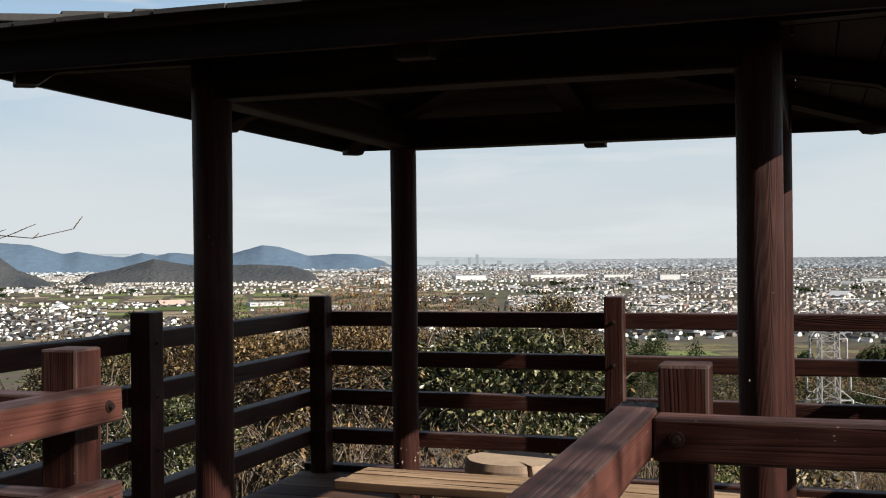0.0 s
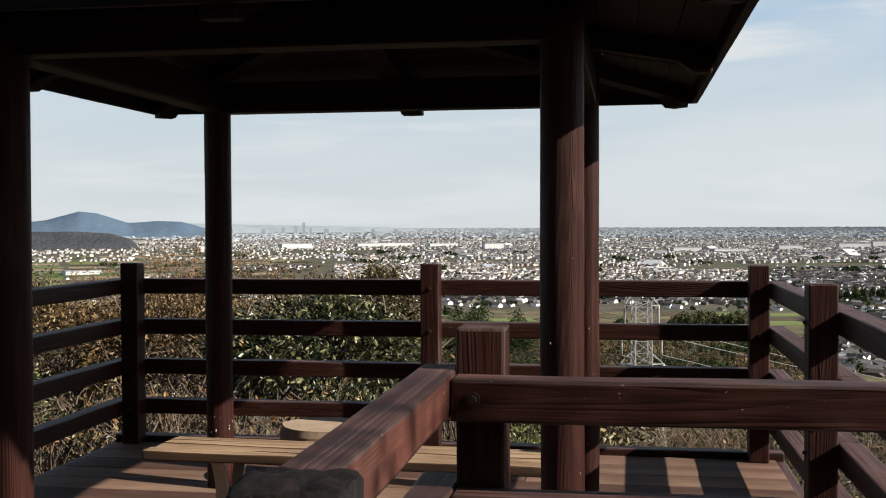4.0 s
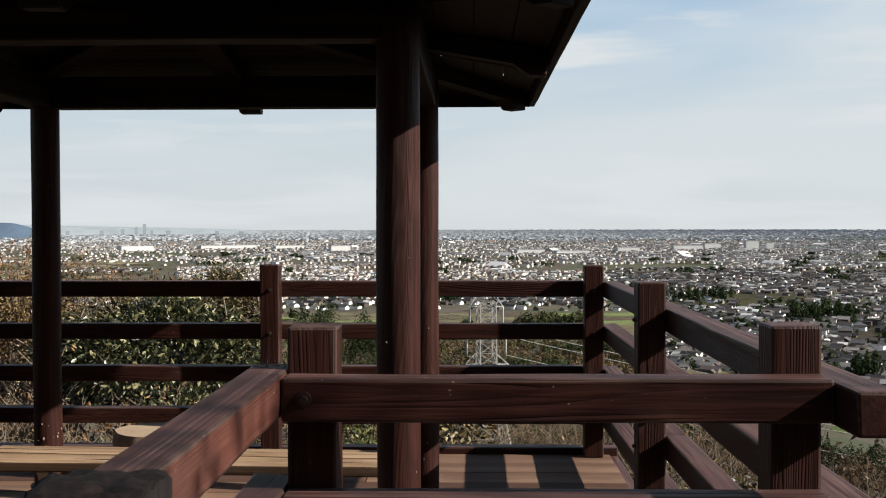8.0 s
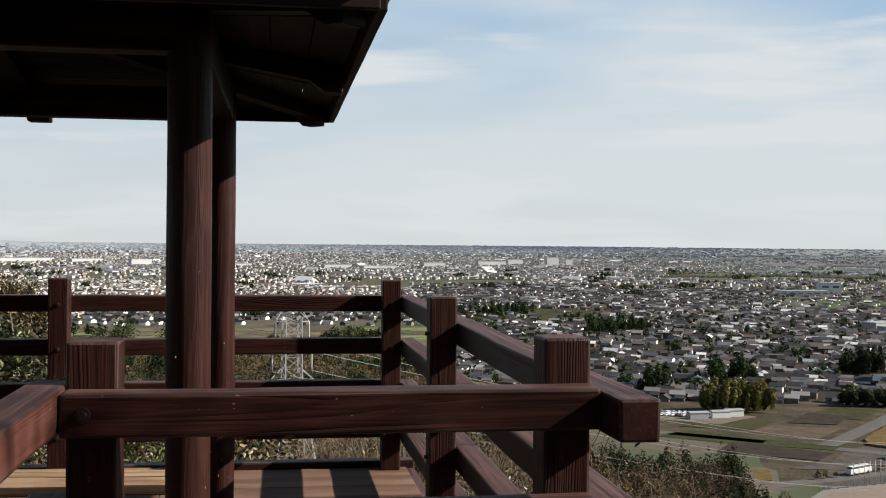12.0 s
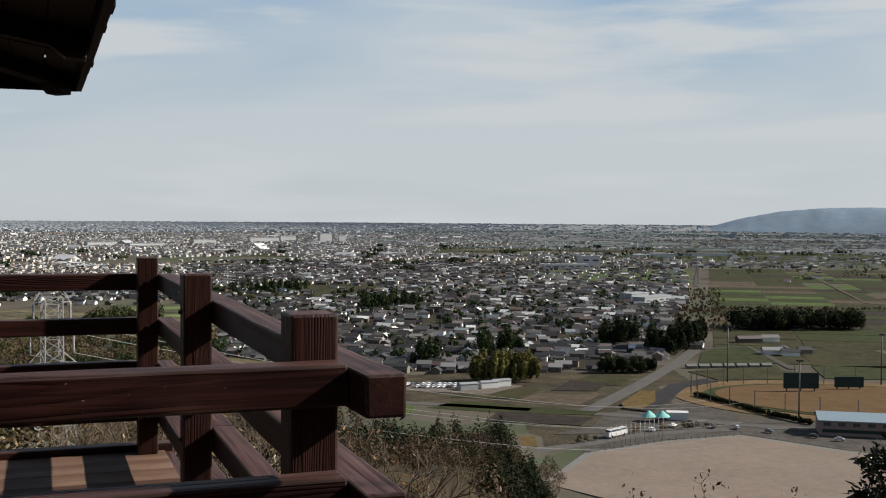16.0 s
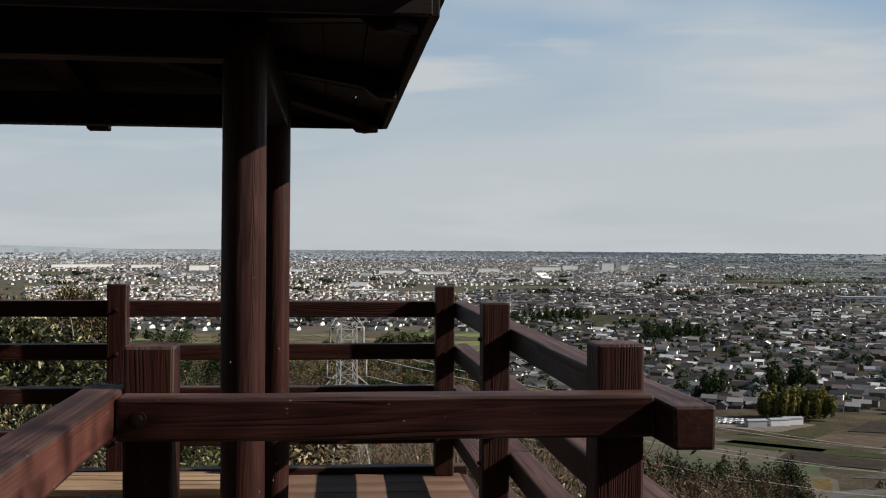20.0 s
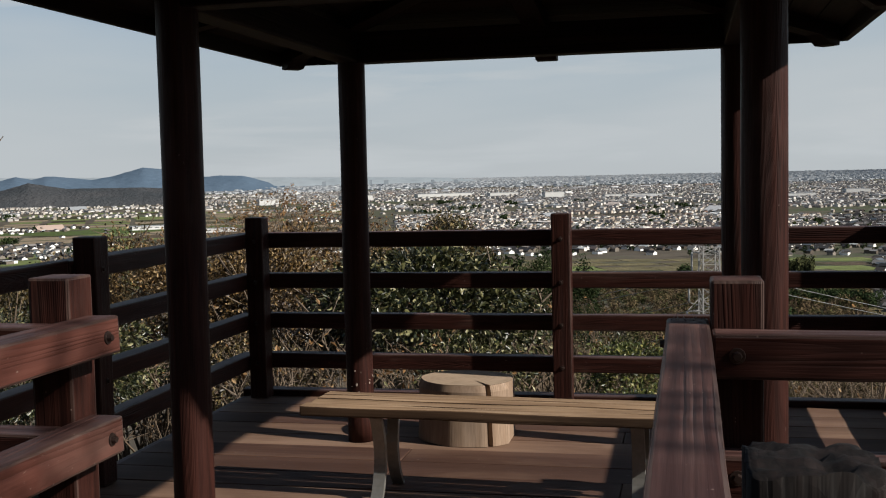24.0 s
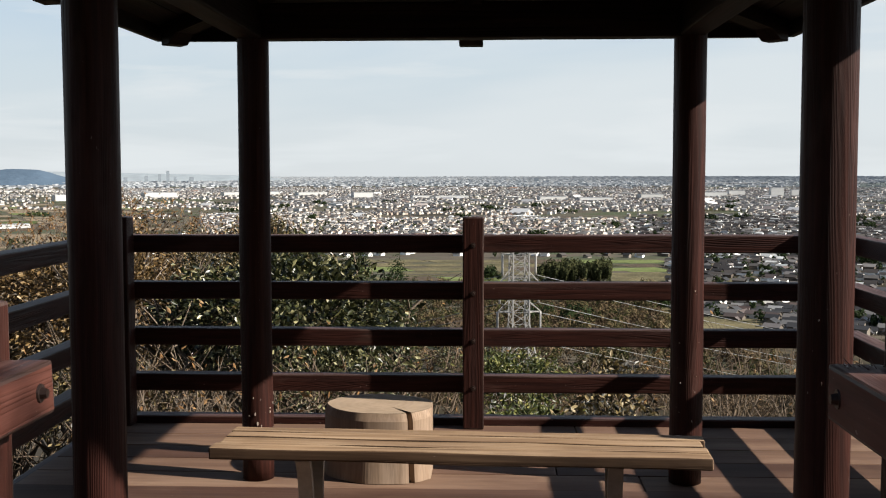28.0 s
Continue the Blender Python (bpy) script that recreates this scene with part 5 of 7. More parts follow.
rs = np.random.RandomState(21)
WOODS = (
    ("conifer_grove", strip(38, 975, 104, 975, 45, 130, rs), 10.5, OLIVE_GROVE, 240, "plume", "olive-green bamboo grove among fields"),
    ("bamboo_grove", strip(246, 600, 284, 603, 20, 95, rs), 9.5, BAMBOO, 260, "plume", "yellow-green bamboo grove by the village"),
    ("village_cedars", strip(338, 618, 372, 611, 10, 46, rs), 7.5, DARK_CONIFER, 240, "round", "dark clipped trees beside the road"),
    ("cedar_wood", np.concatenate([strip(425, 690, 492, 752, 26, 70, rs), strip(415, 735, 440, 775, 30, 30, rs)]), 11.5, DARK_CONIFER, 240, "cone", "dark cedar wood beside the village"),
    ("field_wood", strip(592, 836, 700, 804, 34, 150, rs), 13, DARK_CONIFER, 210, "round", "long dark wood among green fields"),
    ("town_cedars", np.concatenate([strip(330, 1120, 400, 1150, 40, 40, rs), strip(250, 1400, 330, 1420, 40, 40, rs), strip(298, 722, 330, 726, 16, 22, rs), strip(240, 690, 256, 692, 10, 9, rs)]), 11, CONIFER, 210, "cone", "dark trees between village roofs"),
    ("valley_wood", np.concatenate([scatter(-16, 9.3, 420, 720, 800, rs), scatter(9.3, 15, 420, 600, 90, rs), scatter(-14, 8.6, 700, 900, 600, rs)]), 8.5, BROADLEAF, 90, "round", "brown and green winter wood at the hill foot"),
    ("bare_valley_wood", np.concatenate([scatter(-15, 9.3, 420, 700, 420, rs), scatter(9.3, 16, 420, 610, 90, rs), scatter(-8, 8.6, 640, 880, 400, rs)]), 7.5, BAREWOOD, 95, "round", "leafless brown winter trees at the hill foot"),
    ("valley_conifers", np.concatenate([strip(78, 800, 128, 790, 40, 46, rs), strip(20, 700, 60, 690, 30, 16, rs), strip(-12, 985, 8, 985, 14, 14, rs), strip(52, 780, 86, 800, 20, 12, rs)]), 10, CONIFER, 150, "round", "dark evergreen trees at the hill foot"),
    ("slope_wood", scatter(-20, 10, 220, 430, 330, rs, True), 8, BROADLEAF, 330, "round", "mixed winter wood on the hillside"),
    ("bare_slope_wood", np.concatenate([scatter(8, 27, 190, 420, 460, rs, True), scatter(-12, 8, 240, 420, 220, rs, True)]), 6.2, BAREWOOD, 300, "round", "leafless brown winter wood on the hillside"),
    ("slope_conifers", np.concatenate([scatter(24.0, 28.7, 180, 330, 230, rs, True), scatter(11, 24.5, 200, 400, 170, rs, True), scatter(19.3, 20.3, 330, 370, 8, rs, True)]), 6.6, DARK_CONIFER, 330, "cone", "dark conifers on the hillside"),
    ("slope_scrub", scatter(9, 28, 45, 225, 210, rs, True), 2.3, BAREWOOD, 300, "round", "brown leafless scrub on the hillside"),
    ("slope_thicket", np.concatenate([scatter(10, 24.5, 70, 225, 95, rs, True), scatter(25.5, 28.6, 70, 190, 60, rs, True)]), 3.0, DARK_CONIFER, 300, "round", "dark evergreen scrub on the hillside"),
    ("garden_trees", np.concatenate([scatter(9.5, 31.5, 720, 1480, 420, rs), scatter(-14, 9, 1250, 2100, 260, rs)]), 6.5, CONIFER, 44, "round", "dark garden trees between the houses"),
    ("plain_groves", np.concatenate([strip(c[0], c[1], c[0] + rs.uniform(-90, 90), c[1] + rs.uniform(-20, 20), 35, 12, rs) for c in scatter(-45, 50, 1100, 3600, 80, rs) if c[0] < 0.45 * c[1] or c[1] > 2300]), 10, CONIFER, 30, "round", "scattered dark groves across the plain"),
    ("field_scrub", np.concatenate([strip(655, 1030, 760, 1010, 30, 60, rs), strip(760, 1010, 900, 960, 16, 60, rs), strip(640, 1090, 770, 1200, 14, 50, rs), strip(545, 822, 870, 1325, 62, 330, rs), strip(600, 960, 690, 1010, 90, 120, rs)]), 2.7, BAREWOOD, 80, "round", "brown scrub along a ditch between fields"),
    ("east_groves", np.concatenate([strip(c[0], c[1], c[0] + rs.uniform(-200, 200), c[1] + rs.uniform(-30, 30), 40, 10, rs) for c in scatter(14, 45, 1900, 3800, 150, rs)]), 6, CONIFER, 16, "round", "dark tree belts across the open country"),
    ("far_groves", np.concatenate([strip(c[0], c[1], c[0] + rs.uniform(-260, 260), c[1] + rs.uniform(-40, 40), 80, 9, rs) for c in scatter(-45, 52, 3600, 11000, 150, rs)] + [strip(c[0], c[1], c[0] + rs.uniform(-300, 300), c[1] + rs.uniform(-40, 40), 60, 14, rs) for c in scatter(16, 50, 3600, 9000, 170, rs)]), 10, HAZY_WOOD, 12, "round", "far dark tree belts on the plain"),
)
for nm, st, sz, mt, bl, shp, lab in WOODS:
    if nm in ("east_groves", "plain_groves", "field_scrub"):
        st = st[(st[:, 1] < 1330) | (np.abs(st[:, 0] - 650 - (st[:, 1] - 970) * 0.665) > 32)]
    tagged(new(nm, wood_mesh(nm, st, sz, mt, bl, shp, 0.032 if bl in (330, 300) else 0.075 if bl > 80 else 0.16)), lab, "woods", kind="stuff")

# ---- sports ground, roads and yards at the foot of the hill ----
SAND = mottled("pale_raked_sand", (0.15, 0.119, 0.096), (0.185, 0.15, 0.124), 0.03, 0.95, 0.1, 0.02, rich=0.12)
CLAY = mottled("infield_clay", (0.088, 0.053, 0.026), (0.106, 0.066, 0.034), 0.04, 0.95, 0.1, 0.02, rich=0.25)
ASPHALT = mottled("worn_asphalt", (0.072, 0.068, 0.064), (0.1, 0.094, 0.088), 0.08, 0.9, 0.1, 0.02, rich=0.25)
DARK_ASPHALT = mottled("dark_new_asphalt", (0.026, 0.025, 0.026), (0.036, 0.034, 0.034), 0.08, 0.85, 0.1, 0.02, rich=0.3)
GRASS_DRY = mottled("dry_ochre_grass", (0.08721, 0.05814, 0.02035), (0.1047, 0.07558, 0.03198), 0.08, 0.95, 0.2, 0.05, rich=0.5)
GRASS = mottled("green_turf", (0.027, 0.034, 0.0135), (0.037, 0.042, 0.018), 0.05, 0.95, 0.2, 0.05, rich=0.55)
CROP = mottled("bright_crop_field", (0.05, 0.072, 0.023), (0.066, 0.088, 0.03), 0.02, 0.9, 0.2, 0.05, rich=0.4)
SOIL = mottled("dark_tilled_soil", (0.02372, 0.01941, 0.0166), (0.03666, 0.02932, 0.02372), 0.06, 0.95, 0.2, 0.05, rich=0.5)
OLIVE = mottled("olive_winter_grass", (0.03101, 0.02997, 0.01478), (0.04238, 0.04031, 0.02016), 0.03, 0.95, 0.2, 0.05, rich=0.6)
STRAW = mottled("fallow_straw_field", (0.063, 0.0495, 0.03564), (0.0828, 0.0639, 0.04644), 0.05, 0.95, 0.2, 0.05, rich=0.5)
CONCRETE = mottled("pale_concrete", (0.1323, 0.1291, 0.1228), (0.1575, 0.1543, 0.1449), 0.2, 0.85, 0.1, 0.02)


def sheet(name, pts, h, mat, label, category="ground"):
    """A low flat slab on the plain over a polygon of true metres."""
    k = len(pts)
    top = far([p[0] for p in pts], [p[1] for p in pts], h).tolist()
    low = far([p[0] for p in pts], [p[1] for p in pts], -0.5).tolist()
    faces = [tuple(range(k))] + [(i, (i + 1) % k, k + (i + 1) % k, k + i) for i in range(k)]
    me = mesh_np(name, top + low, faces, [mat])
    bm = bmesh.new()
    bm.from_mesh(me)
    bmesh.ops.recalc_face_normals(bm, faces=bm.faces[:])
    bm.to_mesh(me)
    bm.free()
    return tagged(new(name, me), label, category, kind="structure")


def ribbon(name, pts, width, h, mat, label):
    left, right = [], []
    for i, p in enumerate(pts):
        a, b = pts[max(i - 1, 0)], pts[min(i + 1, len(pts) - 1)]
        dx, dy = b[0] - a[0], b[1] - a[1]
        ln = math.hypot(dx, dy)
        left.append((p[0] - dy / ln * width / 2, p[1] + dx / ln * width / 2))
        right.append((p[0] + dy / ln * width / 2, p[1] - dx / ln * width / 2))
    return sheet(name, left + right[::-1], h, mat, label, "road")


def ellipse(cx, cy, a, b, rot, n=40):
    c, s = math.cos(radians(rot)), math.sin(radians(rot))
    return [(cx + a * math.cos(t) * c - b * math.sin(t) * s, cy + a * math.cos(t) * s + b * math.sin(t) * c) for t in np.linspace(0, 2 * math.pi, n, endpoint=False)]


GRAVEL = mottled("grey_brown_gravel", (0.054, 0.0486, 0.0432), (0.0765, 0.0693, 0.0612), 0.06, 0.95, 0.1, 0.02, rich=0.5)
WARNING_TRACK = mottled("pale_ochre_earth", (0.108, 0.072, 0.038), (0.138, 0.094, 0.052), 0.05, 0.95, 0.1, 0.02, rich=0.3)
sheet("sand_lot", ((178, 360), (218, 402), (262, 414), (300, 415), (321, 372), (350, 330), (240, 300), (190, 330)), 0.5, SAND, "wide pale sand lot beside the road", "lot")
sheet("lot_verge", ((176, 362), (216, 405), (262, 417), (302, 418), (325, 373), (355, 328), (352, 326), (321, 371), (300, 415), (262, 414), (218, 402), (178, 360)), 0.4, CONCRETE, "pale concrete kerb round the sand lot", "kerb")
ribbon("main_road", ((190, 545), (264, 489), (300, 459), (330, 428), (370, 398), (420, 360)), 9, 0.25, ASPHALT, "worn grey asphalt road")
ribbon("village_road", ((258, 490), (278, 508), (336, 566), (412, 646), (462, 703), (497, 748)), 9, 0.3, ASPHALT, "grey asphalt road past the village")
ribbon("straight_road", ((900, 1374), (1160, 1765), (1535, 2337), (2080, 3150)), 8, 0.6, GRAVEL, "straight pale road through fields")
ribbon("field_road", ((120, 600), (190, 545)), 7, 0.2, ASPHALT, "worn grey asphalt lane")
ribbon("lot_road", ((150, 400), (214, 420), (262, 433), (306, 432)), 8, 0.2, ASPHALT, "grey asphalt yard road beside the sand lot")
sheet("gravel_yard", ((216, 406), (246, 456), (270, 486), (300, 500), (333, 502), (330, 450), (360, 430), (425, 372), (402, 350), (326, 376), (304, 420), (262, 419)), 0.12, GRAVEL, "grey-brown gravel yard between the roads", "yard")
sheet("ochre_bank", ((290, 506), (322, 541), (330, 538), (312, 508), (291, 487), (285, 493)), 1.2, GRASS_DRY, "bank of dry ochre grass", "bank")
sheet("outer_field", ellipse(424, 474, 106, 74, -40), 0.35, WARNING_TRACK, "pale ochre earth round the ball field", "track")
ribbon("field_lane", ((474, 709), (518, 716), (500, 670), (467, 595)), 5, 0.5, GRAVEL, "narrow pale lane between fields")
ribbon("field_drive", ((290, 486), (316, 510), (336, 534), (354, 553), (385, 566)), 11, 0.9, DARK_ASPHALT, "dark curved asphalt drive round the ball field")
sheet("outfield_turf", ellipse(427, 471, 92, 59, -40), 0.6, GRASS, "green edge of the ball field", "turf")
sheet("ball_field", ellipse(429, 470, 88, 55, -40), 0.8, CLAY, "orange-brown clay ball field", "ball field")
GARDEN = mottled("brown_garden_earth", (0.022, 0.019, 0.014), (0.045, 0.039, 0.027), 0.02, 0.95, 0.1, 0.02, rich=0.6)
arc = [(d * math.sin(radians(a)), d * math.cos(radians(a))) for d, a in [(800, 9.5), (730, 14), (700, 18), (692, 25), (740, 29), (790, 31.5), (1150, 32), (1490, 32), (1490, 24), (1490, 16), (1490, 9.5)]]
sheet("village_ground", arc, 0.12, GARDEN, "brown gardens and lanes between village houses", "ground")
MEADOW = mottled("brown_olive_meadow", (0.0342, 0.0304, 0.02076), (0.0627, 0.0513, 0.03387), 0.03, 0.95, 0.2, 0.05, rich=0.7)
PARCELS = ((CROP, "bright green crop field"), (SOIL, "dark tilled field"), (GRASS, "green grass field"), (STRAW, "fallow straw-coloured field"), (OLIVE, "olive winter grass field"))
ca, sa = math.cos(radians(-33.5)), math.sin(radians(-33.5))
for i in range(11):
    for j in range(32):
        u, v = 46 + i * 70 + (8 if i > 4 else 0), 590 + j * 54
        x, y = u * ca - v * sa, u * sa + v * ca
        pick = NRNG.rand()
        if math.degrees(math.atan2(x, y)) > 49 or (v < 790 and u < 205) or pick < 0.05:
            continue
        w, dp = (70 if i % 3 else 67.5), 54 if j % 2 else 50.5
        pts = [(x + p * w * ca - q * dp * sa, y + p * w * sa + q * dp * ca) for p, q in ((-.5, -.5), (.5, -.5), (.5, .5), (-.5, .5))]
        if v > 1150:
            k = 0 if pick < 0.2 else 2 if pick < 0.48 else 4 if pick < 0.76 else 1 if pick < 0.87 else 3
        else:
            k = 4 if pick < 0.45 else 2 if pick < 0.78 else 3 if pick < 0.86 else 1
        sheet("field_parcel", pts, 0.3 + 0.02 * (j % 2), *PARCELS[k], "field")
TAN = mottled("pale_stubble_field", (0.17, 0.135, 0.0935), (0.21, 0.17, 0.121), 0.02, 0.95, 0.2, 0.05, rich=0.4)
DRY_FIELD = mottled("dry_olive_field", (0.088, 0.079, 0.044), (0.118, 0.103, 0.06), 0.015, 0.95, 0.2, 0.05, rich=0.6)
PASTURE = mottled("pale_green_field", (0.1, 0.125, 0.044), (0.13, 0.15, 0.0605), 0.02, 0.95, 0.2, 0.05, rich=0.4)
wa, wb = math.cos(radians(29)), math.sin(radians(29))
for i in range(15):
    for j in range(21):
        u, v = -700 + i * 98, 1080 + j * 118
        x, y = u * wa - v * wb, u * wb + v * wa
        az = math.degrees(math.atan2(x, y))
        k, q = NRNG.rand(), NRNG.uniform(0.75, 1.0)
        if az > -17 or az < -47 or k < (0.35 if az < -35.3 else 0.12):
            continue
        w, dp = 92 * q, 108 * NRNG.uniform(0.6, 1.0)
        pts = [(x + p * w * wa - s * dp * wb, y + p * w * wb + s * dp * wa) for p, s in ((-.5, -.5), (.5, -.5), (.5, .5), (-.5, .5))]
        mt, lb = ((TAN, "pale stubble field on the plain"), (PASTURE, "pale green field on the plain"), (OLIVE, "olive winter field on the plain"))[(0 if k < 0.6 else 1 if k < 0.75 else 2) if az > -27 else (1 if k < 0.6 else 0 if k < 0.8 else 2)]
        sheet("field_parcel", pts, 0.3, mt, lb, "field")
sheet("crop_strip", ((978, 1867), (1170, 1800), (955, 1473), (809, 1562)), 0.4, CROP, "bright green crop field", "field")
sheet("west_crop", ((-1340, 1830), (-1180, 1990), (-900, 2150), (-860, 2040), (-1100, 1800)), 0.4, CROP, "green crop field on the plain", "field")
sheet("west_crop", ((-1060, 1700), (-950, 1790), (-780, 1960), (-700, 1880), (-860, 1700)), 0.4, STRAW, "fallow field on the plain", "field")
for i in range(9):
    for j in range(6):
        x, y = -285 + i * 52 + 6 * j, 945 + j * 50
        pick = NRNG.rand()
        if math.hypot(x - 70, y - 975) < 62 or pick < 0.12:
            continue
        hw, hd = 26 * NRNG.uniform(0.8, 1.0), 25 * NRNG.uniform(0.55, 1.0)
        mt, lb = ((DRY_FIELD, "dry olive-tan winter field"), (OLIVE, "olive winter field"), (TAN, "pale stubble field"), (STRAW, "fallow straw-coloured field"), (PASTURE, "pale green winter field"))[0 if pick < 0.6 else 1 if pick < 0.66 else 2 if pick < 0.73 else 3 if pick < 0.9 else 4]
        sheet("field_parcel", [(x + p * hw - q * 9, y + q * hd + p * 5) for p, q in ((-1, -1), (1, -1), (1, 1), (-1, 1))], 0.26, mt, lb, "field")
ribbon("field_track", ((-300, 1090), (-120, 1040), (60, 1030), (140, 975), (190, 930)), 5, 0.4, GRAVEL, "pale farm track across the fields")
sheet("town_field", ((172, 1399), (262, 1560), (470, 1560), (396, 1300), (236, 1335)), 0.25, OLIVE, "olive winter fields between town houses", "field")
sheet("meadow", ((120, 430), (150, 400), (180, 402), (262, 436), (322, 432), (300, 460), (345, 560), (372, 565), (400, 640), (330, 625), (300, 640), (180, 650), (110, 600)), 0.08, MEADOW, "brown-olive winter meadow below the village", "field")
sheet("straw_plot", ((191, 449), (184, 431), (203, 423), (211, 443)), 0.5, GRASS_DRY, "small plot of ochre straw", "field")
sheet("tilled_plot", ((204, 485), (222, 509), (258, 477), (243, 461)), 0.45, SOIL, "dark tilled plot", "field")
sheet("tilled_plot", ((276, 561), (304, 593), (322, 579), (300, 552)), 0.45, SOIL, "dark tilled plot", "field")
for plot, mt, lb in ((((243, 536), (265, 555), (295, 540), (267, 511)), STRAW, "bare pale field by the road"), (((213, 556), (246, 541), (272, 566), (240, 585)), OLIVE, "olive winter grass plot"),
                     (((296, 585), (322, 566), (352, 598), (330, 612)), OLIVE, "olive winter grass plot"), (((172, 525), (182, 540), (186, 536), (175, 512)), CROP, "small bright green plot"),
                     (((232, 500), (262, 484), (270, 492), (242, 512)), GRASS, "green grass strip"), (((262, 456), (244, 440), (222, 446), (240, 456)), GRAVEL, "grey gravel plot")):
    sheet("field_plot", plot, 0.33, mt, lb, "field")
sheet("grass_plot", ((190, 530), (214, 545), (262, 498), (236, 492)), 0.25, GRASS, "green grass plot", "field")
PARKING = mottled("dusty_parking_gravel", (0.105, 0.09, 0.075), (0.13, 0.113, 0.095), 0.08, 0.95, 0.1, 0.02, rich=0.4)
sheet("parking_yard", ((192, 590), (237, 560), (268, 583), (222, 618)), 0.35, PARKING, "pale gravel parking yard", "yard")

for plot, mt, lb in ((((462, 692), (497, 714), (513, 720), (475, 621), (425, 640)), GRASS, "green grass field by the road"), (((395, 606), (470, 615), (454, 586), (431, 557), (392, 568)), OLIVE, "olive grass strip beside the ball field"),
                     (((532, 670), (615, 710), (567, 598), (542, 572), (493, 606)), OLIVE, "olive winter grass field"), (((490, 604), (550, 583), (503, 532), (460, 554)), GRASS, "green grass field beside the ball field"),
                     (((115, 640), (165, 665), (215, 800), (245, 1050), (110, 1050), (92, 800)), DRY_FIELD, "dry olive-tan field at the hill foot"), (((1030, 1175), (1110, 1200), (1080, 1150), (985, 1100)), STRAW, "fallow straw-coloured field")):
    sheet("field_plot", plot, 0.42, mt, lb, "field")
ribbon("field_lane", ((1470, 1887), (1200, 1473), (920, 1044)), 5, 0.6, STRAW, "pale straight lane between fields")
# long low fields and plantations out towards the horizon, haze put into the far colours
HAZY_FIELD = mottled("hazed_blue_green_field", (0.075, 0.092, 0.092), (0.1, 0.115, 0.112), 0.004, 0.95, 0.0, 0.05, rich=0.4)
HAZY_SOIL = mottled("hazed_grey_field", (0.105, 0.108, 0.112), (0.13, 0.132, 0.134), 0.004, 0.95, 0.0, 0.05, rich=0.4)
HAZY_PLAIN = mottled("hazed_pale_plain", (0.15, 0.16, 0.172), (0.185, 0.195, 0.205), 0.003, 0.95, 0.0, 0.05, rich=0.4)
# a pale sheet laid over the far ground to paint in the horizon haze
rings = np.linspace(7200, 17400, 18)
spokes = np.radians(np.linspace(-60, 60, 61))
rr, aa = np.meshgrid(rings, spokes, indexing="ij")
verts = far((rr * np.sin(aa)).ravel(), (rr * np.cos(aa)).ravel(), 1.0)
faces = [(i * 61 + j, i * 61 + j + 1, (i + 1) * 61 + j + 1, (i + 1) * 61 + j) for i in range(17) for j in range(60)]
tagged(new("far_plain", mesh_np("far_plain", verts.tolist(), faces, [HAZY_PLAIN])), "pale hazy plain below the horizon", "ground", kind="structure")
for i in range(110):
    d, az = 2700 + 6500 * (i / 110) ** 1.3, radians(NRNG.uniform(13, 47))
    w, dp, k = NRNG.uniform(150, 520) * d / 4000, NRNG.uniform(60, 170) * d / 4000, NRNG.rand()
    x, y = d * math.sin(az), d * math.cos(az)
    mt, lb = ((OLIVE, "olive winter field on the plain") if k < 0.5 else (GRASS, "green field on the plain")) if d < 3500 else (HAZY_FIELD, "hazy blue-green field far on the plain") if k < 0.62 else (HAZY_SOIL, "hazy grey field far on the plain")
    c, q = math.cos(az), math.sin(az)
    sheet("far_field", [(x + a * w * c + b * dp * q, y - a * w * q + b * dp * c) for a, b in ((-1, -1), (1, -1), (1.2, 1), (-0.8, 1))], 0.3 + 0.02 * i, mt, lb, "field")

TENT = mottled("turquoise_canvas", (0.1, 0.34, 0.31), (0.3, 0.52, 0.48), 0.3, 0.7, 0.1, 0.02)
BOARD = mottled("dark_green_board", (0.02, 0.035, 0.03), (0.03, 0.045, 0.04), 0.3, 0.7, 0.0, 0.02)
PINK = mottled("pinkish_render", (0.2, 0.145, 0.13), (0.235, 0.172, 0.155), 0.15, 0.8, 0.0, 0.02)
SLATE_BLUE = mottled("blue_grey_sheet_roof", (0.168, 0.224, 0.266), (0.21, 0.266, 0.301), 0.1, 0.5, 0.0, 0.02)
POLE = mottled("dark_pole", (0.03, 0.03, 0.03), (0.05, 0.05, 0.05), 0.5, 0.6, 0.0, 0.02)


def place(x, y, h=0.0, rot=0.0):
    p = far(x, y, h)
    return pose(p[0], p[1], p[2], 0, 0, rot)


for x, y, w, hh in ((410, 513, 20, 10.5), (442, 511, 16.7, 7.2)):
    sb = thing("scoreboard", "dark scoreboard panel on posts at the ball field", "scoreboard")
    sb.matrix_basis = place(x, y, 0.8, -19)
    part("panel", box_bm(w, 1.2, hh * 0.85), BOARD, sb, "", pose(0, 0, hh * 0.58))
    for k in (-0.4, 0, 0.4):
        part("post", box_bm(0.6, 0.6, hh * 0.5), POLE, sb, "", pose(k * w, 0.7, hh * 0.25))
for x, y, hh in ((392.4, 559, 34), (474.6, 521.5, 30), (347.5, 434.8, 30)):
    lp = thing("floodlight_mast", "tall dark floodlight mast beside the ball field", "mast")
    lp.matrix_basis = place(x, y, 0.3, -30)
    part("mast", cyl_bm(0.45, hh, 10, 2, 0.25), POLE, lp, "", pose(0, 0, hh / 2, 0, -90, 0))
    part("lamp_rack", box_bm(3.4, 0.4, 0.9), POLE, lp, "", pose(0, 0, hh))
clubhouse = thing("clubhouse", "long pinkish clubhouse with blue-grey sheet roof", "building")
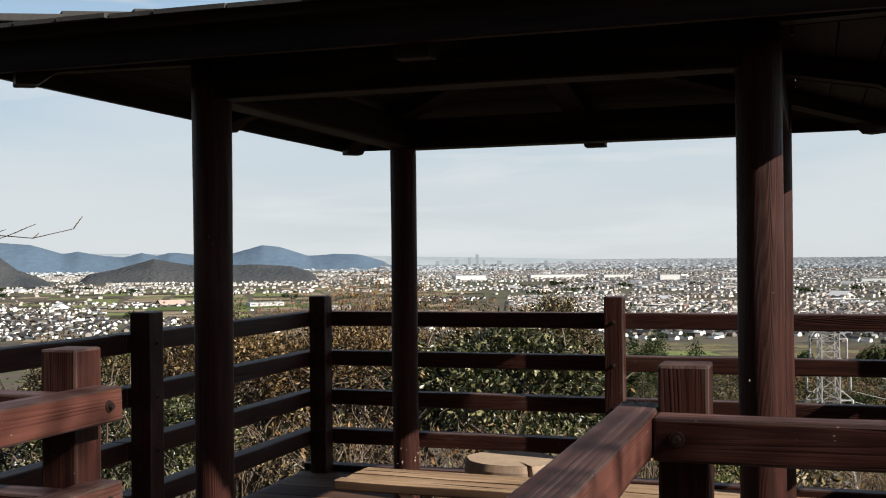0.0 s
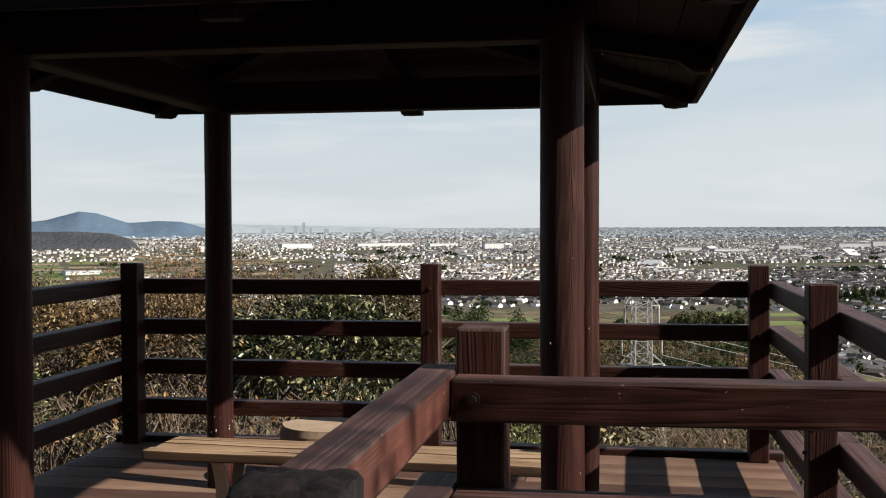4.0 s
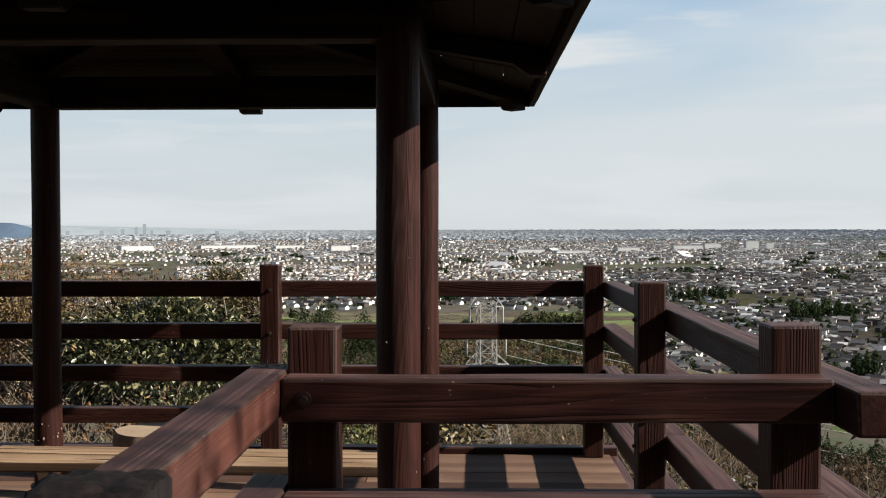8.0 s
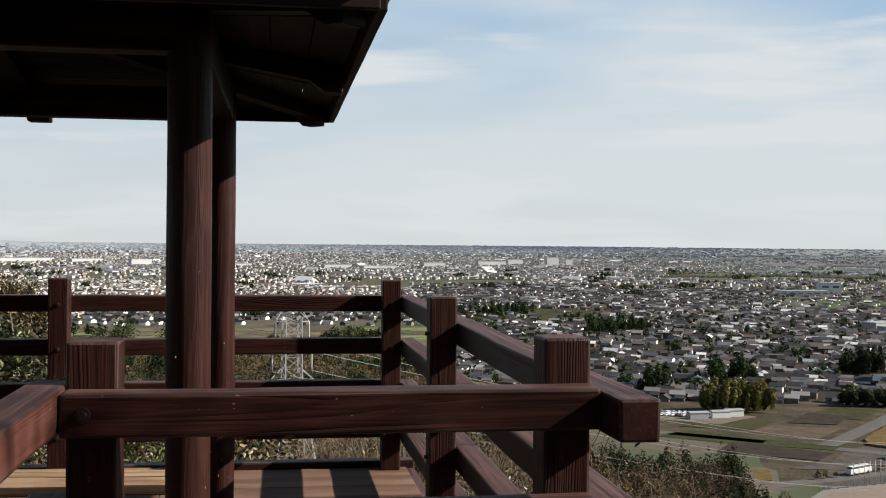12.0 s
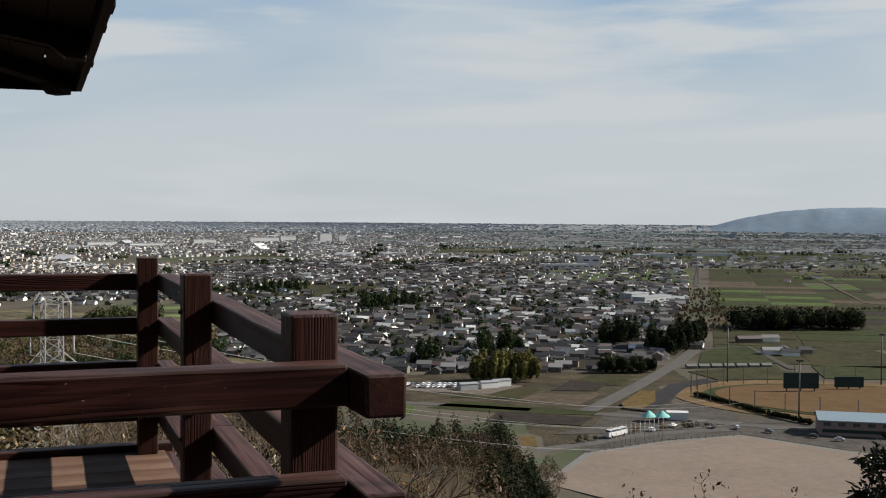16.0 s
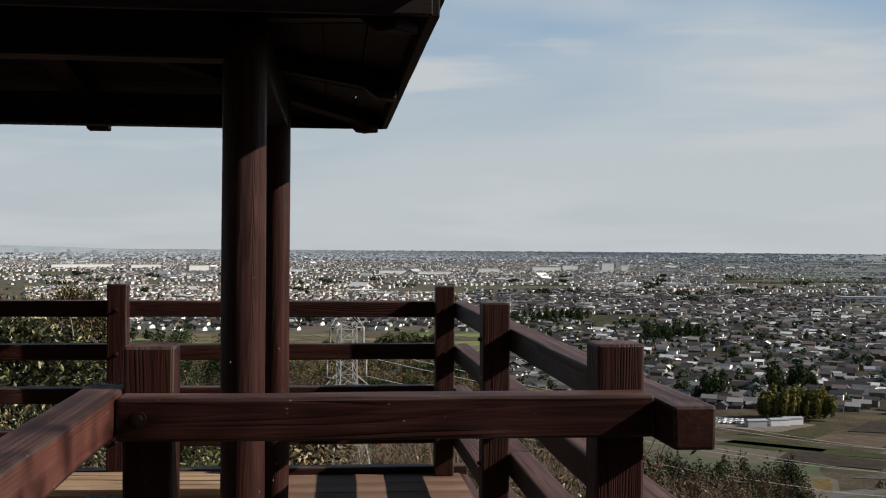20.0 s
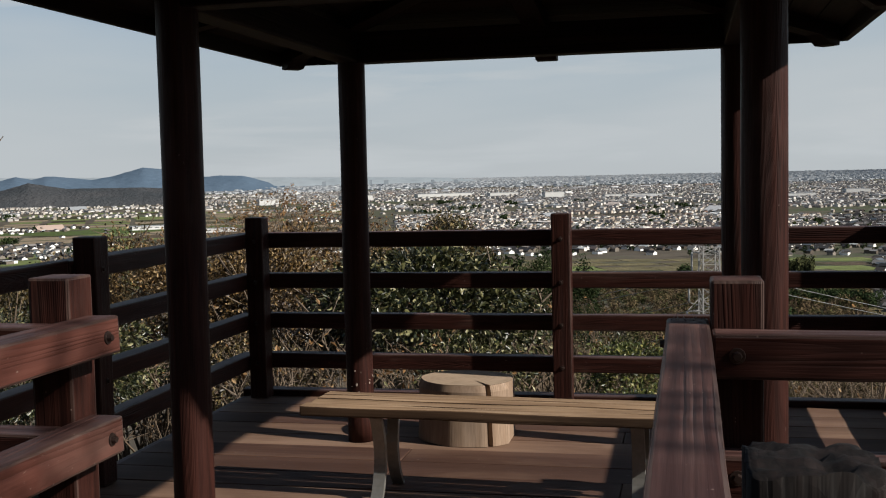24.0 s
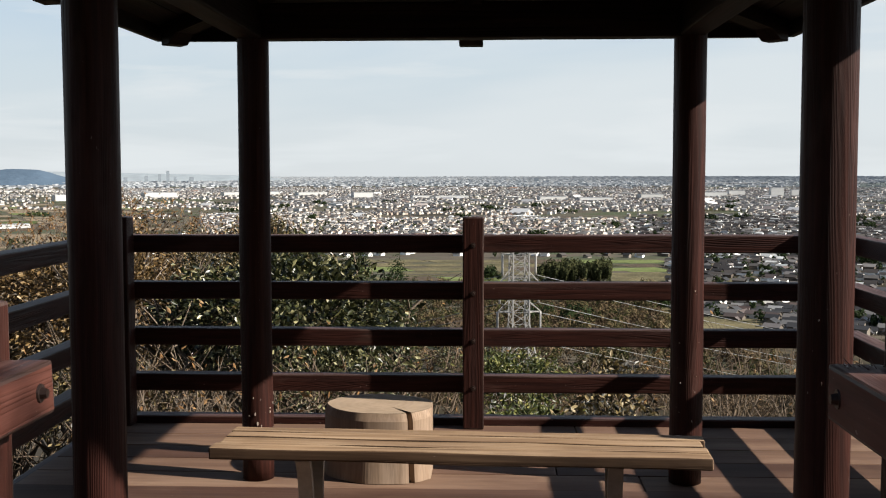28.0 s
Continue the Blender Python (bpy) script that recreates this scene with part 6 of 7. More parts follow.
clubhouse.matrix_basis = place(366, 398, 0.2, -32)
part("wall", box_bm(58, 17, 7), PINK, clubhouse, "", pose(0, 0, 3.5))
part("roof", gable_roof(58, 17, 2.4, 7, 1.2, 0.4), SLATE_BLUE, clubhouse)
part("dark_band", box_bm(56, 0.3, 1.5), BOARD, clubhouse, "dark band of shutters", pose(0, -8.55, 2.2))
for k in range(9):
    part("window", box_bm(3.2, 0.2, 1.6), HGLASS, clubhouse, "", pose(-26 + k * 6.4, -8.6, 5.2))
for dx in (0, 7):
    tent = thing("market_tent", "turquoise peaked canvas tent", "tent", group="market tents")
    tent.matrix_basis = place(280 + dx * 0.85, 461 - dx * 0.35, 0.2, -30)
    bm = bmesh.new()
    bmesh.ops.create_cone(bm, cap_ends=False, segments=16, radius1=3.9, radius2=0.12, depth=3.0)
    for v in bm.verts:
        v.co.z += 0.6 * math.sin((v.co.z + 1.6) / 3.2 * math.pi) * -1
    part("canopy", bm, TENT, tent, "", pose(0, 0, 4.0))
    for a in range(4):
        part("post", box_bm(0.2, 0.2, 3.0), POLE, tent, "", pose(2.5 * math.cos(a * 1.57 + .78), 2.5 * math.sin(a * 1.57 + .78), 1.5))
shed = thing("white_shed", "white flat-roofed storage shed", "shed")
shed.matrix_basis = place(296, 461, 0.2, -25)
part("wall", box_bm(10, 6, 3.4), WHITE, shed, "", pose(0, 0, 1.7))
part("roof", box_bm(10.5, 6.5, 0.4), WHITE, shed, "", pose(0, 0, 3.62))
TYRE = mottled("black_rubber", (0.02, 0.02, 0.02), (0.03, 0.03, 0.03), 3.0, 0.9, 0.0, 0.01)


def vehicle(name, x, y, rot, l, w, h, mat, label, cat):
    th = thing(name, label, cat)
    th.matrix_basis = place(x, y, 0.5, rot)
    part("body", box_bm(l, w, h * 0.62, 0.25), mat, th, "", pose(0, 0, h * 0.45))
    part("cabin", box_bm(l * (0.9 if l > 6 else 0.55), w * 0.92, h * 0.4, 0.2), HGLASS, th, "", pose(0, 0, h * 0.82))
    part("roof", box_bm(l * (0.9 if l > 6 else 0.5), w * 0.9, h * 0.08, 0.02), mat, th, "", pose(0, 0, h * 1.03))
    for sx in (-0.33, 0.33):
        for sy in (-1, 1):
            part("wheel", cyl_bm(h * 0.2, 0.25, 10, 1), TYRE, th, "", pose(sx * l, sy * w * 0.46, h * 0.16, 0, 0, 90))
    return th


vehicle("bus", 246, 432, 25, 14, 2.6, 3.4, WHITE, "white bus parked by the yard road", "bus")
CAR_PAINTS = [mottled("car_paint_" + nm, c, c, 1.0, 0.3, 0.0, 0.01, 0.2) for nm, c in (("white", (0.8, 0.8, 0.8)), ("silver", (0.5, 0.5, 0.52)), ("black", (0.03, 0.03, 0.03)), ("grey", (0.12, 0.12, 0.13)))]
for k in range(26):
    u, v = k % 13, k // 13
    vehicle("car", 204 + u * 2.9 + v * 3, 603 - u * 1.0 - v * 9, 30, 4.4, 1.8, 1.6, CAR_PAINTS[(k * 7 + v) % 4 if k % 3 else 0], "parked car in a pale gravel yard", "car")
for x, y, r_ in ((232, 579, 4), (246, 582, 4), (255.5, 586, 4)):
    b_ = thing("warehouse", "long low white warehouse beside parking yard", "warehouse", group="yard warehouses")
    b_.matrix_basis = place(x, y, 0.2, r_)
    part("wall", box_bm(11, 5, 3.6), WHITE if x > 240 else GREYBLK, b_, "", pose(0, 0, 1.8))
    part("roof", gable_roof(11, 5, 0.6, 3.6, 0.3), GREYBLK, b_)
for x, y, w, r_ in ((505, 667, 14, -20), (519, 672, 11, 60), (530, 662, 9, -20), (512, 655, 12, -25), (536, 738, 20, -10), (557, 740, 14, -10), (470, 712, 9, -30), (478, 722, 8, 40)):
    fh = thing("farmhouse", "low farm building with grey tiled roof among fields", "house", group="farm buildings")
    fh.matrix_basis = place(x, y, 0.2, r_)
    part("wall", gable_walls(w, 7.5, 3.4, 1.8), HWALL, fh)
    part("roof", gable_roof(w, 7.5, 1.8, 3.4, 0.6), HROOF, fh)
for k in range(7):
    gh = thing("greenhouse", "long pale plastic greenhouse among fields", "greenhouse", group="greenhouses")
    gh.matrix_basis = place(407 + k * 8.5, 621 - k * 1.8, 0.3, -15)
    part("cover", gable_roof(7, 5, 1.3, 1.3, 0.05, 0.1), CONCRETE, gh)
    part("wall", box_bm(6.8, 4.8, 1.3), CONCRETE, gh, "", pose(0, 0, 0.65))
# fence poles of the ball field and poles along the roads
fence = thing("ball_field_fence", "tall net fence posts round the ball field", "fence")
for k, (x, y) in enumerate(ellipse(424, 470, 97, 64, -40, 34)):
    p = far(x, y, 0.3)
    part("post", box_bm(0.35, 0.35, 11), POLE, fence, "", pose(p[0], p[1], p[2] + 5.5))
for k in range(12):
    x, y = 232 + k * 3.1, 411 + k * 1.3
    fp = thing("flagpole", "bare pale flagpole beside the yard", "flagpole", group="flagpoles")
    fp.matrix_basis = place(x, y, 0.2)
    part("pole", cyl_bm(0.12, 9, 6, 1), PYLON, fp, "", pose(0, 0, 4.5, 0, -90, 0))
    part("finial", box_bm(0.35, 0.35, 0.35, 0.1), PYLON, fp, "", pose(0, 0, 9.1))


def tuft_line(name, pts, size, mat, label, n):
    sites_ = []
    r_ = np.random.RandomState(n)
    for a, b in zip(pts, pts[1:]):
        sites_.append(strip(a[0], a[1], b[0], b[1], 1.5, n, r_))
    tagged(new(name, wood_mesh(name, np.concatenate(sites_), size, mat, 30, "round")), label, "hedge", kind="stuff")


# parked cars and bollards round the sand lot
for k, (x, y) in enumerate(((283, 444), (292, 441), (300, 436), (309, 430), (268, 438), (318, 418), (330, 402), (336, 392))):
    vehicle("car", x, y, 20 + 17 * k, 4.3, 1.8, 1.5, CAR_PAINTS[(k * 3) % 4], "small car parked beside the sand lot", "car")
for k in range(22):
    f = k / 21
    x, y = (214 + 48 * f * 2, 404 + 12 * f * 2) if f < 0.5 else (262 + 40 * (2 * f - 1), 416 + 1 * (2 * f - 1))
    bo = thing("bollard", "short pale concrete bollard beside the sand lot", "bollard", group="lot bollards")
    bo.matrix_basis = place(x, y, 0.4)
    part("shaft", box_bm(0.4, 0.4, 1.1, 0.05), CONCRETE, bo, "", pose(0, 0, 0.55))
    part("cap", box_bm(0.5, 0.5, 0.16, 0.04), CONCRETE, bo, "", pose(0, 0, 1.18))
tuft_line("road_hedge", ((344, 520), (346, 490), (346, 452), (350, 428)), 2.2, DARK_CONIFER, "clipped dark hedge along the ball field", 120)
tuft_line("yard_hedge", ((222, 424), (262, 438), (300, 440)), 3.0, BROADLEAF, "low shrubs along the yard", 12)

# ---- pylon and power lines ----
PYX, PYY = 2.65, 104.0
PY_TOP = -6.4
PY_BASE = float(EYE_Z - PLAIN + hill_z(PYX, PYY)) - 0.5


def strut_bm(segs, t):
    """Thin square struts between pairs of points, in one mesh."""
    bm = bmesh.new()
    for a, b in segs:
        a, b = Vector(a), Vector(b)
        bmesh.ops.create_cube(bm, size=1.0, matrix=along(a, b) @ Matrix.Diagonal(((b - a).length, t, t, 1)))
    return bm


pylon = thing("pylon", "pale steel lattice power pylon on the wooded slope", "pylon", (PYX, PYY, PY_BASE))
pylon.matrix_basis = pose(PYX, PYY, PY_BASE, 0, 0, 14)
PH = PY_TOP - PY_BASE


def half_w(z):
    f = z / PH
    return 2.35 - 1.5 * min(f / 0.55, 1) - 0.12 * max(f - 0.55, 0)


cor = ((1, 1), (-1, 1), (-1, -1), (1, -1))
levels = [PH * f for f in (0, 0.14, 0.27, 0.38, 0.47, 0.55, 0.62, 0.69, 0.76, 0.83, 0.9, 0.96, 1.0)]
for sx, sy in cor:
    bm = bmesh.new()
    prev = None
    for z in levels:
        w, t = half_w(z), 0.075 - 0.025 * z / PH
        ring = [bm.verts.new((sx * w + dx * t, sy * w + dy * t, z)) for dx, dy in cor]
        if prev:
            for k in range(4):
                bm.faces.new((prev[k], prev[(k + 1) % 4], ring[(k + 1) % 4], ring[k]))
        else:
            bm.faces.new(ring[::-1])
        prev = ring
    bm.faces.new(prev)
    part("leg", bm, PYLON, pylon)
for a, b in zip(levels, levels[1:]):
    segs = []
    for k in range(4):
        p, q = cor[k], cor[(k + 1) % 4]
        wa, wb = half_w(a), half_w(b)
        segs += [((p[0] * wa, p[1] * wa, a), (q[0] * wb, q[1] * wb, b)), ((q[0] * wa, q[1] * wa, a), (p[0] * wb, p[1] * wb, b)), ((p[0] * wb, p[1] * wb, b), (q[0] * wb, q[1] * wb, b))]
    part("lattice_panel", strut_bm(segs, 0.04), PYLON, pylon, kind="stuff")
ARMS = []
for f, reach in ((0.97, 1.7), (0.8, 2.0), (0.62, 2.2)):
    for s in (-1, 1):
        z = PH * f
        w = half_w(z)
        tip = (s * reach, 0, z)
        segs = [((s * w, w, z), tip), ((s * w, -w, z), tip), ((s * w, w, z + 1.1), tip), ((s * w, -w, z + 1.1), tip), ((s * w, w, z), (s * (w + reach) / 2, -w / 2, z)), ((s * w, -w, z), (s * (w + reach) / 2, w / 2, z))]
        arm = part("cross_arm", strut_bm(segs, 0.06), PYLON, pylon, kind="stuff")
        part("insulator", cyl_bm(0.11, 2.1, 8, 6), PYLON, arm, "pale insulator string", pose(s * reach, 0, z - 1.05, 0, -90, 0))
        ARMS.append(pylon.matrix_basis @ Vector((s * reach, 0, z - 2.1)))


def power_line(a, b, sag, r=0.035):
    cu = bpy.data.curves.new("power_line", "CURVE")
    cu.dimensions, cu.bevel_depth, cu.bevel_resolution = "3D", r, 1
    sp = cu.splines.new("POLY")
    n = 24
    sp.points.add(n)
    for k in range(n + 1):
        f = k / n
        p = Vector(a).lerp(Vector(b), f)
        sp.points[k].co = (p.x, p.y, p.z - sag * 4 * f * (1 - f), 1)
    cu.materials.append(WIRE)
    tagged(new("power_line", cu), "thin sagging grey power line", "cable", group="power lines")


for k, p in enumerate(ARMS):
    side = -1 if k % 2 == 0 else 1
    lv = k // 2
    power_line(p, (212 + side * 4, 300 - side * 4, -58 - lv * 6.5), 4.5)
    power_line(p, (-122 + side * 3, 178 + side * 3, -34 - lv * 6.0), 3.0)


# ---- shrubs and trees on the hill ----
def leaf_mesh(name, centers, dirs, size, mat, rs_, aspect=0.42, droop=0.35):
    if mat == LEAF_GLOSS:
        aspect, droop = 0.3, 0.6
    n = len(centers)
    s = size * rs_.uniform(0.6, 1.35, n)[:, None]
    d = dirs + rs_.normal(scale=0.55, size=(n, 3))
    d[:, 2] -= droop
    d /= np.maximum(np.linalg.norm(d, axis=1), 1e-3)[:, None]
    r = rs_.normal(size=(n, 3))
    w = np.cross(d, r)
    w /= np.maximum(np.linalg.norm(w, axis=1), 1e-3)[:, None]
    nn = np.cross(w, d)
    base, tip = centers, centers + d * s
    a = centers + d * s * 0.45 + w * s * aspect * 0.5 + nn * s * 0.06
    b = centers + d * s * 0.45 - w * s * aspect * 0.5 + nn * s * 0.06
    a2 = centers + d * s * 0.78 + w * s * aspect * 0.33 + nn * s * 0.03
    b2 = centers + d * s * 0.78 - w * s * aspect * 0.33 + nn * s * 0.03
    V = np.stack([base, a, a2, tip, b2, b], 1).reshape(-1, 3)
    i = np.arange(n)[:, None] * 6
    F = np.concatenate([i + np.array([[0, 1, 2, 3]]), i + np.array([[0, 3, 4, 5]])]).tolist()
    return mesh_np(name, V.tolist(), F, [mat])


def branch_mesh(name, paths, mat, sides=4):
    V, F = [], []
    for pts, r0, r1 in paths:
        n = len(pts)
        start = len(V)
        for i, p in enumerate(pts):
            r = r0 + (r1 - r0) * i / (n - 1)
            d = (pts[min(i + 1, n - 1)] - pts[max(i - 1, 0)]).normalized()
            u = d.orthogonal().normalized()
            v = d.cross(u)
            for k in range(sides):
                a = 2 * math.pi * k / sides
                V.append(tuple(p + (u * math.cos(a) + v * math.sin(a)) * r))
        for i in range(n - 1):
            for k in range(sides):
                k2 = (k + 1) % sides
                F.append((start + i * sides + k, start + i * sides + k2, start + (i + 1) * sides + k2, start + (i + 1) * sides + k))
    return mesh_np(name, V, F, [mat], smooth=True)


def limb(a, b, rng_, bend=0.12, n=6):
    a, b = Vector(a), Vector(b)
    ln = (b - a).length
    off = Vector((rng_.uniform(-1, 1), rng_.uniform(-1, 1), rng_.uniform(-0.2, 0.8))) * ln * bend
    pts = []
    for i in range(n):
        f = i / (n - 1)
        j = Vector((rng_.uniform(-1, 1), rng_.uniform(-1, 1), rng_.uniform(-1, 1))) * ln * 0.02 * (0 < i < n - 1)
        pts.append(a.lerp(b, f) + off * math.sin(f * math.pi) + j)
    return pts


def ground_at(x, y):
    return float(EYE_Z - PLAIN + hill_z(x, y))


def shrub(name, x, y, top, rx, ry, n_leaf, size, mat, label, seed, stems=14, twigs=60, bark=BARK, category="shrub", crown=0.75, r0=0.025):
    rng_, rs_ = random.Random(seed), np.random.RandomState(seed)
    g = ground_at(x, y) - 0.1
    hgt = top - g
    th = thing(name, label, category, (x, y, g))
    paths, ends = [], []
    cz = hgt * (1 - crown / 2)
    for k in range(stems):
        a, q = rng_.uniform(0, 6.283), rng_.random() ** 0.5
        e = Vector((rx * q * math.cos(a), ry * q * math.sin(a), cz + hgt * crown / 2 * rng_.uniform(-0.3, 0.85) * (1 - q * q * 0.6)))
        root = Vector((e.x * 0.25 + rng_.uniform(-0.1, 0.1), e.y * 0.25 + rng_.uniform(-0.1, 0.1), 0))
        pts = limb(root, e, rng_)
        paths.append((pts, r0 * rng_.uniform(0.6, 1.1), r0 * 0.3))
        for j in range(max(1, twigs // stems)):
            s = pts[rng_.randint(2, 5)]
            a2 = rng_.uniform(0, 6.283)
            t_ = s + Vector((math.cos(a2) * rng_.uniform(0.15, 0.5), math.sin(a2) * rng_.uniform(0.15, 0.5), rng_.uniform(0.0, 0.55))) * min(rx, hgt) * 0.75
            paths.append((limb(s, t_, rng_, 0.1, 4), r0 * 0.35, r0 * 0.12))
            ends += [tuple(t_), tuple(s.lerp(t_, 0.6))]
    part("branch_mass", branch_mesh("branch_mass", paths, bark), None, th, kind="stuff")
    if n_leaf:
        # leaves crowd in tufts near the crown's skin
        tuft = max(8, n_leaf // 22)
        u = rs_.normal(size=(tuft, 3))
        u /= np.linalg.norm(u, axis=1)[:, None]
        u[:, 2] = np.where(u[:, 2] < -0.5, -u[:, 2], u[:, 2])
        lump = 0.82 + 0.22 * np.sin(u[:, 0] * 5 + seed) * np.cos(u[:, 1] * 4 + u[:, 2] * 3)
        rad = rs_.uniform(0.45, 1.0, tuft) ** 0.45 * lump
        tc = u * rad[:, None] * np.array([rx, ry, hgt * crown / 2]) + np.array([0, 0, cz])
        if mat == LEAF_DRY:
            # withered leaves hang from the twigs' ends
            tc = np.array(ends)
            u = rs_.normal(size=(len(tc), 3)) * 0.5
            pick = rs_.randint(0, len(tc), n_leaf)
            c = tc[pick] + rs_.normal(scale=size * 0.25, size=(n_leaf, 3))
        else:
            pick = rs_.randint(0, tuft, n_leaf)
            c = tc[pick] + rs_.normal(scale=size * (0.5 if mat == LEAF_GLOSS else 1.35), size=(n_leaf, 3))
        part("foliage", leaf_mesh("foliage", c, u[pick] * 0.8, size, mat, rs_), None, th, "", kind="stuff")
    return th


EVER = "dense glossy evergreen shrub on the slope"
OLV = "olive and brown leafy shrub on the slope"
BRN = "leafy shrub turning brown and ochre on the slope"
# the thicket behind the railing
TH = ((-1.7, 3.9, 0.66, 1.3, 1.1, 8000, 0.088, LEAF_GREEN, EVER), (-3.5, 4.4, 0.74, 1.25, 1.1, 9500, 0.064, LEAF_BROWN, BRN), (-5.0, 4.7, 0.78, 1.35, 1.2, 9500, 0.064, LEAF_BROWN, BRN), (-6.7, 4.5, 0.6, 1.4, 1.2, 8500, 0.064, LEAF_OLIVE, OLV),
      (-2.5, 6.6, 0.72, 1.3, 1.2, 7500, 0.066, LEAF_OLIVE, OLV), (-4.4, 7.0, 0.78, 1.5, 1.2, 8000, 0.066, LEAF_BROWN, BRN), (-6.6, 7.2, 0.72, 1.6, 1.3, 8000, 0.066, LEAF_OLIVE, OLV), (-1.15, 3.0, -0.1, 0.75, 0.7, 1700, 0.06, LEAF_GREEN, EVER),
      (-2.9, 2.6, -0.02, 0.9, 0.7, 1300, 0.056, LEAF_OLIVE, OLV), (-4.5, 1.9, 0.3, 1.1, 1.0, 7500, 0.056, LEAF_GREEN, EVER), (-5.0, -0.3, 0.2, 1.1, 1.1, 7500, 0.054, LEAF_OLIVE, OLV), (-4.3, -2.5, -0.1, 0.95, 1.1, 5500, 0.054, LEAF_GREEN, EVER), (-7.0, 1.2, 0.4, 1.3, 1.3, 7500, 0.06, LEAF_BROWN, BRN))
for i, (x, y, top, rx, ry, nl, sz, mt, lab) in enumerate(TH):
    shrub("shrub", x, y, top, rx, ry, int(nl * 1.75), sz * 0.74, mt, lab, 300 + i, 18, 110, BARK_PALE if i < 2 else BARK, r0=0.03)
# undergrowth of bare stems at the foot of the thicket
for i, (x, y, top, rx) in enumerate(((-2.2, 2.2, -0.15, 1.0), (-0.9, 2.4, -0.3, 0.9), (-3.6, 2.2, -0.1, 1.0), (-0.6, 5.6, 0.0, 0.8), (0.9, 6.5, -0.75, 1.2), (2.6, 6.0, -0.55, 1.3), (3.7, 5.2, -0.45, 1.1), (3.4, 2.0, -0.5, 0.9), (4.4, 3.4, -0.85, 0.8), (3.3, -0.8, -0.55, 0.7))):
    shrub("bare_shrub", x, y, top, rx, rx, 60, 0.06, LEAF_DRY, "leafless grey-brown twiggy shrub with few dry leaves", 340 + i, 22, 160, r0=0.016)
for i, (x, y, top, rx) in enumerate(((-2.2, 1.8, 0.05, 0.8), (-1.2, 2.1, 0.0, 0.8), (-2.7, 2.9, 0.28, 0.9), (-1.7, 3.1, 0.2, 0.8), (-4.0, 2.6, 0.2, 0.9))):
    shrub("bare_shrub", x, y, top, rx, rx * 0.8, 90, 0.055, LEAF_DRY, "leafless pale twiggy shrub before the thicket", 350 + i, 13, 80, BARK_PALE, r0=0.010)
for i, (x, y, top, rx) in enumerate(((2.1, 4.2, -0.12, 0.7), (2.9, 4.6, 0.05, 0.8), (3.6, 4.0, 0.0, 0.7), (1.5, 4.8, -0.4, 0.6), (3.0, 3.0, -0.2, 0.6))):
    shrub("bare_shrub", x, y, top, rx, rx * 0.8, 30, 0.05, LEAF_DRY, "leafless pale twiggy shrub on the slope", 370 + i, 15, 90, BARK_PALE, r0=0.009)
# low leafy plants along the outer edge of the deck
for i, (x, y, top, rx, nl, mt) in enumerate(((-1.2, 1.2, -0.3, 0.6, 400, LEAF_GREEN), (-0.3, 1.3, -0.34, 0.5, 400, LEAF_GREEN), (1.75, 1.2, -0.34, 0.4, 180, LEAF_GREEN), (2.6, 1.0, -0.25, 0.5, 300, LEAF_OLIVE), (-0.3, 8.5, -0.7, 0.45, 800, LEAF_GREEN))):
    shrub("low_shrub", x, y, top, rx, rx * 0.8, int(nl * 1.8), 0.04, mt, "low narrow-leaved green shrub below the deck", 360 + i, 10, 40, r0=0.01)
shrub("glossy_bush", 7.55, 0.5, -0.2, 0.33, 0.33, 2600, 0.075, LEAF_GLOSS, "small glossy dark evergreen bush", 380, 10, 40, r0=0.02)
shrub("glossy_bush", 8.3, 0.3, -0.55, 0.42, 0.42, 2600, 0.075, LEAF_GLOSS, "small glossy dark evergreen bush", 381, 10, 40, r0=0.02)
for i, (x, y, top) in enumerate(((4.3, 0.6, -0.5), (5.05, 0.2, -0.46), (3.75, 1.5, -0.16), (5.9, 0.5, -0.43), (6.5, 0.4, -0.62), (5.5, 0.1, -0.58))):
    shrub("sapling", x, y, top, 0.2, 0.2, 46, 0.05, LEAF_RED, "thin bare sapling with dark reddish withered leaves", 390 + i, 5, 26, r0=0.008, category="sapling")
# taller trees down the slope
shrub("broadleaf_tree", -11.3, 48, -0.75, 3.0, 2.8, 15000, 0.17, LEAF_OLIVE, "domed evergreen tree rising from the slope", 400, 16, 90, category="tree", crown=0.5, r0=0.12)
shrub("broadleaf_tree", -15.0, 50, -1.5, 2.4, 2.4, 9000, 0.17, LEAF_OLIVE, "domed evergreen tree rising from the slope", 401, 14, 80, category="tree", crown=0.5, r0=0.12)
shrub("conifer_tree", -11.8, 86, -4.9, 2.6, 2.4, 9000, 0.2, CONIFER, "dark conifer rising from the slope", 405, 14, 80, category="tree", crown=0.8, r0=0.12)
shrub("conifer_tree", -8.6, 92, -6.3, 1.8, 1.8, 6000, 0.2, CONIFER, "dark conifer rising from the slope", 406, 14, 80, category="tree", crown=0.8, r0=0.1)
DRYT = "slender tree with fine twigs and orange-brown withered leaves"
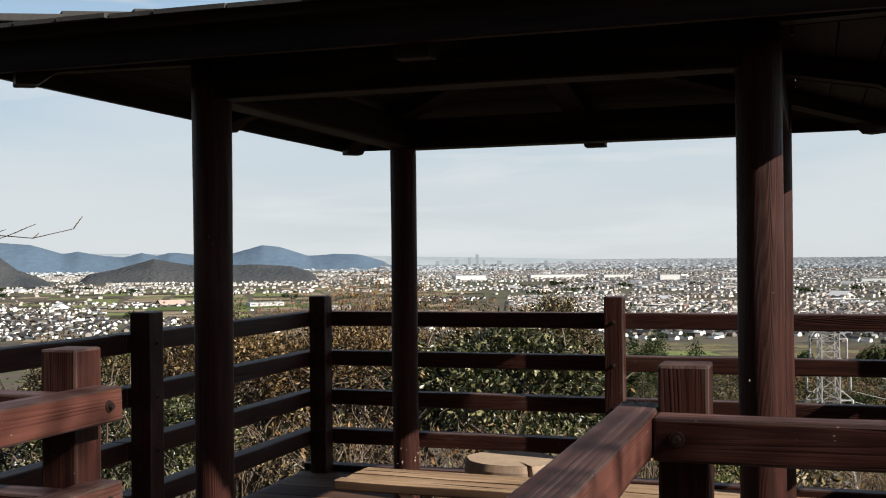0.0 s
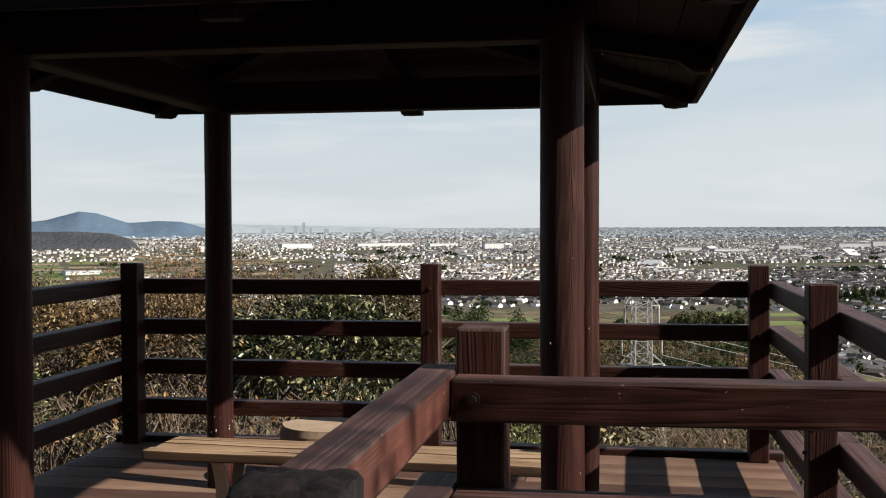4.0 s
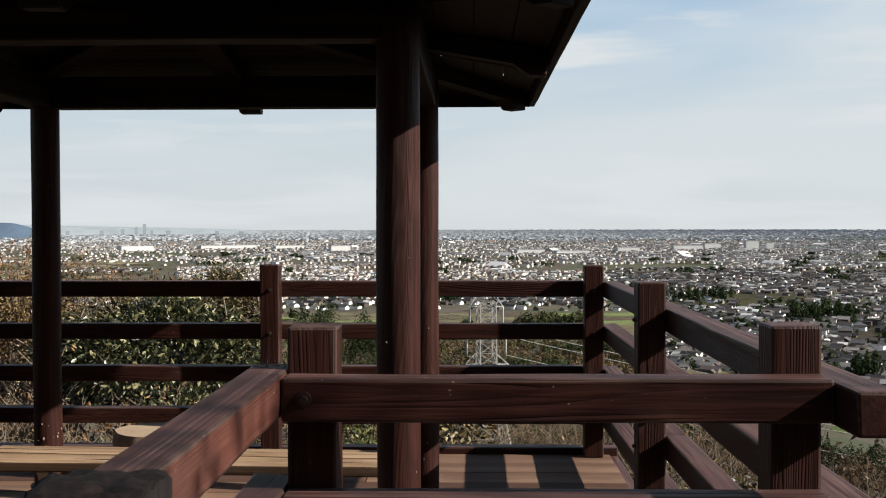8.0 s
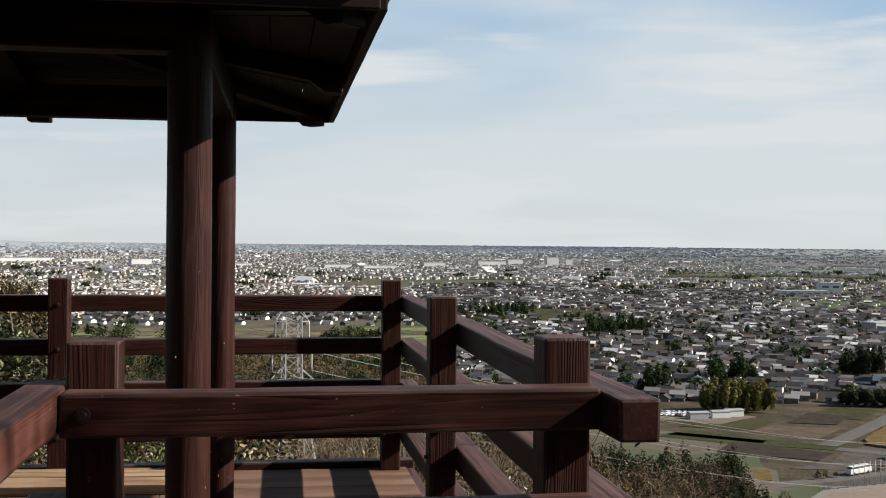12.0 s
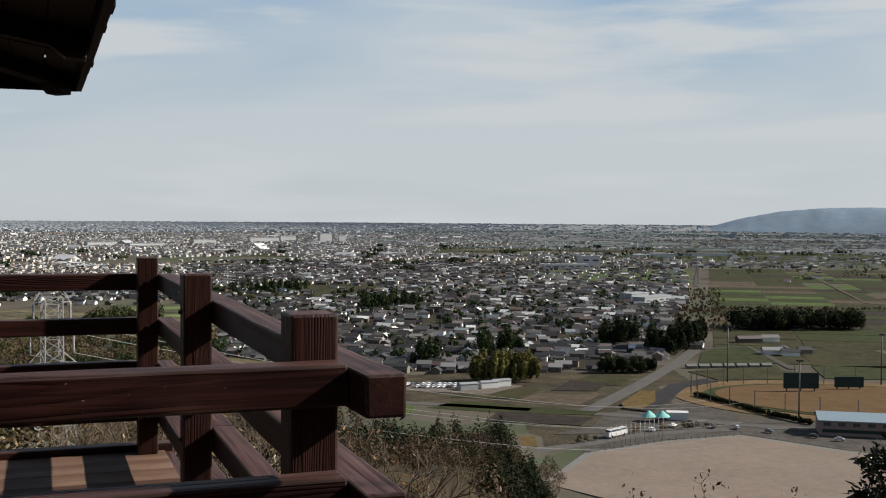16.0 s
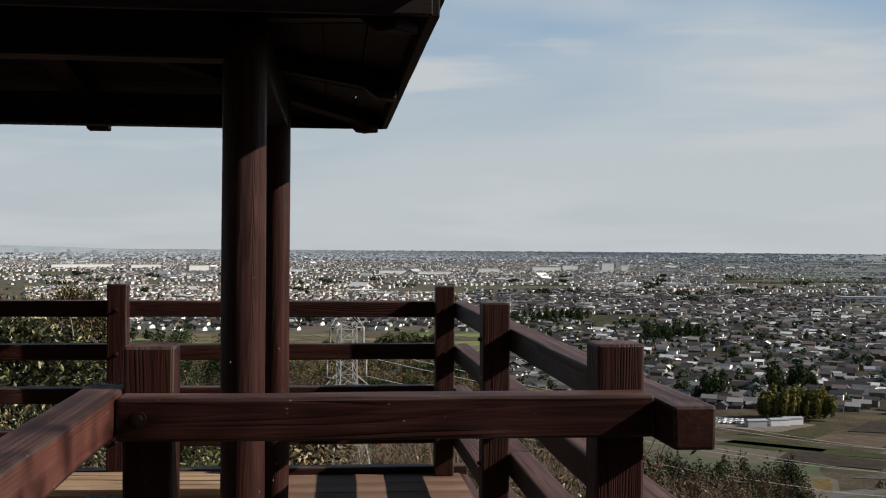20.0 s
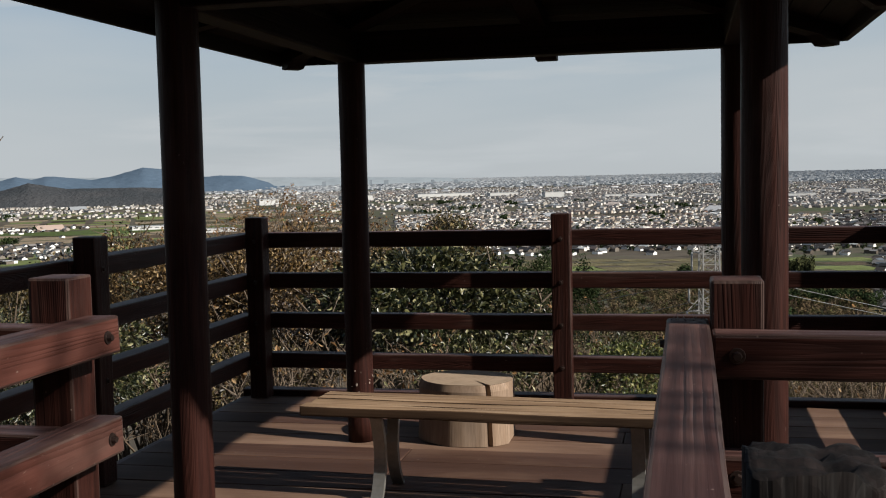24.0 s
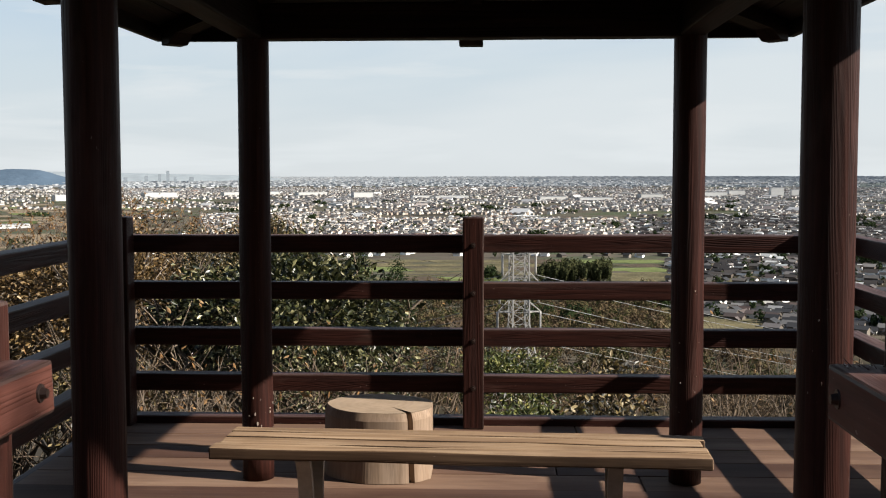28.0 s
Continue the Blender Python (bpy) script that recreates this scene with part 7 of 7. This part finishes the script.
for i, (x, y, top, rx, crown_) in enumerate(((-5.1, 9.0, 1.28, 0.62, 0.34), (-4.5, 9.5, 0.98, 0.8, 0.3), (-5.7, 9.6, 0.95, 0.8, 0.3), (-6.6, 9.2, 0.8, 0.8, 0.3), (-3.7, 10.2, 0.72, 0.7, 0.3))):
    shrub("bare_tree", x, y, top, rx, rx * 0.8, 2600, 0.042, LEAF_DRY, DRYT, 402 + i, 34, 640, BARK_PALE, category="tree", crown=crown_, r0=0.011)
# a bare branch reaching in from a tree beside the deck
br = thing("bare_branch_tree", "leafless tree with thin budding branches", "tree", (-5.2, -1.2, ground_at(-5.2, -1.2) - 0.1))
rb = random.Random(77)
o = Vector((-5.2, -1.2, ground_at(-5.2, -1.2) - 0.1))
paths = [(limb((0, 0, 0), Vector((-5.35, -1.3, 2.2)) - o, rb, 0.03, 8), 0.06, 0.02)]
for tx, ty, tz in ((-2.93, -0.95, 1.52), (-3.3, -1.0, 1.5)):
    pts = limb(Vector((-5.3, -1.25, 1.15)) - o, Vector((tx, ty, tz)) - o, rb, 0.05, 9)
    paths.append((pts, 0.01, 0.0025))
    for k in range(3, 9):
        e = pts[k] + Vector((rb.uniform(0.0, 0.15), rb.uniform(-0.05, 0.05), rb.uniform(-0.03, 0.09)))
        paths.append((limb(pts[k], e, rb, 0.1, 3), 0.004, 0.002))
part("branch_mass", branch_mesh("branch_mass", paths, BARK), None, br, kind="stuff")
# leafy bushes just below the deck's outer rail
for i, (x, y, top, rx, nl, sz, mt, lab) in enumerate(((0.24, 3.3, -0.14, 0.5, 3400, 0.04, LEAF_FRESH, "fresh green leafy bush below the deck"), (0.3, 1.7, -0.3, 0.42, 1700, 0.04, LEAF_FRESH, "fresh green leafy bush below the deck"),
                                                      (1.02, 3.4, -0.22, 0.24, 500, 0.06, LEAF_OLIVE, "narrow-leaved olive bush below the deck"), (0.95, 1.6, -0.26, 0.4, 900, 0.058, LEAF_OLIVE, "narrow-leaved olive bush below the deck"))):
    shrub("leafy_bush", x, y, top, rx, rx * 0.9, nl, sz, mt, lab, 430 + i, 10, 50, r0=0.01)
# a half-bare tree out of view, added to dapple the entrance rails with its shade
shrub("path_tree", 6.9, -6.4, 6.3, 1.5, 1.4, 1050, 0.09, LEAF_BROWN, "unseen half-bare young tree added to dapple the rails", 420, 26, 210, category="tree", crown=0.5, r0=0.028)
